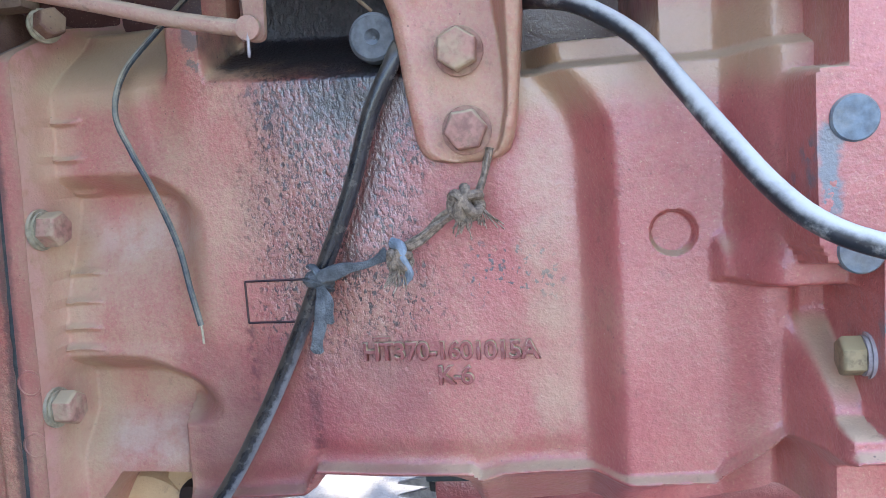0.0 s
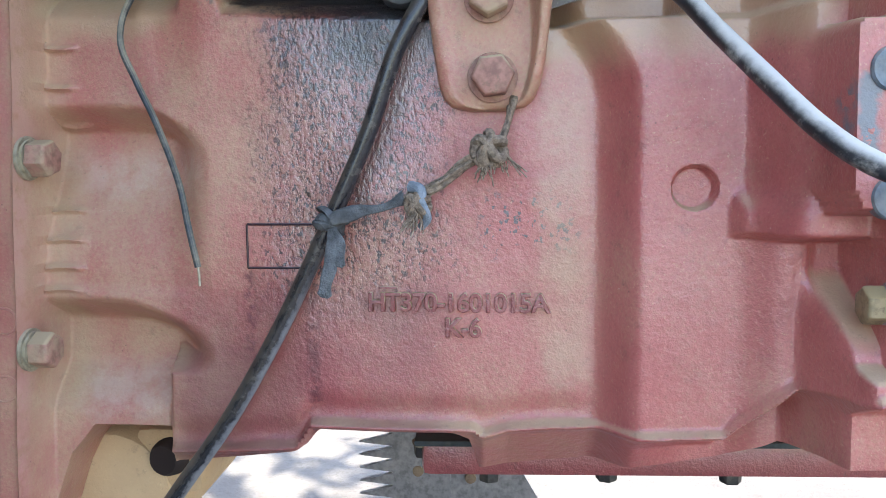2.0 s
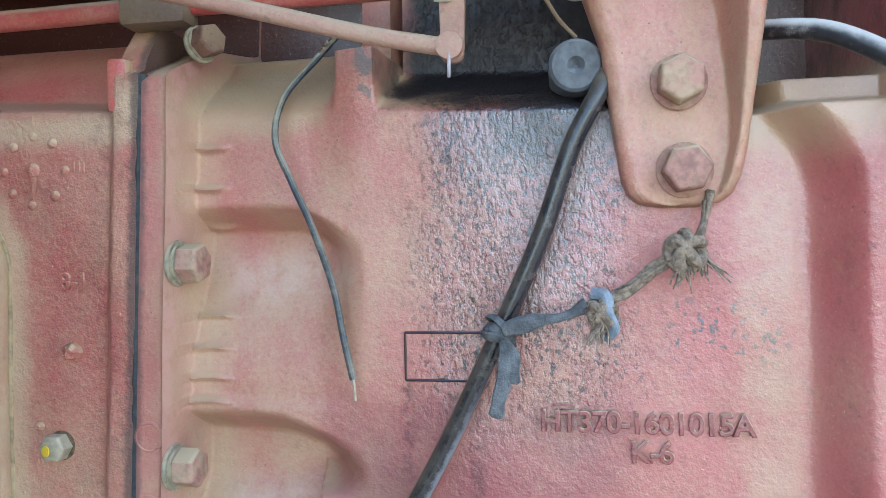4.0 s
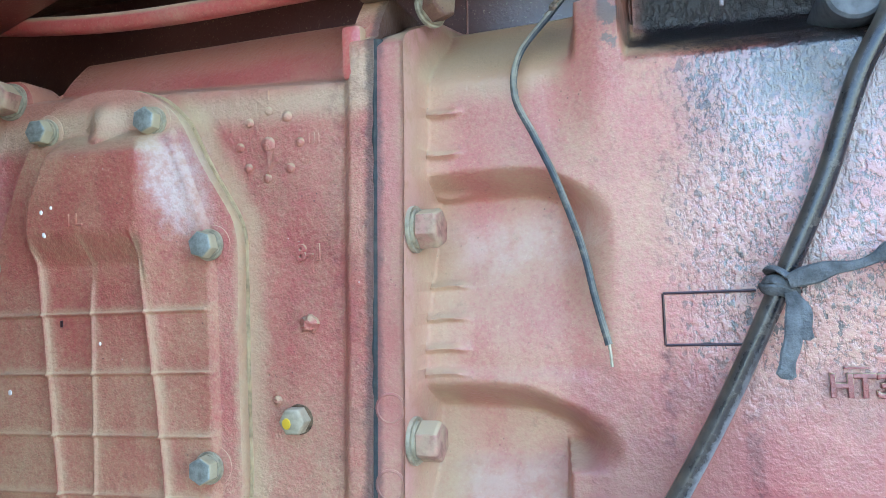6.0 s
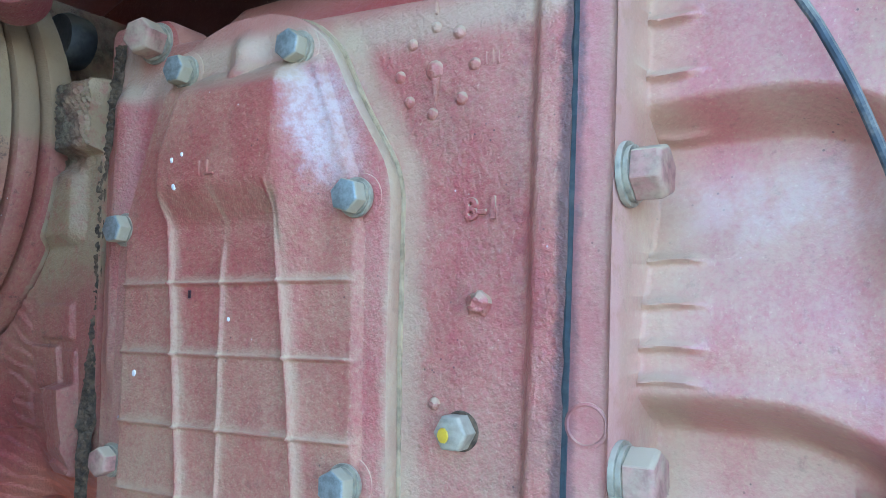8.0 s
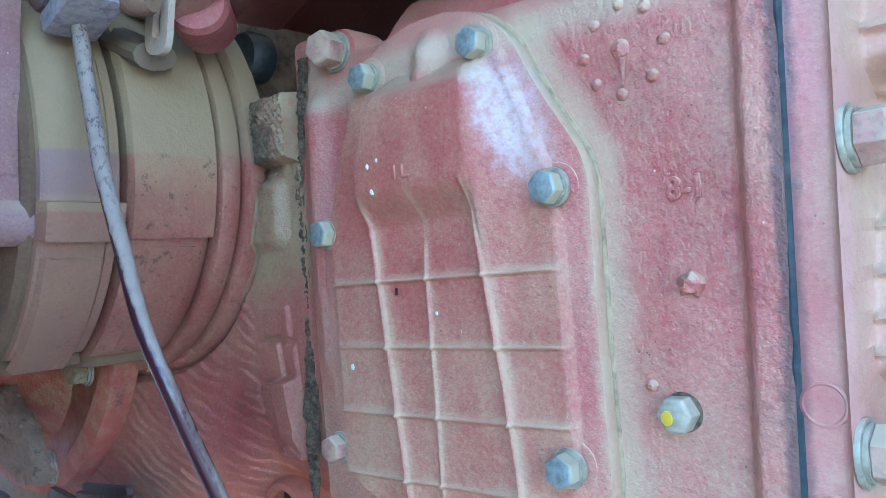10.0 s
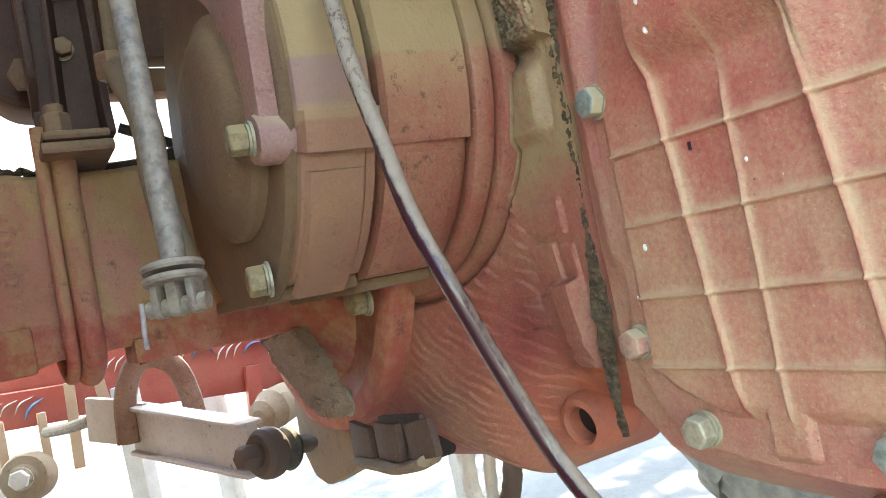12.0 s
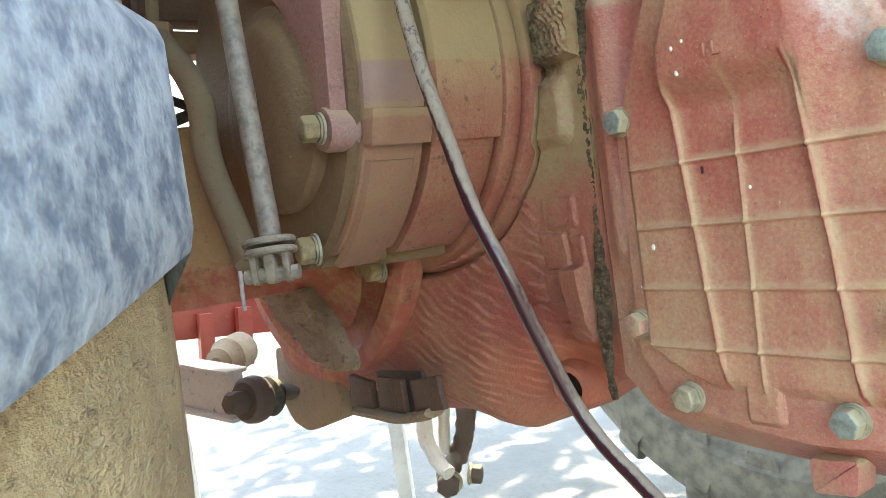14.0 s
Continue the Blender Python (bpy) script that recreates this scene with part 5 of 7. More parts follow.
def build_sleeve():
    t = thing("axle_sleeve", (-1.0, 0.33, 0.71), "square red-brown half-axle sleeve with a worn casting number", "axle sleeve")
    m = T(-0.982, 0, 0.794) @ frame_of((0, -1, 0))
    add(t, "flange", bm_lathe([(0.08, -0.518), (0.190, -0.518), (0.1935, -0.516), (0.1940, -0.512), (0.1940, -0.500), (0.1930, -0.4965), (0.190, -0.495), (0.176, -0.494), (0.172, -0.497), (0.165, -0.500), (0.10, -0.500)], m, 128), M_SLEEVE)
    for x, z, k in ((-0.862, 0.714, 0.2), (-0.937, 0.630, 0.5)):
        hex_bolt(t, (x, 0.499, z), (0, -1, 0), 0.0165, 0.011, M_OCHRE, turn=k)
    # square tube with flared ends
    bm = bmesh.new()
    rows = []
    for y, half, hz, rad in ((0.499, 0.125, 0.140, 0.11), (0.488, 0.112, 0.118, 0.08), (0.465, 0.082, 0.086, 0.03), (0.44, 0.070, 0.076, 0.014), (0.36, 0.066, 0.071, 0.010), (0.345, 0.064, 0.070, 0.010), (0.285, 0.064, 0.070, 0.010), (0.27, 0.066, 0.073, 0.010), (0.225, 0.067, 0.074, 0.010), (0.222, 0.072, 0.080, 0.012), (0.205, 0.072, 0.080, 0.012)):
        o = rounded([(-1.0 - half, 0.783 - hz), (-1.0 + half, 0.783 - hz), (-1.0 + half, 0.783 + hz), (-1.0 - half, 0.783 + hz)], rad, 5)
        rows.append([bm.verts.new((x, y, z)) for x, z in o])
    for p, q in zip(rows, rows[1:]):
        k = len(p)
        for i in range(k):
            bm.faces.new((p[i], p[(i + 1) % k], q[(i + 1) % k], q[i]))
    bm.faces.new(rows[0])
    bm.faces.new(rows[-1][::-1])
    add(t, "tube", bm, M_SLEEVE)
    add(t, "lower_rib", bm_box((0.06, 0.15, 0.020), T(-0.962, 0.41, 0.7085), 0.004), M_SLEEVE)
    add(t, "end_pad", bm_box((0.012, 0.05, 0.035), T(-0.936, 0.244, 0.724), 0.004), M_SLEEVE)
    # cast number as plain bars, running down the face
    for k in range(9):
        add(t, "number_bar", bm_box((0.0022, 0.0075, 0.0045), T(-0.9335, 0.2625, 0.822 - k * 0.0078), 0.0006), M_SLEEVE)
    # crumbled dirt along the top
    bm = bmesh.new()
    rng = random.Random(9)
    for k in range(160):
        s = rng.uniform(0.0015, 0.0042)
        bmesh.ops.create_icosphere(bm, subdivisions=1, radius=s, matrix=T(-0.94 - rng.random() * 0.03, rng.uniform(0.22, 0.30), 0.8555 + rng.random() * 0.003) @ Matrix.Diagonal((1.4, 1, 0.8, 1)))
    add(t, "dirt_crumbs", bm, M_MUD)["kind"] = "stuff"
    return t


def sleeve_dirt(n, col, rough, nrm, fine):
    """Ochre dust washed down the faces in long stains, fresh red where it is knocked, dark grease low down."""
    long = n.noise(26.0, 6.0, 0.72, stretch=(1.0, 1.0, 0.35))
    wash = n.step(n.math("ADD", long, n.math("MULTIPLY", n.math("SUBTRACT", n.noise(9.0, 3.0, 0.6), 0.5), 0.8)), 0.44, 0.62, 0.0, 0.80)
    col = n.mix(wash, col, n.mix(n.noise(45.0, 5.0, 0.7), (0.33, 0.205, 0.090), (0.46, 0.31, 0.150)))
    z = n.xyz()[2]
    low = n.step(n.math("ADD", z, n.math("MULTIPLY", n.math("SUBTRACT", n.noise(22.0, 6.0, 0.72), 0.5), 0.12)), 0.722, 0.742, 1.0, 0.0)
    col = n.mix(n.math("MULTIPLY", low, n.step(n.noise(60.0, 5.0, 0.7), 0.35, 0.60, 0.2, 0.75)), col, (0.34, 0.060, 0.042))
    oil = n.step(n.noise(40.0, 6.0, 0.75, n.vmath("ADD", n.pos, (2.7, 0.4, 6.1))), 0.58, 0.70, 0.0, 0.65)
    col = n.mix(oil, col, (0.085, 0.050, 0.035))
    return col, n.fmix(wash, rough, 0.92), nrm


M_SLEEVE = painted_iron("sleeve_paint", 0.32, (0.40, 0.125, 0.095), (0.46, 0.19, 0.145), sleeve_dirt, grime=0.65, grain=2.0, settle=(0.30, 0.9), dust_color=(0.40, 0.27, 0.135), gloss=0.6)
sleeve = build_sleeve()


# ---- support arm on the clutch housing ----
def arm_sides(z):
    left = np.interp(z, [0.8232, 0.8255, 0.830, 0.838, 0.858, 0.905, 0.952, 0.985, 1.04], [-0.050, -0.0598, -0.0648, -0.0675, -0.0705, -0.0765, -0.0915, -0.123, -0.165])
    right = np.interp(z, [0.8232, 0.8252, 0.829, 0.836, 0.848, 0.915, 0.935, 0.957, 1.02, 1.04], [-0.030, -0.0200, -0.0150, -0.0122, -0.0095, -0.0030, -0.0050, -0.0170, -0.030, -0.03])
    return left, right


def build_support_arm():
    """A cast web with a rounded rear edge and a tall flange along its front edge."""
    t = thing("support_arm", (-0.04, 0.52, 0.825), "red cast support arm held by two painted bolts", "bracket")
    zs = np.concatenate([np.linspace(0.8232, 0.84, 26), np.linspace(0.8415, 1.04, 110)])
    us = np.linspace(0, 1, 90)
    verts = []
    for z in zs:
        a, b = (float(v) for v in arm_sides(z))
        x = a + (b - a) * us
        rise = float(0.008 + 0.020 * S(0.83, 0.93, z) + 0.010 * S(0.93, 1.03, z))
        crest = b - 0.0050 - 0.0035 * float(S(0.86, 0.93, z))
        root = crest - 0.0035 - 0.0075 * float(S(0.85, 0.93, z))
        y = 0.5235 - rise * S(root, crest, x) * float(S(0.8245, 0.842, z)) ** 0.7
        y = y + 0.003 * S(-0.07, -0.02, x) * float(S(0.87, 0.93, z)) * (1 - S(root, crest, x))
        edge = np.minimum(x - a, b - x)
        r = 0.0045
        y = y + (r - np.sqrt(np.clip(r * r - np.clip(r - edge, 0, r) ** 2, 0, None)))
        low = max(0.0, 0.0045 - (z - 0.8232))
        y = y + (0.0045 - math.sqrt(max(0.0045 ** 2 - low ** 2, 0.0)))
        y = y - 0.0016 * np.exp(-(((x - a - 0.007) / 0.004) ** 2))
        y = y + 0.0004 * np.sin(x * 310 + z * 190) * np.sin(z * 270)
        verts += [(float(p), min(float(q), 0.5375), float(z)) for p, q in zip(x, y)]
    n, m = len(us), len(zs)
    ids = np.arange(n * m).reshape(m, n)
    quads = np.stack([ids[:-1, :-1], ids[:-1, 1:], ids[1:, 1:], ids[1:, :-1]], -1).reshape(-1, 4).tolist()
    rim = list(ids[0, :]) + list(ids[1:, -1]) + list(ids[-1, -2::-1]) + list(ids[-2:0:-1, 0])
    k = len(verts)
    verts += [(verts[i][0], 0.5385, verts[i][2]) for i in rim]
    quads += [(int(rim[(i + 1) % len(rim)]), int(rim[i]), k + i, k + (i + 1) % len(rim)) for i in range(len(rim))]
    me = bpy.data.meshes.new("web")
    me.from_pydata(verts, [], quads)
    me.materials.append(M_ARM)
    me.shade_smooth()
    under(new("web", me), t)
    for x, z, k in ((-0.0397, 0.8835, 0.45), (-0.0378, 0.8407, 0.1)):
        hex_bolt(t, (x, 0.5222, z), (0, -1, 0), 0.0205, 0.012, M_BOLT, turn=k, spring=False, washer_mat=M_BOLT)
    return t


build_support_arm()


# ---- hoses, cables, wires ----
def rubber(name, color, dust=0.45, dust_color=(0.34, 0.30, 0.22), rough=0.35, streak=None):
    n = Nodes(name)
    nz = n.xyz(n.geo.outputs["Normal"])[2]
    a = n.noise(70.0, 5.0, 0.7)
    col = n.mix(n.step(n.noise(160.0), 0.4, 0.7), color, tuple(c * 1.7 for c in color))
    d = n.math("MULTIPLY", n.step(n.math("ADD", nz, n.math("SUBTRACT", a, 0.5)), -0.1, 0.75), dust * 1.6, 0.0, True)
    d = n.math("MAXIMUM", d, n.step(a, 0.5, 0.75, 0.0, dust))
    col = n.mix(d, col, dust_color)
    if streak:
        # scuffed to a dull grey along one side, below a height
        nx = n.xyz(n.geo.outputs["Normal"])[0]
        scuff = n.step(n.math("ADD", nx, n.math("MULTIPLY", n.math("SUBTRACT", n.noise(120.0, 6.0, 0.75), 0.5), 1.6)), 0.25, 0.80, 0.0, 0.60)
        scuff = n.math("MULTIPLY", scuff, n.step(n.xyz()[2], streak[0], streak[1], 1.0, 0.12))
        col = n.mix(scuff, col, (0.27, 0.275, 0.29))
        d = n.math("MAXIMUM", d, scuff)
    return n.done(col, n.fmix(d, rough, 0.85), n.bump(a, 0.25, 0.001))


# top dust made stronger and paler to carry the hose's highlight too
M_HOSE = rubber("dusty_highlit_hose", (0.014, 0.016, 0.020), 0.62, (0.50, 0.49, 0.45), 0.35)
M_CABLE = rubber("black_cable", (0.008, 0.009, 0.012), 0.26, (0.26, 0.22, 0.16), 0.22, (0.70, 0.75))
M_WIRE = rubber("thin_wire_sheath", (0.028, 0.038, 0.046), 0.55, (0.36, 0.33, 0.24), 0.6)
M_ROPE = simple("grey_twine", (0.36, 0.275, 0.20), 0.95, 0.65, 320.0, 0.9)
M_RAG = simple("blue_grey_rag", (0.13, 0.14, 0.145), 0.95, 0.65, 110.0, 0.8)
M_RAG_PALE = simple("pale_blue_rag", (0.26, 0.31, 0.36), 0.95, 0.4, 160.0, 0.6)

hose = link("hydraulic_hose", bm_tube([(-0.035, 0.575, 0.913), (-0.012, 0.552, 0.911), (0.004, 0.525, 0.907), (0.025, 0.502, 0.898), (0.051, 0.487, 0.878), (0.066, 0.467, 0.854), (0.079, 0.442, 0.830), (0.093, 0.418, 0.806), (0.107, 0.402, 0.791), (0.129, 0.395, 0.7815), (0.16, 0.393, 0.777), (0.22, 0.40, 0.778), (0.30, 0.42, 0.80), (0.34, 0.45, 0.83)], 0.0049, 10, 18), M_HOSE)
tagged(hose, "dusty black rubber hose looping across the clutch housing", "hose")
cable = link("black_cable", bm_tube([(-0.066, 0.545, 0.905), (-0.0745, 0.532, 0.889), (-0.0785, 0.528, 0.880), (-0.092, 0.5265, 0.854), (-0.107, 0.5265, 0.812), (-0.124, 0.526, 0.774), (-0.143, 0.526, 0.734), (-0.1635, 0.5255, 0.694), (-0.190, 0.524, 0.649), (-0.2205, 0.524, 0.607), (-0.25, 0.525, 0.565), (-0.28, 0.55, 0.52)], 0.0049, 10, 16), M_CABLE)
tagged(cable, "black cable hanging down the oily housing", "cable")
wire = thing("loose_wire", (-0.24, 0.56, 0.9), "thin grey-blue wire with a bare frayed end", "wire")
add(wire, "sheath", bm_tube([(-0.226, 0.60, 0.945), (-0.235, 0.572, 0.920), (-0.2505, 0.553, 0.893), (-0.2515, 0.539, 0.867), (-0.241, 0.534, 0.843), (-0.231, 0.536, 0.819), (-0.2205, 0.5385, 0.786), (-0.2145, 0.5365, 0.758), (-0.2090, 0.534, 0.736)], 0.0019, 10, 10), M_WIRE)
add(wire, "bare_end", bm_tube([(-0.2090, 0.534, 0.737), (-0.2083, 0.5335, 0.731), (-0.2079, 0.533, 0.725)], 0.0008, 5, 8), M_WASH)
add(wire, "twine_wrap", bm_tube([(-0.239, 0.575, 0.920), (-0.232, 0.569, 0.9225), (-0.236, 0.577, 0.925), (-0.2305, 0.572, 0.9275)], 0.0012, 8, 8), M_ROPE)


def build_tie():
    t = thing("rag_tie", (-0.13, 0.515, 0.76), "knotted grey twine and blue rag tied round the cable", "tie")
    rng = random.Random(3)
    # rag wound round the cable
    d = Vector((-0.40, 0, -0.92)).normalized()
    for k in range(3):
        c = Vector((-0.1285, 0.5255, 0.7630)) + d * (k * 0.0042 - 0.004)
        side = Vector((0.92, 0, -0.40)).normalized()
        pts = [c + side * (math.cos(a) * 0.0073) + Vector((0, -1, 0)) * (math.sin(a) * 0.0073) + d * (0.0012 * math.sin(a * 2 + k)) for a in np.linspace(0, 6.28, 14)]
        add(t, "rag_wrap", bm_tube(pts, 0.0031, 3, 10, 0.45, 0.5), M_RAG)
    # hanging tails
    for pts, w in (([(-0.127, 0.516, 0.759), (-0.126, 0.513, 0.748), (-0.1285, 0.512, 0.735), (-0.131, 0.513, 0.721)], 0.0042), ([(-0.1255, 0.5155, 0.759), (-0.1215, 0.513, 0.750), (-0.1225, 0.512, 0.738)], 0.0034)):
        add(t, "rag_tail", bm_tube(pts, lambda u, w=w: w * (0.55 + 0.6 * u) * (1.0 if u < 0.97 else 0.5), 8, 10, 0.35, 0.5), M_RAG)
    add(t, "rag_strip", bm_tube([(-0.127, 0.516, 0.7635), (-0.112, 0.514, 0.7680), (-0.098, 0.5145, 0.7705), (-0.086, 0.516, 0.7755)], lambda u: 0.0034 + 0.0012 * math.sin(u * 7), 10, 10, 0.5, 0.5), M_RAG)
    add(t, "pale_knot", bm_tube([(-0.083, 0.514, 0.782), (-0.0775, 0.509, 0.7805), (-0.0765, 0.508, 0.773), (-0.0735, 0.510, 0.765), (-0.0775, 0.514, 0.7595)], lambda u: 0.0036 - 0.0012 * u, 8, 10, 0.7, 0.5), M_RAG_PALE, "pale blue cloth knot")
    # three-strand twine, twisted round its own line
    base = spline([(-0.086, 0.516, 0.7755), (-0.070, 0.515, 0.7815), (-0.058, 0.514, 0.790), (-0.046, 0.514, 0.7975), (-0.035, 0.515, 0.8045), (-0.030, 0.519, 0.815), (-0.027, 0.523, 0.828)], 8)
    for s in range(7):
        pts = []
        for i, c in enumerate(base):
            a = i * 0.10 + s * math.pi * 2 / 7 + 0.35 * math.sin(i * 0.21 + s * 1.7)
            loose = 0.0030 + 0.0010 * math.sin(i * 0.17 + s * 2.3)
            pts.append(c + Vector((0.35 * math.cos(a), -math.sin(a) * 0.8, 0.9 * math.cos(a))) * loose)
        add(t, "strand", bm_tube(pts, 0.0011 + 0.0004 * (s % 3), 2, 7, 1.0, 0.5), M_ROPE)
    # the two knots
    for c, r in ((Vector((-0.0395, 0.510, 0.8015)), 0.0082), (Vector((-0.0785, 0.511, 0.772)), 0.0060)):
        for s in range(3):
            tilt = Matrix.Rotation(s * 1.1 + 0.4, 3, "Y") @ Matrix.Rotation(0.5 * s, 3, "X")
            pts = [c + tilt @ Vector((math.cos(a) * r, math.sin(a) * r * 0.7, math.sin(2 * a) * r * 0.35)) for a in np.linspace(0, 6.28, 14)]
            add(t, "knot_loop", bm_tube(pts, r * 0.36, 3, 8, 1.0, 0.4), M_ROPE)
    # frayed ends
    for c, d, n in ((Vector((-0.040, 0.509, 0.799)), Vector((-0.30, -0.15, -1)), 26), (Vector((-0.034, 0.510, 0.802)), Vector((0.35, -0.15, -0.9)), 20), (Vector((-0.079, 0.509, 0.770)), Vector((-0.25, -0.2, -1)), 22)):
        bm = bmesh.new()
        for k in range(n):
            e = (d.normalized() + Vector((rng.gauss(0, 0.28), rng.gauss(0, 0.15), rng.gauss(0, 0.15)))) * rng.uniform(0.008, 0.016)
            b2 = bm_tube([c + Vector((rng.gauss(0, 0.0012), 0, rng.gauss(0, 0.001))), c + e * 0.5 + Vector((rng.gauss(0, 0.001), 0, 0)), c + e], 0.0004, 3, 5)
            me = bpy.data.meshes.new("tmp")
            b2.to_mesh(me)
            b2.free()
            bm.from_mesh(me)
            bpy.data.meshes.remove(me)
        add(t, "frayed_end", bm, M_ROPE)["kind"] = "stuff"
    return t


build_tie()


def build_loom():
    t = thing("cut_wiring", (0.125, 0.42, 0.95), "bundle of cut coloured wires hanging from above", "wires")
    rng = random.Random(11)
    cols = ((0.75, 0.75, 0.75), (0.62, 0.36, 0.04), (0.72, 0.55, 0.16), (0.62, 0.22, 0.20), (0.02, 0.42, 0.32), (0.03, 0.06, 0.16), (0.72, 0.74, 0.78), (0.16, 0.19, 0.30), (0.30, 0.03, 0.02), (0.55, 0.32, 0.03), (0.70, 0.70, 0.70))
    xs = (0.1065, 0.1110, 0.1150, 0.1195, 0.1225, 0.1255, 0.1172, 0.1215, 0.1080, 0.1315, 0.1188)
    ends = (0.893, 0.899, 0.897, 0.888, 0.8925, 0.890, 0.8835, 0.8855, 0.8845, 0.902, 0.884)
    for c, x, z in zip(cols, xs, ends):
        mat = simple("wire_sheath", c, 0.5, 0.15, 80.0, 0.05)
        y = 0.424 + rng.uniform(-0.004, 0.002)
        top = Vector((0.118 + (x - 0.118) * 0.7, y + 0.004, 0.96))
        add(t, "wire", bm_tube([top, (x + rng.uniform(-0.001, 0.001), y, z + 0.03), (x + rng.uniform(-0.001, 0.002), y - 0.001, z + 0.012), (x - 0.002, y - 0.001, z)], 0.0016, 6, 8), mat)
    add(t, "tape", bm_tube([(0.118, 0.428, 0.955), (0.118, 0.428, 0.985)], 0.008, 4, 14), M_CABLE)
    return t


build_loom()


# ---- control linkage over the housings ----
def build_linkage():
    t = thing("control_linkage", (-0.15, 0.51, 0.9), "pale rusty control rod pinned to a hanging lever", "linkage")
    rod = add(t, "rod", bm_tube([(-0.425, 0.507, 0.9715), (-0.3602, 0.506, 0.955), (-0.2685, 0.505, 0.9325), (-0.1933, 0.505, 0.912), (-0.150, 0.505, 0.9025)], 0.0046, 8, 14), M_RODP, "dusty pink-grey control rod")
    add(t, "rod_bend", bm_tube([(-0.425, 0.507, 0.9715), (-0.431, 0.509, 0.973), (-0.433, 0.52, 0.9735), (-0.433, 0.55, 0.974)], 0.0046, 6, 14), M_RODP)
    out = rounded([(-0.1545, 0.8965), (-0.1435, 0.8965), (-0.1405, 0.96), (-0.138, 1.03), (-0.156, 1.03), (-0.1558, 0.96)], [0.005, 0.005, 0.002, 0.002, 0.002, 0.002], 5)
    add(t, "lever", bm_prism(out, 0.005, T(0, 0.5155, 0) @ FACING, 0.001), M_RODP, "flat dusty steel lever")
    add(t, "pin_head", bm_lathe([(0.0068, 0.0), (0.0070, 0.001), (0.0066, 0.003), (0.0045, 0.0036), (0.001, 0.0036)], T(-0.149, 0.5025, 0.9025) @ frame_of((0, -1, 0)), 22), M_RODP)
    add(t, "split_pin", bm_tube([(-0.1488, 0.500, 0.903), (-0.1490, 0.4995, 0.895), (-0.1492, 0.4995, 0.887)], 0.0009, 5, 8), M_PALE)
    add(t, "lock_wire", bm_tube([(-0.1545, 0.5095, 0.960), (-0.1540, 0.5085, 0.938), (-0.1485, 0.508, 0.9275), (-0.153, 0.508, 0.9265), (-0.157, 0.509, 0.927)], 0.0006, 6, 7), M_WASH)
    return t


M_RODP = painted_iron("rod_paint", 0.5, (0.34, 0.13, 0.105), (0.38, 0.20, 0.16), grain=0.5, dust_color=(0.40, 0.31, 0.21), grime=0.45, gloss=0.6)
build_linkage()


def build_pipe():
    t = thing("red_pipe", (-0.35, 0.55, 0.945), "red painted steel pipe along the top of the housings", "pipe")
    add(t, "pipe", bm_tube([(-0.72, 0.60, 0.985), (-0.66, 0.578, 0.972), (-0.59, 0.562, 0.958), (-0.52, 0.555, 0.949), (-0.45, 0.551, 0.9455), (-0.34, 0.55, 0.947), (-0.18, 0.55, 0.9485), (-0.07, 0.555, 0.953), (0.0, 0.58, 0.96)], 0.0062, 10, 16), M_PIPE)
    clip = add(t, "clip", bm_box((0.040, 0.020, 0.026), T(-0.3225, 0.5475, 0.9475), 0.004), M_CLIP, "dirt-caked pipe clip")
    sub(clip, "clip_plate", bm_prism(rounded([(-0.336, 0.955), (-0.306, 0.955), (-0.304, 0.990), (-0.345, 1.0)], 0.003), 0.004, T(0, 0.544, 0) @ FACING, 0.001), M_CLIP)
    hex_bolt(t, (-0.327, 0.540, 0.966), (0, -1, 0), 0.011, 0.006, M_CLIP, washer=False)
    return t


M_CLIP = painted_iron("clip_dirt", 0.5, (0.12, 0.07, 0.048), (0.16, 0.10, 0.065), grain=0.8, dust_color=(0.22, 0.16, 0.095), grime=0.6, gloss=0.6)
build_pipe()
side_bolt = thing("flange_bolt", (-0.293, 0.56, 0.925), "dusty hexagon bolt at the top of the flange", "bolt")
hex_bolt(side_bolt, (-0.302, 0.556, 0.926), (0.85, -0.5, 0.1), 0.0165, 0.010, M_CLAMP, turn=0.3)


M_STUD = metal("stud_zinc", (0.50, 0.48, 0.44), 0.55, 0.1, 0.5, (0.48, 0.43, 0.35))


def build_stud():
    t = thing("hanging_stud", (-0.0885, 0.475, 0.96), "pale threaded stud and nut hanging beside the arm", "stud")
    hex_bolt(t, (-0.0885, 0.475, 0.945), (0, 0, -1), 0.0155, 0.012, M_STUD, washer=False, turn=0.5)
    prof = [(0.0012, 0.0)]
    for k in range(9):
        prof += [(0.0046, 0.0005 + k * 0.0021), (0.0052, 0.0013 + k * 0.0021)]
    prof += [(0.0050, 0.022), (0.005, 0.08)]
    add(t, "thread", bm_lathe(prof, T(-0.0885, 0.475, 0.9125), 20), M_STUD)
    add(t, "plate", bm_lathe([(0.006, 0.0), (0.022, 0.002), (0.030, 0.007), (0.030, 0.012), (0.006, 0.012)], T(-0.0885, 0.475, 0.9455), 32), M_CLIP)
    add(t, "hanger", bm_box((0.02, 0.10, 0.01), T(-0.0885, 0.52, 0.99), 0.002), M_DARK)
    return t


build_stud()
thin = link("rusty_wire", bm_tube([(-0.125, 0.52, 0.972), (-0.112, 0.525, 0.947), (-0.098, 0.53, 0.922), (-0.088, 0.533, 0.911)], 0.0011, 8, 7), M_CLIP)
tagged(thin, "thin rusty wire running down to the round plug", "wire")


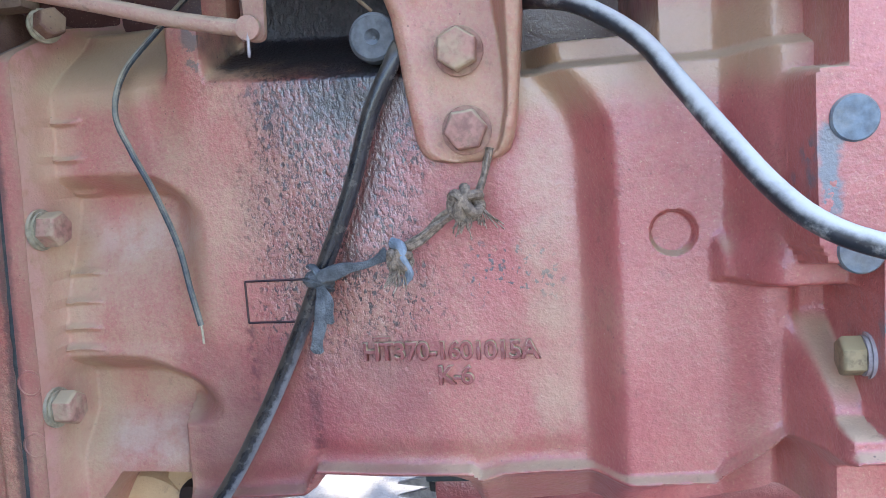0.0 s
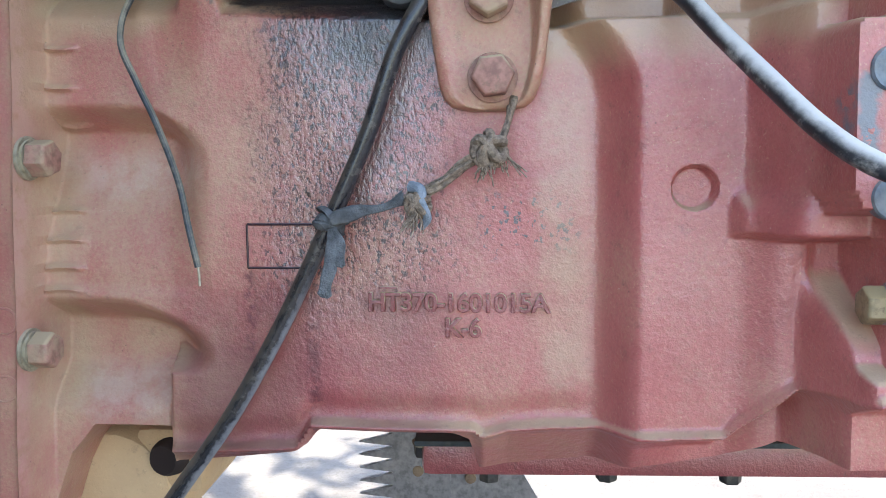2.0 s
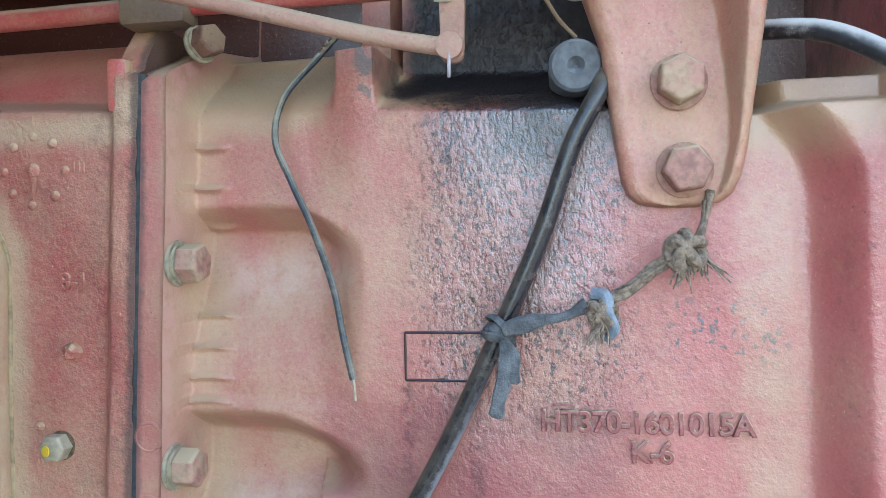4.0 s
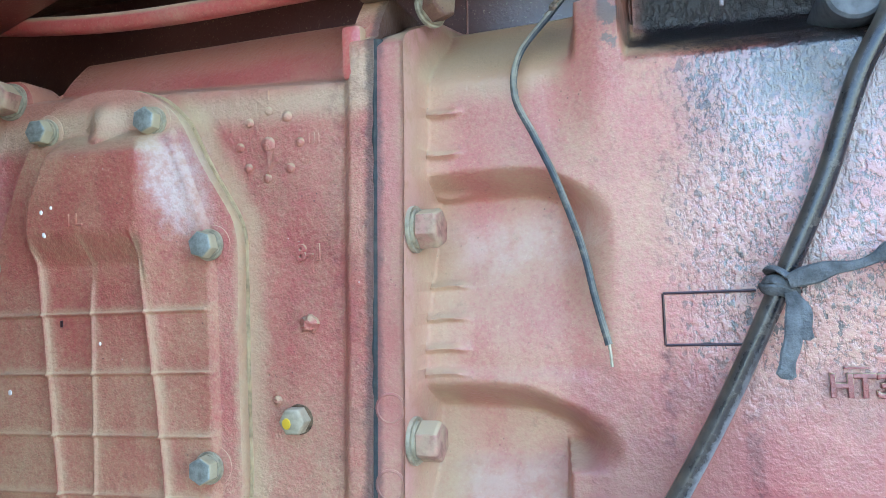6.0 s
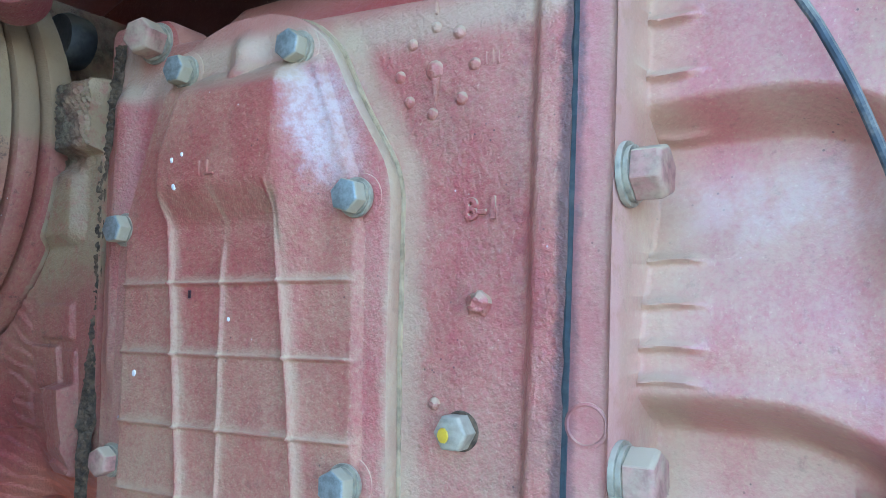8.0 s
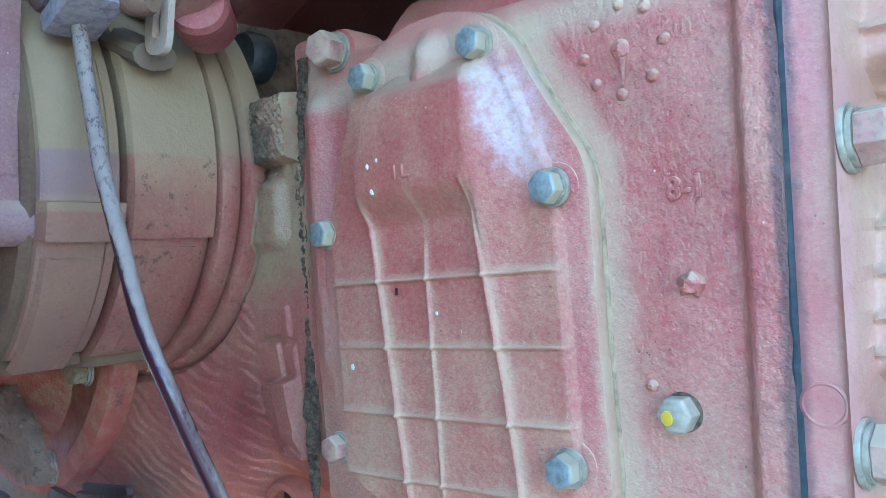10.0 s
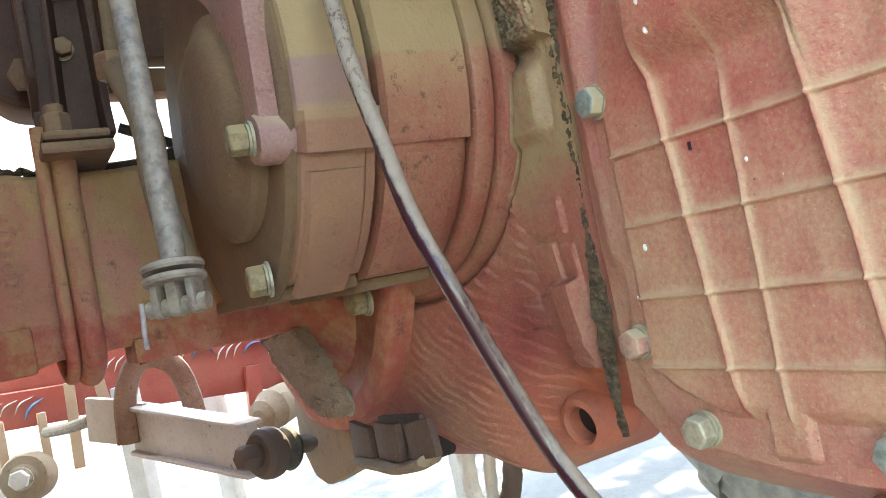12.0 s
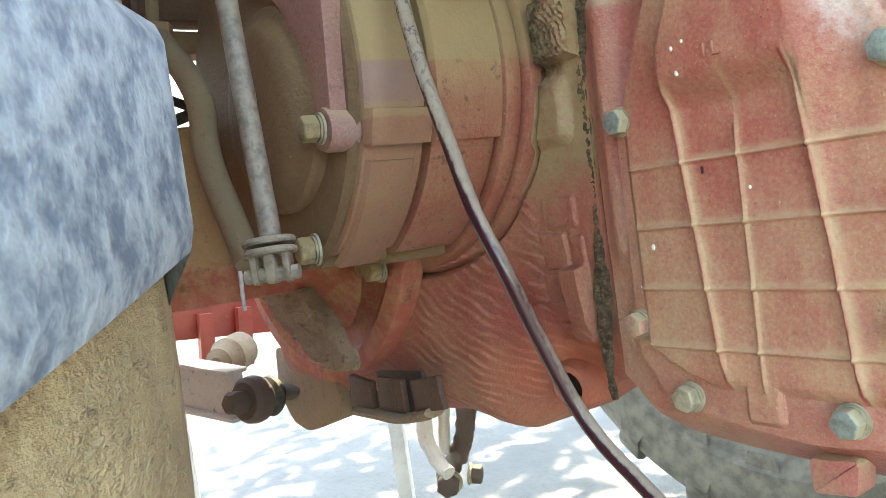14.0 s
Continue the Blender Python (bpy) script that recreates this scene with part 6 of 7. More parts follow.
# ---- cab floor above, with unseen panels added for shade ----
def build_cab():
    t = thing("cab_floor", (-0.1, 0.9, 1.1), "dark red cab floor underside, mostly out of view, added for shade", "cab floor")
    # overhead panel, out of view, added to keep top light off the housings
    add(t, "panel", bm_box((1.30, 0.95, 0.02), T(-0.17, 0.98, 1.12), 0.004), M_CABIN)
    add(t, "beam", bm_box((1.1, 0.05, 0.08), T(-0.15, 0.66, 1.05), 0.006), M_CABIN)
    # dark wall added behind to close the gap to the sky
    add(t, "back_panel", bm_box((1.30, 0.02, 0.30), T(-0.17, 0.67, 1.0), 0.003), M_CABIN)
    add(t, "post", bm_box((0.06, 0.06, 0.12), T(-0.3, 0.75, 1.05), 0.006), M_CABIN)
    # two more unseen panels that shade the upper parts and the bent pipe
    add(t, "shade_edge", bm_box((0.86, 0.20, 0.02), T(-0.39, 0.406, 1.12), 0.004), M_CABIN)
    add(t, "shade_rear", bm_box((0.30, 0.34, 0.02), T(-0.97, 0.46, 1.135), 0.004), M_CABIN)
    # unseen curved guard over the near wheel, added to block sky light
    bm = bmesh.new()
    arc = [(-1.0 + r * math.cos(a), 0.745 + r * math.sin(a)) for r, seq in ((0.80, np.linspace(1.05, 2.3, 22)), (0.812, np.linspace(2.3, 1.05, 22))) for a in seq]
    front = [bm.verts.new((x, -0.24, z)) for x, z in arc]
    back = [bm.verts.new((x, 0.62, z)) for x, z in arc]
    k = len(arc)
    for i in range(k):
        bm.faces.new((front[i], front[(i + 1) % k], back[(i + 1) % k], back[i]))
    add(t, "shade_guard", bm, M_CABIN)
    return t


# paint darkened so that it carries the shade under the cab
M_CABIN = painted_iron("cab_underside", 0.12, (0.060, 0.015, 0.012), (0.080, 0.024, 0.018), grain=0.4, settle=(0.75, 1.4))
build_cab()


# ---- brake side linkage ----
def steel_rod_material():
    n = Nodes("worn_enamel_rod")
    f = n.noise(240.0, 6.0, 0.72, stretch=(1.0, 1.0, 0.45))
    nx, _, nz = n.xyz(n.geo.outputs["Normal"])
    z = n.xyz()[2]
    # pale strip on the facing side: dust, with the rod's highlight painted in
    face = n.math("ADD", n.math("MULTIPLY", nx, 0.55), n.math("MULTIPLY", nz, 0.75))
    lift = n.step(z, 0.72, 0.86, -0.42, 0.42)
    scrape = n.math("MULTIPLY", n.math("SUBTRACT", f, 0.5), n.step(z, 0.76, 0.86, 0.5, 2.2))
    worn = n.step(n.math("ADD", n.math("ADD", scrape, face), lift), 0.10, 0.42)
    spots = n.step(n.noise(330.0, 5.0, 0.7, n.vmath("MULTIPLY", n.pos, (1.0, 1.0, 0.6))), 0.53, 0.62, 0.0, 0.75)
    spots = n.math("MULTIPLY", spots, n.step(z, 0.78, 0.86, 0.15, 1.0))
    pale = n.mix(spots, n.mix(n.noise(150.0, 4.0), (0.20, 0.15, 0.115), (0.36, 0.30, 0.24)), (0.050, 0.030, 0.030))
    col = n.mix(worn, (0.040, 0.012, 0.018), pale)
    return n.done(col, n.fmix(worn, 0.13, 0.75), n.bump(f, 0.25, 0.001))


M_ENAMEL = steel_rod_material()


def build_brake_rod():
    t = thing("brake_rod", (-0.62, 0.42, 0.79), "curved dark enamel rod worn pale near its clamp", "rod")
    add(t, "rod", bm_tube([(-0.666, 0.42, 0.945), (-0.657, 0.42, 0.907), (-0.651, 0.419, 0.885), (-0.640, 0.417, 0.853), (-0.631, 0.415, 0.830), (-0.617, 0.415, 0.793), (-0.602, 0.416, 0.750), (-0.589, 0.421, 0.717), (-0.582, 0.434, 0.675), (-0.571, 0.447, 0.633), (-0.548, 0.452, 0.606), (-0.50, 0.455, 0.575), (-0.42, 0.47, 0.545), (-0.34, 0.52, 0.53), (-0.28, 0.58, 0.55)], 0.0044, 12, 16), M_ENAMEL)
    cl = add(t, "clamp", bm_box((0.042, 0.030, 0.0125), T(-0.652, 0.42, 0.9215) @ Matrix.Rotation(-0.25, 4, "Y"), 0.003), M_PALE, "pale split clamp with a bolt")
    sub(cl, "clamp_half", bm_box((0.042, 0.030, 0.0125), T(-0.652, 0.42, 0.9370) @ Matrix.Rotation(-0.25, 4, "Y"), 0.003), M_PALE)
    sub(cl, "clamp_arm", bm_box((0.09, 0.028, 0.03), T(-0.71, 0.425, 0.945), 0.006), M_LEVER)
    hex_bolt(t, (-0.644, 0.42, 0.943), (-0.2, 0, 1), 0.014, 0.008, M_PALE, turn=0.2)
    add(t, "spacer", bm_lathe([(0.001, 0), (0.0085, 0), (0.0095, 0.003), (0.0095, 0.014), (0.008, 0.017), (0.001, 0.017)], T(-0.636, 0.437, 0.926) @ frame_of((0.9, 0.4, -0.1)), 24), M_CLAMP)
    return t


build_brake_rod()


def build_slot_bracket():
    t = thing("slotted_bracket", (-0.64, 0.46, 0.93), "bent pale steel bracket with a long slot", "bracket")
    # strip with a slot, bent over at its top
    m = T(-0.6365, 0.457, 0.925) @ Matrix.Rotation(radians(14), 4, "Y")
    outer = rounded([(-0.0125, -0.026), (0.0125, -0.026), (0.0125, 0.034), (-0.0125, 0.034)], [0.011, 0.011, 0.002, 0.002], 6)
    inner = rounded([(-0.0042, -0.017), (0.0042, -0.017), (0.0042, 0.014), (-0.0042, 0.014)], [0.004, 0.004, 0.004, 0.004], 6)
    bm = bmesh.new()
    loops = [[bm.verts.new((x, y, z)) for x, z in loop] for loop, y in ((outer, -0.002), (outer, 0.002), (inner, 0.002), (inner, -0.002))]
    for a, b in zip(loops, loops[1:] + loops[:1]):
        k = len(a)
        for q in range(k):
            bm.faces.new((a[q], a[(q + 1) % k], b[(q + 1) % k], b[q]))
    bmesh.ops.transform(bm, matrix=m, verts=bm.verts)
    add(t, "slotted_strip", bm, M_STRIP)
    add(t, "bend", bm_box((0.045, 0.004, 0.010), T(-0.608, 0.458, 0.9515) @ Matrix.Rotation(radians(8), 4, "Y"), 0.002), M_STRIP)
    return t


M_STRIP = painted_iron("strip_paint", 0.6, (0.36, 0.25, 0.19), (0.42, 0.32, 0.24), grain=0.3, dust_color=(0.46, 0.37, 0.26), gloss=0.66)
build_slot_bracket()


def bar(name, a, b, w, h, mat, parent, label="", bevel=0.003, roll=0.0):
    """A straight bar of section w by h from a to b."""
    a, b = Vector(a), Vector(b)
    m = T(*((a + b) / 2)) @ frame_of(b - a) @ Matrix.Rotation(roll, 4, "Z")
    return add(parent, name, bm_box((w, h, (b - a).length), m, bevel), mat, label)


def build_upper_arms():
    t = thing("pedal_shaft", (-0.63, 0.48, 0.92), "dusty red pedal shaft and channel under the cab", "pedal linkage")
    bar("shaft", (-0.652, 0.474, 0.930), (-0.500, 0.480, 0.996), 0.018, 0.020, M_STRIPR, t)
    add(t, "shaft_end", bm_lathe([(0.001, -0.02), (0.016, -0.02), (0.0185, -0.016), (0.0185, 0.016), (0.016, 0.02), (0.001, 0.02)], T(-0.6495, 0.4920, 0.9317) @ frame_of((0.75, -0.65, 0.05)), 32), M_BOSS)
    for x, y, z, r in ((-0.6920, 0.4760, 0.9542, 0.0185), (-0.6797, 0.4800, 0.9681, 0.0155)):
        add(t, "disc", bm_lathe([(0.001, -0.005), (r - 0.002, -0.005), (r, -0.002), (r, 0.002), (r - 0.002, 0.005), (r * 0.6, 0.006), (0.001, 0.006)], T(x, y, z) @ frame_of((0.92, 0.20, 0.30)), 32), M_CLAMP)
    bar("channel", (-0.672, 0.545, 0.953), (-0.47, 0.530, 1.010), 0.036, 0.030, M_CHAN, t, "smooth red-brown channel")
    tab = add(t, "tab", bm_prism(rounded([(-0.528, 0.945), (-0.506, 0.945), (-0.5065, 0.914), (-0.526, 0.916)], [0.001, 0.001, 0.004, 0.004]), 0.003, T(0, 0.452, 0) @ FACING, 0.0008), M_STRIP)
    add(t, "dark_nut", bm_lathe([(0.001, 0), (0.017, 0), (0.018, 0.003), (0.018, 0.014), (0.016, 0.018), (0.001, 0.018)], T(-0.6915, 0.565, 0.9254) @ frame_of((0, -1, 0)), 20), M_BLACK)
    add(t, "brake_band", bm_tube([(-0.66, 0.465, 0.905), (-0.70, 0.462, 0.925), (-0.75, 0.46, 0.955), (-0.82, 0.46, 0.985)], 0.009, 8, 12, 1.6), M_TUBE)
    # dark filler added to hide a bright gap, no part of the linkage
    add(t, "sky_gap_panel", bm_box((0.02, 0.34, 0.20), T(-0.88, 0.62, 1.06), 0.004), M_CABIN)
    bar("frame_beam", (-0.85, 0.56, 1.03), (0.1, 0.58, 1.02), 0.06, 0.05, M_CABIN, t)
    return t


M_STRIPR = painted_iron("shaft_paint", 0.45, (0.34, 0.13, 0.10), (0.38, 0.20, 0.16), grain=0.6)
M_BOSS = painted_iron("boss_paint", 0.34, (0.32, 0.07, 0.065), (0.37, 0.12, 0.11), grain=0.8, settle=(0.75, 1.4), gloss=0.6)
M_CHAN = painted_iron("channel_paint", 0.10, (0.13, 0.030, 0.024), (0.17, 0.052, 0.036), grain=0.2, settle=(0.7, 1.4))
build_upper_arms()


def build_lift_rod():
    t = thing("lift_rod", (-0.66, 0.32, 0.74), "grey rusty lift rod ending in a pinned fork", "lift rod")
    add(t, "rod", bm_tube([(-0.705, 0.327, 1.05), (-0.688, 0.325, 0.95), (-0.674, 0.3235, 0.852), (-0.6605, 0.322, 0.765), (-0.6585, 0.3215, 0.748)], 0.0060, 12, 16, 1.0, 0.08), M_RODG)
    m = T(-0.6585, 0.3205, 0.7475) @ frame_of((-0.12, 0.03, 1))
    for h in (0.0, -0.0055):
        add(t, "washer", bm_lathe([(0.005, h - 0.0018), (0.0136, h - 0.0018), (0.0144, h - 0.0005), (0.0140, h + 0.0012), (0.0125, h + 0.0018), (0.005, h + 0.0018)], m, 36), M_RODG)
    for k, dx in enumerate((-0.0088, 0.0, 0.0088)):
        w = 0.0036 if k != 1 else 0.0058
        ear = bm_prism(rounded([(-0.0055, 0.004), (0.0055, 0.004), (0.0055, -0.014), (-0.0055, -0.014)], [0.001, 0.001, 0.005, 0.005], 5), w, T(0, 0, 0), 0.0008)
        bmesh.ops.transform(ear, matrix=T(-0.6585, 0.3205, 0.7390) @ Matrix.Rotation(radians(50), 4, "Z") @ T(dx - w / 2, 0, 0) @ Matrix(((0, 0, 1, 0), (1, 0, 0, 0), (0, 1, 0, 0), (0, 0, 0, 1))), verts=ear.verts)
        add(t, "fork_ear", ear, M_RODG)
    ax = Vector((math.cos(radians(50)), math.sin(radians(50)), 0))
    c = Vector((-0.6585, 0.3205, 0.730))
    add(t, "pin", bm_tube([c - ax * 0.0150, c, c + ax * 0.0145], 0.0040, 4, 14), M_RODG)
    e = c - ax * 0.0135 + Vector((0, -0.0045, 0))
    add(t, "split_pin", bm_tube([e + Vector((0, 0, 0.004)), e, e + Vector((0.0015, -0.001, -0.010)), e + Vector((0.002, -0.001, -0.017))], 0.0012, 6, 8), M_PALE)
    return t


M_RODG = metal("rod_grey", (0.27, 0.235, 0.205), 0.6, 0.2, 0.6, (0.40, 0.335, 0.245), (0.15, 0.085, 0.065))
build_lift_rod()


def build_ubolt():
    t = thing("axle_clamp", (-0.925, 0.31, 0.71), "rusty U-bolt clamp and bracket on the axle sleeve", "clamp")
    for y, r in ((0.3065, 0.0092), (0.2925, 0.0050)):
        add(t, "u_bolt", bm_tube([(-0.926, y + 0.002, 0.885), (-0.926, y + 0.001, 0.80), (-0.926, y, 0.735), (-0.932, y, 0.712), (-0.96, y, 0.700), (-1.0, y, 0.697), (-1.06, y, 0.71), (-1.075, y, 0.75), (-1.075, y, 0.88)], r, 8, 16), M_SLEEVE)
    add(t, "clamp_plate", bm_box((0.19, 0.050, 0.009), T(-0.99, 0.318, 0.8625), 0.003), M_CLAMP)
    add(t, "clamp_plate", bm_box((0.19, 0.046, 0.007), T(-0.99, 0.318, 0.8715), 0.003), M_CLAMP)
    hex_bolt(t, (-0.926, 0.3085, 0.8755), (0, 0, 1), 0.019, 0.015, M_CLAMP, turn=0.2)
    add(t, "stud_end", bm_lathe([(0.001, 0), (0.0075, 0), (0.0075, 0.006), (0.006, 0.0075), (0.001, 0.0075)], T(-0.926, 0.3085, 0.894), 20), M_CLAMP)
    # channel bracket rising from the clamp
    bar("bracket_back", (-0.965, 0.318, 0.86), (-0.962, 0.328, 1.10), 0.006, 0.052, M_CLAMPD, t, roll=math.pi / 2)
    add(t, "bracket_web", bm_box((0.006, 0.050, 0.24), T(-0.962, 0.322, 0.99), 0.002), M_CLAMPD)
    add(t, "bracket_flange", bm_prism(rounded([(-0.965, 0.876), (-0.918, 0.876), (-0.925, 0.90), (-0.922, 1.10), (-0.965, 1.10)], 0.004), 0.006, T(0, 0.349, 0) @ FACING, 0.001), M_CLAMPD)
    add(t, "bracket_flange", bm_prism(rounded([(-0.965, 0.90), (-0.938, 0.93), (-0.935, 1.10), (-0.965, 1.10)], 0.004), 0.006, T(0, 0.302, 0) @ FACING, 0.001), M_CLAMPD)
    hex_bolt(t, (-0.957, 0.325, 0.955), (1, 0, 0), 0.014, 0.008, M_CLAMP, turn=0.3)
    hex_bolt(t, (-0.957, 0.328, 1.005), (1, 0, 0), 0.016, 0.010, M_WASH, turn=0.1)
    return t


build_ubolt()


def build_rear_body():
    """Hitch castings and pipework seen behind and above the axle."""
    t = thing("hitch_casting", (-1.15, 0.45, 0.9), "dark rusty hitch lift casting above the axle", "hitch casting")
    out = rounded([(0.255, 1.12), (0.262, 0.965), (0.285, 0.935), (0.335, 0.925), (0.36, 0.945), (0.37, 1.12)], 0.012)
    bm = bm_prism(out, 0.06, None, 0.006)
    bmesh.ops.transform(bm, matrix=T(-1.10, 0, 0) @ Matrix(((0, 0, 1, 0), (1, 0, 0, 0), (0, 1, 0, 0), (0, 0, 0, 1))), verts=bm.verts)
    add(t, "casting", bm, M_CLAMPD)
    add(t, "nut", bm_lathe([(0.001, 0), (0.014, 0), (0.014, 0.02), (0.001, 0.02)], T(-1.02, 0.30, 0.955) @ frame_of((1, 0, -0.2)), 6), M_CLAMP)
    add(t, "shank", bm_tube([(-1.01, 0.315, 0.962), (-1.01, 0.318, 0.935), (-1.012, 0.322, 0.915)], 0.010, 5, 12), M_CLAMP)
    add(t, "hook", bm_tube([(-1.02, 0.325, 0.96), (-1.015, 0.337, 0.945), (-1.015, 0.340, 0.925), (-1.02, 0.332, 0.91)], 0.008, 6, 12), M_CLAMP)
    bar("cross_bar", (-1.05, 0.36, 1.004), (-1.05, 0.56, 1.004), 0.035, 0.062, M_CLAMPD, t)
    bar("cross_bar", (-1.07, 0.36, 0.958), (-1.07, 0.58, 0.958), 0.032, 0.024, M_CLAMP, t)
    add(t, "bent_tube", bm_tube([(-0.897, 0.352, 0.92), (-0.871, 0.352, 0.9), (-0.84, 0.352, 0.876), (-0.82, 0.352, 0.85), (-0.822, 0.352, 0.824), (-0.814, 0.352, 0.799), (-0.794, 0.352, 0.77), (-0.77, 0.352, 0.735)], 0.0100, 10, 16), M_TUBE, "bent dusty grey pipe")
    add(t, "tube_upper", bm_tube([(-0.869, 0.354, 1.019), (-0.895, 0.354, 0.975), (-0.909, 0.354, 0.934)], 0.0052, 6, 12), M_TUBE)
    add(t, "tube_nut", bm_lathe([(0.001, -0.010), (0.0125, -0.010), (0.0135, -0.008), (0.0135, 0.008), (0.0125, 0.010), (0.001, 0.010)], T(-0.897, 0.352, 0.92) @ frame_of((0.1, 0, 1)), 6), M_CLAMP)
    add(t, "black_link", bm_tube([(-1.02, 0.34, 0.868), (-1.02, 0.39, 0.872), (-1.02, 0.44, 0.890)], 0.006, 6, 10), M_BLACK)
    add(t, "black_link", bm_tube([(-1.04, 0.37, 0.91), (-1.04, 0.43, 0.885)], 0.005, 6, 10), M_BLACK)
    return t


build_rear_body()


def build_foot():
    t = thing("link_bracket", (-0.95, 0.46, 0.57), "dusty cast bracket that carries the lower link", "bracket")
    bm = bm_prism(rounded([(-1.0199, 0.6934), (-0.9217, 0.7012), (-0.8833, 0.6734), (-0.8526, 0.6377), (-0.8709, 0.6278), (-0.9165, 0.6331), (-0.9523, 0.6518), (-0.9905, 0.6711)], 0.004), 0.014, T(0, 0.470, 0) @ FACING, 0.003)
    bmesh.ops.triangulate(bm, faces=bm.faces)
    for size in (0.02, 0.01, 0.005):
        bmesh.ops.subdivide_edges(bm, edges=[e for e in bm.edges if e.calc_length() > size], cuts=1)
        bmesh.ops.triangulate(bm, faces=bm.faces)
    for v in bm.verts:
        v.co += Vector((noise.noise(v.co * 90), noise.noise(v.co * 190 + Vector((3, 0, 0))), noise.noise(v.co * 90 + Vector((0, 5, 0))))) * 0.0032
    add(t, "gusset", bm, M_ROUGH, "rough cast gusset")
    add(t, "lug_plate", bm_prism(rounded([(-1.1579, 0.6197), (-1.0995, 0.6232), (-1.0066, 0.5939), (-1.0030, 0.5542), (-1.0938, 0.5260), (-1.1315, 0.5313), (-1.1645, 0.5638)], 0.010), 0.020, T(0, 0.540, 0) @ FACING, 0.003), M_FOOT)
    # black plate put in for the shade seen between the ribs
    add(t, "shade_plate", bm_prism(rounded([(-1.0553, 0.6279), (-0.9813, 0.5961), (-0.8456, 0.6113), (-0.8425, 0.5802), (-0.9063, 0.5657), (-0.9913, 0.5542), (-1.0550, 0.5723)], 0.008), 0.012, T(0, 0.545, 0) @ FACING, 0.002), M_DARK)
    for a, b in (((-0.8834, 0.485, 0.6160), (-0.8862, 0.485, 0.5854)), ((-0.8337, 0.485, 0.6206), (-0.8332, 0.485, 0.5922)), ((-0.7804, 0.485, 0.6256), (-0.7756, 0.485, 0.5995))):
        bar("rib", a, b, 0.0060, 0.040, M_CLAMPD, t, bevel=0.0015)
    # dark sheet added where only shade lies between the ribs
    add(t, "web", bm_prism(rounded([(-0.8860, 0.6180), (-0.8100, 0.6240), (-0.8060, 0.5930), (-0.8247, 0.5885), (-0.8862, 0.5860)], 0.003), 0.005, T(0, 0.506, 0) @ FACING, 0.001), M_LINKD, "dark plate standing for the shade between the ribs")
    add(t, "lower_strip", bm_tube([(-0.8951, 0.485, 0.5852), (-0.8596, 0.485, 0.5862), (-0.8247, 0.485, 0.5873), (-0.7915, 0.485, 0.5934), (-0.7732, 0.485, 0.5990)], 0.0045, 6, 10, 2.2), M_FOOT)
    hex_bolt(t, (-0.8713, 0.474, 0.6360), (0, -1, 0), 0.015, 0.010, M_OCHRE, turn=0.3)
    add(t, "lock_tab", bm_box((0.003, 0.006, 0.018), T(-0.8843, 0.464, 0.6390), 0.001), M_PALE)
    return t


M_ROUGH = painted_iron("rough_cast", 0.60, (0.18, 0.105, 0.085), (0.25, 0.165, 0.13), grain=5.0, dust_color=(0.30, 0.215, 0.145), grime=0.8, gloss=0.7)
M_FOOT = painted_iron("foot_dust", 0.6, (0.19, 0.085, 0.06), (0.24, 0.13, 0.09), grain=1.6, dust_color=(0.25, 0.19, 0.12), grime=0.8, gloss=0.66)
# kept this dark to carry the shade over the link's ball end
M_LINKD = painted_iron("link_dark", 0.25, (0.06, 0.035, 0.03), (0.09, 0.06, 0.045), grain=0.8, dust_color=(0.085, 0.062, 0.055), gloss=0.6)
build_foot()


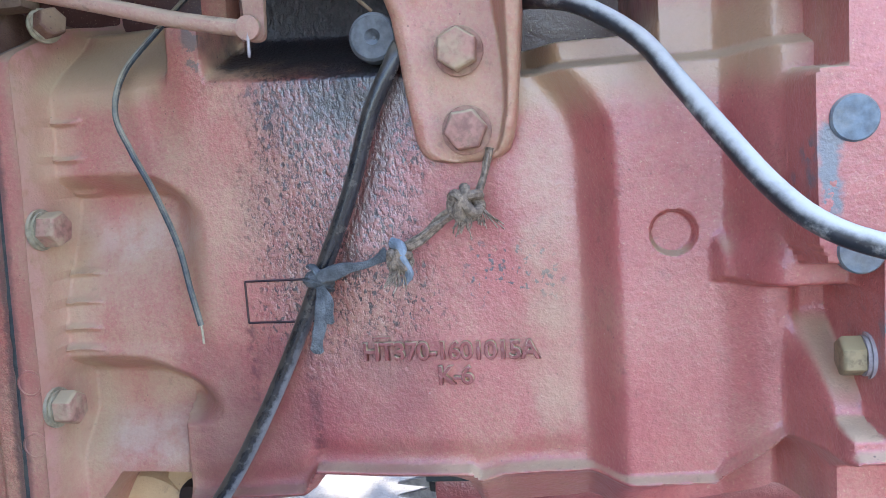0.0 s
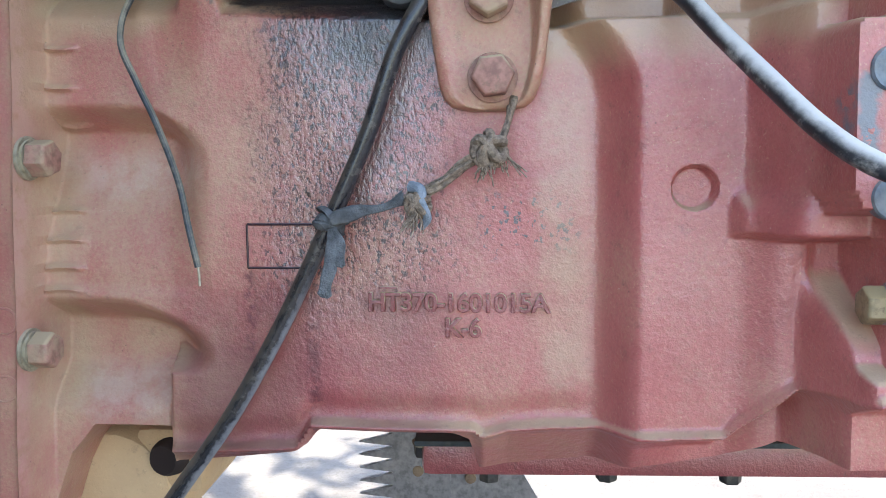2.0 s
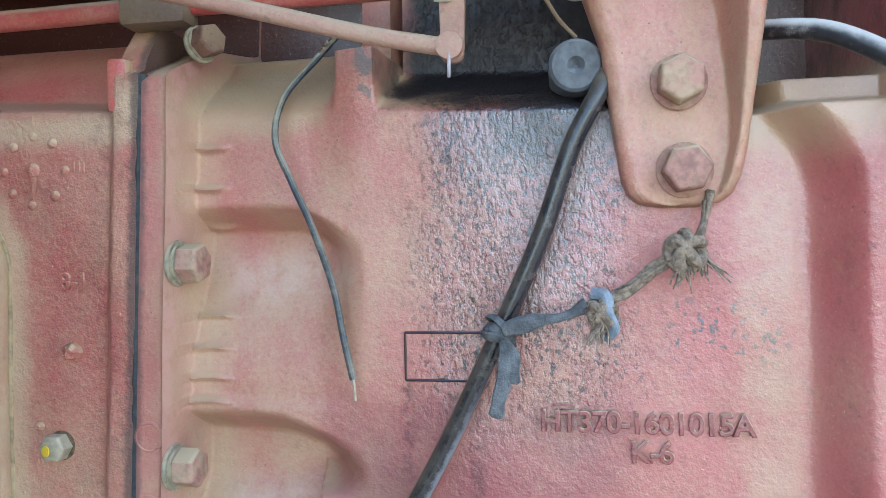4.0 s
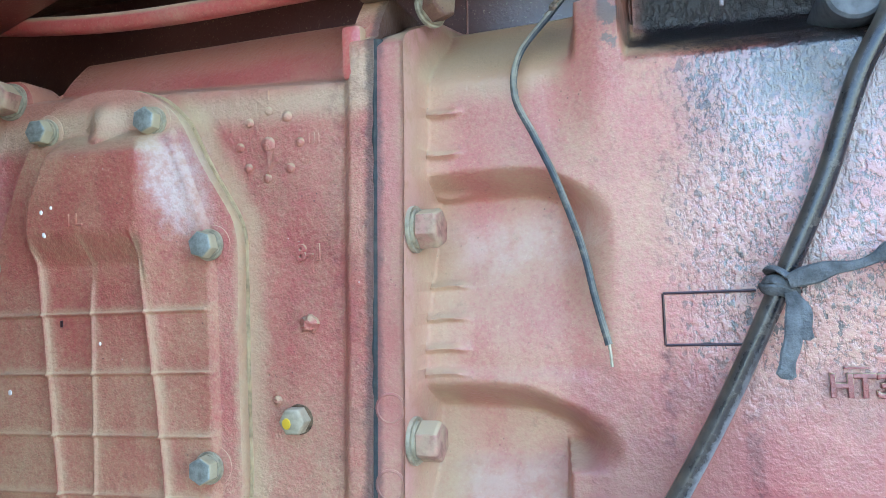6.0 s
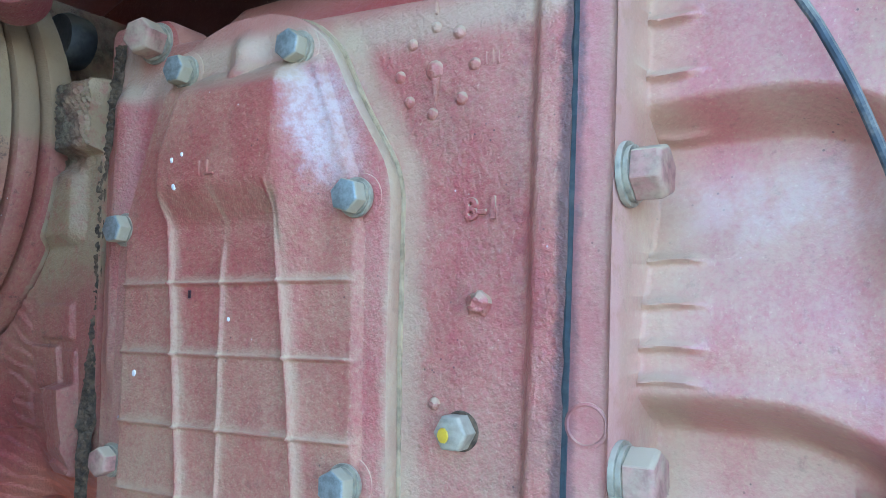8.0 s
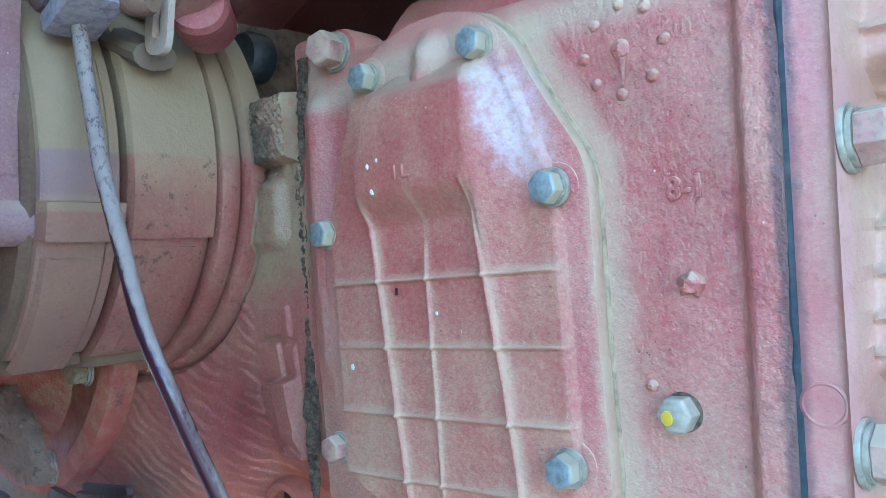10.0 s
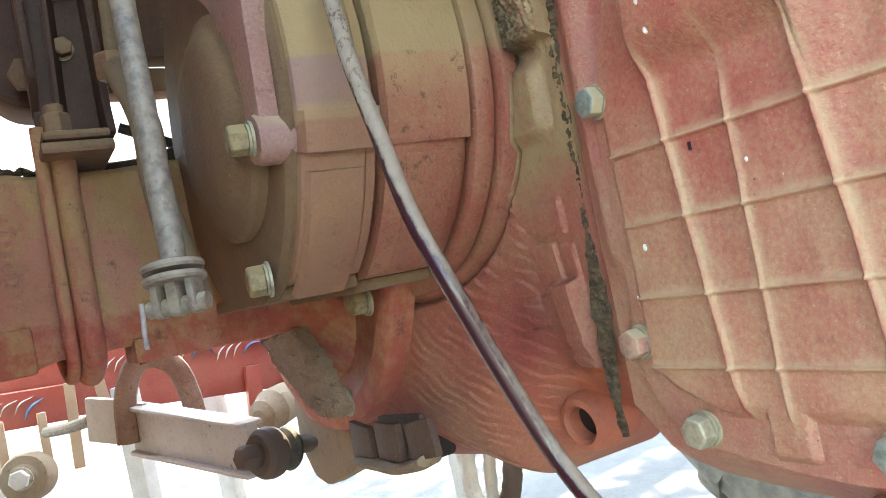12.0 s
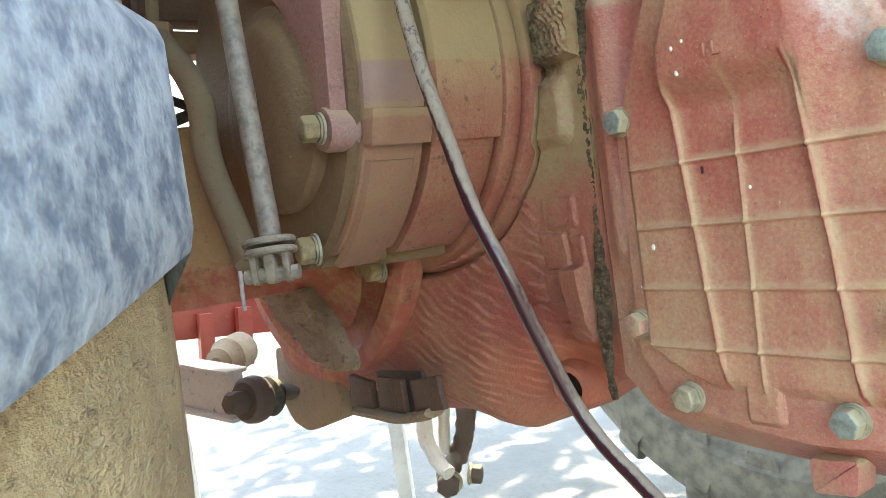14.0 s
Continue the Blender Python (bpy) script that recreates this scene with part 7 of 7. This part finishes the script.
# ---- lower link, implement, far things ----
def build_lower_link():
    t = thing("lower_link", (-1.25, 0.42, 0.58), "sun-bleached lower link arm with a ball end", "link arm")
    ball = (-1.118, 0.470, 0.573)
    m = T(*ball) @ frame_of((0.35, -0.9, 0.1))
    add(t, "ball_ring", bm_lathe([(0.010, -0.014), (0.021, -0.014), (0.026, -0.008), (0.0275, 0.0), (0.026, 0.008), (0.021, 0.014), (0.010, 0.014)], m, 36), M_LINKD, "rusty ball end, its shade put into the dark colour")
    add(t, "ball_seal", bm_lathe([(0.008, -0.030), (0.022, -0.030), (0.024, -0.026), (0.022, -0.022), (0.016, -0.018), (0.010, -0.012)], m, 32), M_BLACK)
    add(t, "pin_nut", bm_lathe([(0.001, 0.014), (0.013, 0.014), (0.014, 0.018), (0.014, 0.030), (0.011, 0.036), (0.001, 0.036)], m, 6), M_LINKD)
    add(t, "pin_stub", bm_tube([Vector(ball), Vector(ball) + Vector((-0.02, 0.05, -0.005)), (-0.985, 0.545, 0.590)], 0.010, 6, 14), M_LINKD)
    bar("arm", (-1.135, 0.462, 0.578), (-1.42, 0.385, 0.600), 0.014, 0.060, M_LINK, t)
    bar("arm_flange", (-1.135, 0.462, 0.605), (-1.42, 0.385, 0.630), 0.030, 0.006, M_LINK, t)
    bar("arm_flange", (-1.135, 0.462, 0.551), (-1.42, 0.385, 0.570), 0.030, 0.006, M_LINK, t)
    bar("clevis", (-1.40, 0.375, 0.612), (-1.47, 0.335, 0.622), 0.012, 0.060, M_LINKW, t)
    bar("clevis", (-1.39, 0.395, 0.607), (-1.46, 0.352, 0.615), 0.010, 0.052, M_LINKW, t)
    add(t, "clevis_nut", bm_lathe([(0.001, 0), (0.014, 0), (0.014, 0.012), (0.001, 0.012)], T(-1.425, 0.372, 0.60) @ frame_of((0.6, -0.8, 0)), 6), M_LINKD)
    add(t, "arch", bm_tube([(-1.40, 0.370, 0.585), (-1.40, 0.376, 0.645), (-1.40, 0.395, 0.683), (-1.40, 0.420, 0.688), (-1.40, 0.445, 0.668), (-1.40, 0.456, 0.630), (-1.40, 0.460, 0.590)], 0.0080, 8, 12, 1.8), M_STIRRUP, "rusty steel stirrup")
    add(t, "check_rod", bm_tube([(-1.47, 0.335, 0.620), (-1.53, 0.310, 0.612), (-1.60, 0.285, 0.607)], 0.008, 5, 12), M_RODG)
    add(t, "hanger_pin", bm_tube([(-1.40, 0.405, 0.685), (-1.39, 0.40, 0.72), (-1.38, 0.40, 0.78)], 0.010, 5, 12), M_LINKD)
    return t


M_LINK = painted_iron("link_bleached", 0.4, (0.40, 0.385, 0.39), (0.50, 0.48, 0.49), grain=0.8, dust_color=(0.46, 0.435, 0.425), grime=0.7, gloss=0.66)
M_STIRRUP = painted_iron("stirrup_rust", 0.3, (0.17, 0.085, 0.055), (0.26, 0.16, 0.12), grain=1.0, grime=0.8, dust_color=(0.42, 0.36, 0.30), settle=(0.6, 1.2), gloss=0.66)
M_LINKW = painted_iron("link_white", 0.6, (0.30, 0.28, 0.27), (0.38, 0.36, 0.35), grain=0.6, dust_color=(0.55, 0.50, 0.45), gloss=0.66)
build_lower_link()


def build_implement():
    t = thing("farm_implement", (-1.85, 0.5, 0.06), "red farm implement frame with painted white and blue ornament", "implement")
    bar("beam", (-1.87, 0.02, 0.697), (-1.87, 1.15, 0.582), 0.05, 0.125, M_IMP, t, roll=0)
    bar("side_box", (-1.80, 0.06, 0.650), (-1.80, 0.335, 0.633), 0.05, 0.060, M_IMP, t)
    # painted scrolls on the beam, thin raised strokes of paint
    for k in range(7):
        y = 0.40 + k * 0.10
        z = 0.715 - 0.102 * (y - 0.02) / 1.0
        for j in range(3):
            add(t, "white_stroke", bm_tube([(-1.843, y + j * 0.016, z - 0.012), (-1.843, y + 0.008 + j * 0.016, z + 0.004), (-1.843, y + 0.022 + j * 0.016, z + 0.014)], lambda u: 0.0012 + 0.006 * math.sin(u * 3.1), 6, 8, 0.2), M_WHITEP)
        add(t, "blue_stroke", bm_tube([(-1.843, y + 0.050, z - 0.014), (-1.843, y + 0.064, z + 0.004), (-1.843, y + 0.085, z + 0.006), (-1.843, y + 0.10, z - 0.010)], lambda u: 0.0015 + 0.009 * math.sin(u * 3.1), 6, 8, 0.2), M_BLUEP)
    for j in range(3):
        add(t, "white_stroke", bm_tube([(-1.773, 0.205 + j * 0.022, 0.632), (-1.773, 0.215 + j * 0.022, 0.648), (-1.773, 0.235 + j * 0.022, 0.655)], lambda u: 0.0012 + 0.006 * math.sin(u * 3.1), 6, 8, 0.2), M_WHITEP)
    add(t, "blue_stroke", bm_tube([(-1.773, 0.262, 0.618), (-1.773, 0.272, 0.638), (-1.773, 0.295, 0.650)], lambda u: 0.002 + 0.011 * math.sin(u * 3.1), 6, 8, 0.2), M_BLUEP)
    # uprights and braces
    bar("upright", (-1.78, 0.335, 0.665), (-1.78, 0.330, 0.52), 0.012, 0.018, M_IMPP, t)
    bar("brace", (-1.76, 0.375, 0.695), (-1.76, 0.420, 0.735), 0.012, 0.018, M_IMPP, t)
    bar("brace", (-1.76, 0.375, 0.700), (-1.76, 0.385, 0.615), 0.012, 0.018, M_IMPP, t)
    add(t, "roller", bm_lathe([(0.001, -0.03), (0.034, -0.03), (0.038, -0.024), (0.038, 0.012), (0.034, 0.020), (0.022, 0.022), (0.012, 0.030), (0.001, 0.030)], T(-1.70, 0.252, 0.538) @ frame_of((0.95, -0.3, 0.1)), 36), M_FOOT, "dusty hub with a bolt")
    hex_bolt(t, (-1.6715, 0.243, 0.541), (0.95, -0.3, 0.1), 0.026, 0.012, M_LINKW, turn=0.2)
    for y0, y1 in ((0.225, 0.225), (0.285, 0.285)):
        bar("hanger", (-1.72, y0, 0.63), (-1.72, y1, 0.545), 0.010, 0.014, M_IMPP, t)
    for y in (0.66, 0.74):
        bar("stay", (-1.83, y, 0.62), (-1.83, y - 0.01, 0.50), 0.02, 0.03, M_IMP, t)
    add(t, "hub", bm_lathe([(0.001, -0.05), (0.034, -0.05), (0.036, 0.0), (0.030, 0.01), (0.026, 0.03), (0.012, 0.04), (0.001, 0.04)], T(-1.66, 0.635, 0.548) @ frame_of((0.6, -0.75, -0.1)), 32), M_FOOT)
    for y, x in ((0.42, -1.78), (0.60, -1.95), (0.20, -1.85), (1.10, -1.9)):
        bar("leg", (x, y, 0.64), (x - 0.02, y + 0.02, GROUND + 0.0), 0.035, 0.035, M_LINKW, t)
    bar("skid", (-2.1, -0.2, 0.10), (-1.75, 0.95, 0.09), 0.06, 0.06, M_LINK, t)
    return t


M_IMP = painted_iron("implement_red", 0.12, (0.36, 0.040, 0.026), (0.40, 0.075, 0.05), grain=0.4, settle=(0.75, 1.4))
M_IMPP = painted_iron("implement_pink", 0.6, (0.42, 0.15, 0.12), (0.46, 0.25, 0.22), grain=0.4, settle=(0.75, 1.4))
M_WHITEP = simple("ornament_white", (0.72, 0.66, 0.56), 0.6, 0.2)
M_BLUEP = simple("ornament_blue", (0.12, 0.20, 0.36), 0.6, 0.3)
build_implement()


def build_shackle():
    t = thing("drawbar_shackle", (-1.19, 0.78, 0.45), "dark rusty shackle hanging under the axle", "shackle")
    add(t, "near_leg", bm_tube([(-1.166, 0.8, 0.501), (-1.179, 0.8, 0.454), (-1.195, 0.8, 0.418), (-1.223, 0.8, 0.384), (-1.26, 0.8, 0.35)], lambda u: 0.021 - 0.006 * u, 8, 14, 0.5, 0.25), M_LINKD)
    add(t, "far_leg", bm_tube([(-1.219, 0.76, 0.505), (-1.227, 0.76, 0.458), (-1.224, 0.76, 0.425), (-1.205, 0.76, 0.403), (-1.179, 0.76, 0.389)], lambda u: 0.0125 - 0.002 * u, 8, 12, 1.0, 0.2), M_LINKW)
    add(t, "inner_leg", bm_tube([(-1.201, 0.785, 0.501), (-1.211, 0.785, 0.454), (-1.222, 0.785, 0.405)], 0.0085, 8, 12, 1.0, 0.2), M_LINKW)
    hex_bolt(t, (-1.224, 0.79, 0.359), (0.6, -0.7, -0.1), 0.030, 0.016, M_LINKD, turn=0.3)
    hex_bolt(t, (-1.187, 0.8, 0.375), (0.7, 0.6, -0.1), 0.024, 0.014, M_LINKD, turn=0.1)
    return t


build_shackle()


# ---- wheels ----
def tyre_material():
    n = Nodes("dusty_tyre")
    f = n.noise(14.0, 6.0, 0.7)
    g = n.noise(90.0, 5.0, 0.7)
    col = n.mix(n.step(f, 0.30, 0.66), (0.27, 0.205, 0.115), (0.44, 0.345, 0.20))
    cracks = n.noise(150.0, 4.0, 0.7, stretch=(0.5, 1.0, 1.6))
    col = n.mix(n.step(cracks, 0.58, 0.68, 0.0, 0.6), col, (0.08, 0.062, 0.045))
    return n.done(col, 0.95, n.bump(n.math("ADD", g, cracks), 0.8, 0.004))


M_TYRE = tyre_material()


def lug_material():
    n = Nodes("skylit_lug")
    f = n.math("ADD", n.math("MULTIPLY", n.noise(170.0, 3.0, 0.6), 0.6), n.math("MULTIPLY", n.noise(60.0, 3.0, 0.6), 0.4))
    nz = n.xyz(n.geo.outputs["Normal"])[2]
    # blue of the sky's light painted into the mottled rubber
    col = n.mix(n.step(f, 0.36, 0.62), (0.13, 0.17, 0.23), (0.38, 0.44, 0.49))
    # upward faces paler: dust, and sky light put into the colour
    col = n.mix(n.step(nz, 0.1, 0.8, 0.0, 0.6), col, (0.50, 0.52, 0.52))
    return n.done(col, 0.85, n.bump(f, 0.5, 0.004))


M_LUG = lug_material()
M_TYREG = simple("grey_dusty_tyre", (0.20, 0.175, 0.14), 0.95, 0.5, 30.0, 0.6)
M_RIM = painted_iron("rim_paint", 0.5, (0.42, 0.10, 0.09), (0.48, 0.20, 0.17), grain=0.4)


def build_wheel(cx, cy, cz, inner, lug_at=0.0, lug_mat=None, wall_mat=None):
    """A rear wheel with a lugged tyre; inner: +1 where its inner side faces +y."""
    t = thing("tractor_tyre", (cx, cy, GROUND), "large dusty tractor tyre with deep lugs on a red rim", "tyre", "rear tyres")
    m = T(cx, cy, cz) @ frame_of((0, 1, 0))
    half = 0.20
    prof = [(0.43, -0.12), (0.455, -0.185), (0.49, -0.212), (0.53, -0.212), (0.575, -0.198), (0.605, -0.180), (0.622, -0.155), (0.635, -0.10), (0.642, 0.0), (0.635, 0.10), (0.622, 0.155), (0.605, 0.180), (0.575, 0.198), (0.53, 0.212), (0.49, 0.212), (0.455, 0.185), (0.43, 0.12)]
    add(t, "tyre", bm_lathe(prof, m, 120, False), wall_mat or M_TYRE)
    n = 22
    for sgn in (-1, 1):
        for k in range(n):
            a0 = 2 * math.pi * (k + (0.5 if sgn < 0 else 0)) / n + lug_at
            bm = bmesh.new()
            rows = []
            # from the middle of the tread out to the shoulder, swept back
            for u in list(np.linspace(0, 1, 8)) + [1.1, 1.25]:
                w = sgn * inner * (-0.01 + min(u, 1.0) * 0.216 + max(0.0, u - 1.0) * 0.006)
                r_out = 0.680 - 0.105 * max(0, (min(u, 1) - 0.55) / 0.45) ** 1.6 - max(0, u - 1) * 0.30
                r_in = 0.625 - 0.10 * max(0, (min(u, 1) - 0.6) / 0.4) ** 1.5 - max(0, u - 1) * 0.26
                a = a0 - (1 - min(u, 1)) * 0.08 - max(0, u - 1) * 0.26
                hw = 0.024 + 0.038 * (1 - min(u, 1))
                top_hw = 0.024 + 0.008 * (1 - min(u, 1))
                row = []
                for r, d in ((r_in, -hw * 0.75), (r_out - 0.004, -hw), (r_out, -hw * 0.8), (r_out, top_hw * 0.8), (r_out - 0.004, top_hw), (r_in, top_hw * 1.25)):
                    b = a + d / r
                    row.append(bm.verts.new((cx + r * math.cos(b), cy + w, cz + r * math.sin(b))))
                rows.append(row)
            for p, q in zip(rows, rows[1:]):
                for i in range(5):
                    bm.faces.new((p[i], p[i + 1], q[i + 1], q[i]))
            bm.faces.new(rows[0])
            bm.faces.new(rows[-1][::-1])
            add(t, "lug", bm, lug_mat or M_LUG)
    s = inner
    add(t, "rim", bm_lathe([(0.435, -0.125), (0.445, -0.122), (0.440, -0.10), (0.40, -0.09), (0.385, 0.0), (0.40, 0.09), (0.440, 0.10), (0.445, 0.122), (0.435, 0.125)], m, 96, False), M_RIM)
    add(t, "disc", bm_lathe([(0.03, -0.02 * s), (0.14, -0.02 * s), (0.20, 0.01 * s), (0.34, 0.02 * s), (0.39, 0.0), (0.385, 0.012), (0.20, 0.022), (0.03, 0.0)], m, 72, False), M_RIM)
    add(t, "hub", bm_lathe([(0.001, -0.20 * 1), (0.075, -0.20), (0.085, 0.0), (0.075, 0.215), (0.001, 0.215)], m, 40), M_SLEEVE)
    return t


AX_Z = 0.745
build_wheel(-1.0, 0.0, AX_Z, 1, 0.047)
build_wheel(-1.0, 1.50, AX_Z, -1, 0.1, M_TYREG, M_TYREG)


# ---- beneath the tractor ----
def build_tan_part():
    t = thing("clutch_shaft_cover", (-0.29, 0.62, 0.58), "ochre rusty cast cover below the clutch housing", "cover")
    add(t, "cover", bm_lathe([(0.001, 0), (0.030, 0), (0.044, 0.006), (0.05, 0.02), (0.05, 0.16), (0.001, 0.16)], T(-0.305, 0.60, 0.568) @ frame_of((0, 1, 0)), 40), M_TAN)
    add(t, "bore", bm_lathe([(0.001, -0.001), (0.010, -0.001), (0.012, 0.002), (0.014, 0.01), (0.001, 0.01)], T(-0.262, 0.600, 0.596) @ frame_of((0.2, 1, 0)), 24), M_DARK)
    add(t, "ear", bm_box((0.05, 0.05, 0.05), T(-0.262, 0.632, 0.592), 0.012), M_TAN)
    return t


M_TAN = painted_iron("ochre_rust", 0.75, (0.34, 0.16, 0.08), (0.42, 0.24, 0.12), grain=1.0, dust_color=(0.52, 0.36, 0.19))
build_tan_part()


def build_saw():
    t = thing("toothed_plate", (-0.10, 0.86, GROUND), "grey toothed steel plate standing behind the housing", "plate")
    out = [(-0.075, 0.56), (-0.075, GROUND), (-0.150, GROUND)]
    z = 0.14
    while z < 0.535:
        out += [(-0.134, z), (-0.168, z + 0.004), (-0.134, z + 0.0125)]
        z += 0.0135
    out += [(-0.12, 0.545)]
    add(t, "blade", bm_prism(out, 0.006, T(0, 0.863, 0) @ FACING), M_PLATEG)
    add(t, "wide_plate", bm_prism([(-0.09, GROUND), (0.02, GROUND), (0.02, 0.45), (-0.055, 0.58), (-0.09, 0.56)], 0.005, T(0, 0.868, 0) @ FACING), M_PLATEG)
    for x, z in ((-0.108, 0.492), (-0.055, 0.485), (-0.06, 0.45)):
        add(t, "rivet", bm_lathe([(0.006, 0), (0.0055, 0.002), (0.002, 0.003)], T(x, 0.858, z) @ frame_of((0, -1, 0)), 14), M_CLIP)
    return t


M_PLATEG = metal("plate_grey", (0.20, 0.19, 0.19), 0.6, 0.3, 0.5, (0.34, 0.32, 0.30))
build_saw()


# ---- tree that dapples the yard ----
def build_tree():
    t = thing("shade_tree", (-3.4, 6.2, GROUND), "broad leafy shade tree beside the yard", "tree")
    add(t, "trunk", bm_tube([(-3.4, 6.2, GROUND - 0.1), (-3.45, 6.1, 1.4), (-3.6, 5.7, 2.8), (-3.8, 5.0, 3.8)], lambda u: 0.22 - 0.10 * u, 8, 14, 1.0, 0.2), M_BARK)
    rng = random.Random(21)
    tips = []
    for k in range(14):
        a = rng.uniform(0, 6.28)
        d = Vector((math.cos(a) * rng.uniform(0.8, 2.4), math.sin(a) * rng.uniform(0.8, 2.4) - 1.2, rng.uniform(0.3, 1.5)))
        b = Vector((-3.75, 5.2, 3.5))
        add(t, "limb", bm_tube([b, b + d * 0.5 + Vector((0, 0, 0.25)), b + d], lambda u: 0.07 - 0.05 * u, 6, 8, 1.0, 0.2), M_BARK)
        tips += [b + d * f for f in (0.55, 0.75, 0.9, 1.0)]
    # long low limb reaching over the implement, unseen, added to shade it
    reach = [Vector((-3.75, 5.2, 3.5)), Vector((-3.3, 3.6, 3.7)), Vector((-2.8, 2.0, 3.3)), Vector((-2.65, 1.2, 3.0))]
    add(t, "limb", bm_tube(reach, lambda u: 0.08 - 0.06 * u, 8, 8, 1.0, 0.2), M_BARK)
    tips += [Vector((-2.75 + rng.uniform(-0.2, 0.2), 1.15 + 0.16 * k, 3.1 + rng.uniform(-0.15, 0.2))) for k in range(9)] * 2
    verts, faces = [], []
    for c in tips:
        for k in range(70):
            p = c + Vector((rng.gauss(0, 0.36), rng.gauss(0, 0.36), rng.gauss(0, 0.24)))
            m = T(*p) @ Euler((rng.uniform(-0.9, 0.9), rng.uniform(-0.9, 0.9), rng.uniform(0, 6.28))).to_matrix().to_4x4()
            w = rng.uniform(0.05, 0.10)
            i = len(verts)
            verts += [tuple(m @ Vector(q)) for q in ((-w, 0, 0), (0, -w * 0.45, 0.01), (w, 0, 0), (0, w * 0.45, 0.01))]
            faces.append((i, i + 1, i + 2, i + 3))
    me = bpy.data.meshes.new("crown")
    me.from_pydata(verts, [], faces)
    me.materials.append(M_LEAF)
    under(new("crown", me), t)["kind"] = "stuff"


M_BARK = simple("bark", (0.16, 0.12, 0.09), 0.95, 0.5, 14.0, 0.8)
M_LEAF = simple("leaves", (0.07, 0.11, 0.035), 0.6, 0.5, 3.0, 0.1)
build_tree()
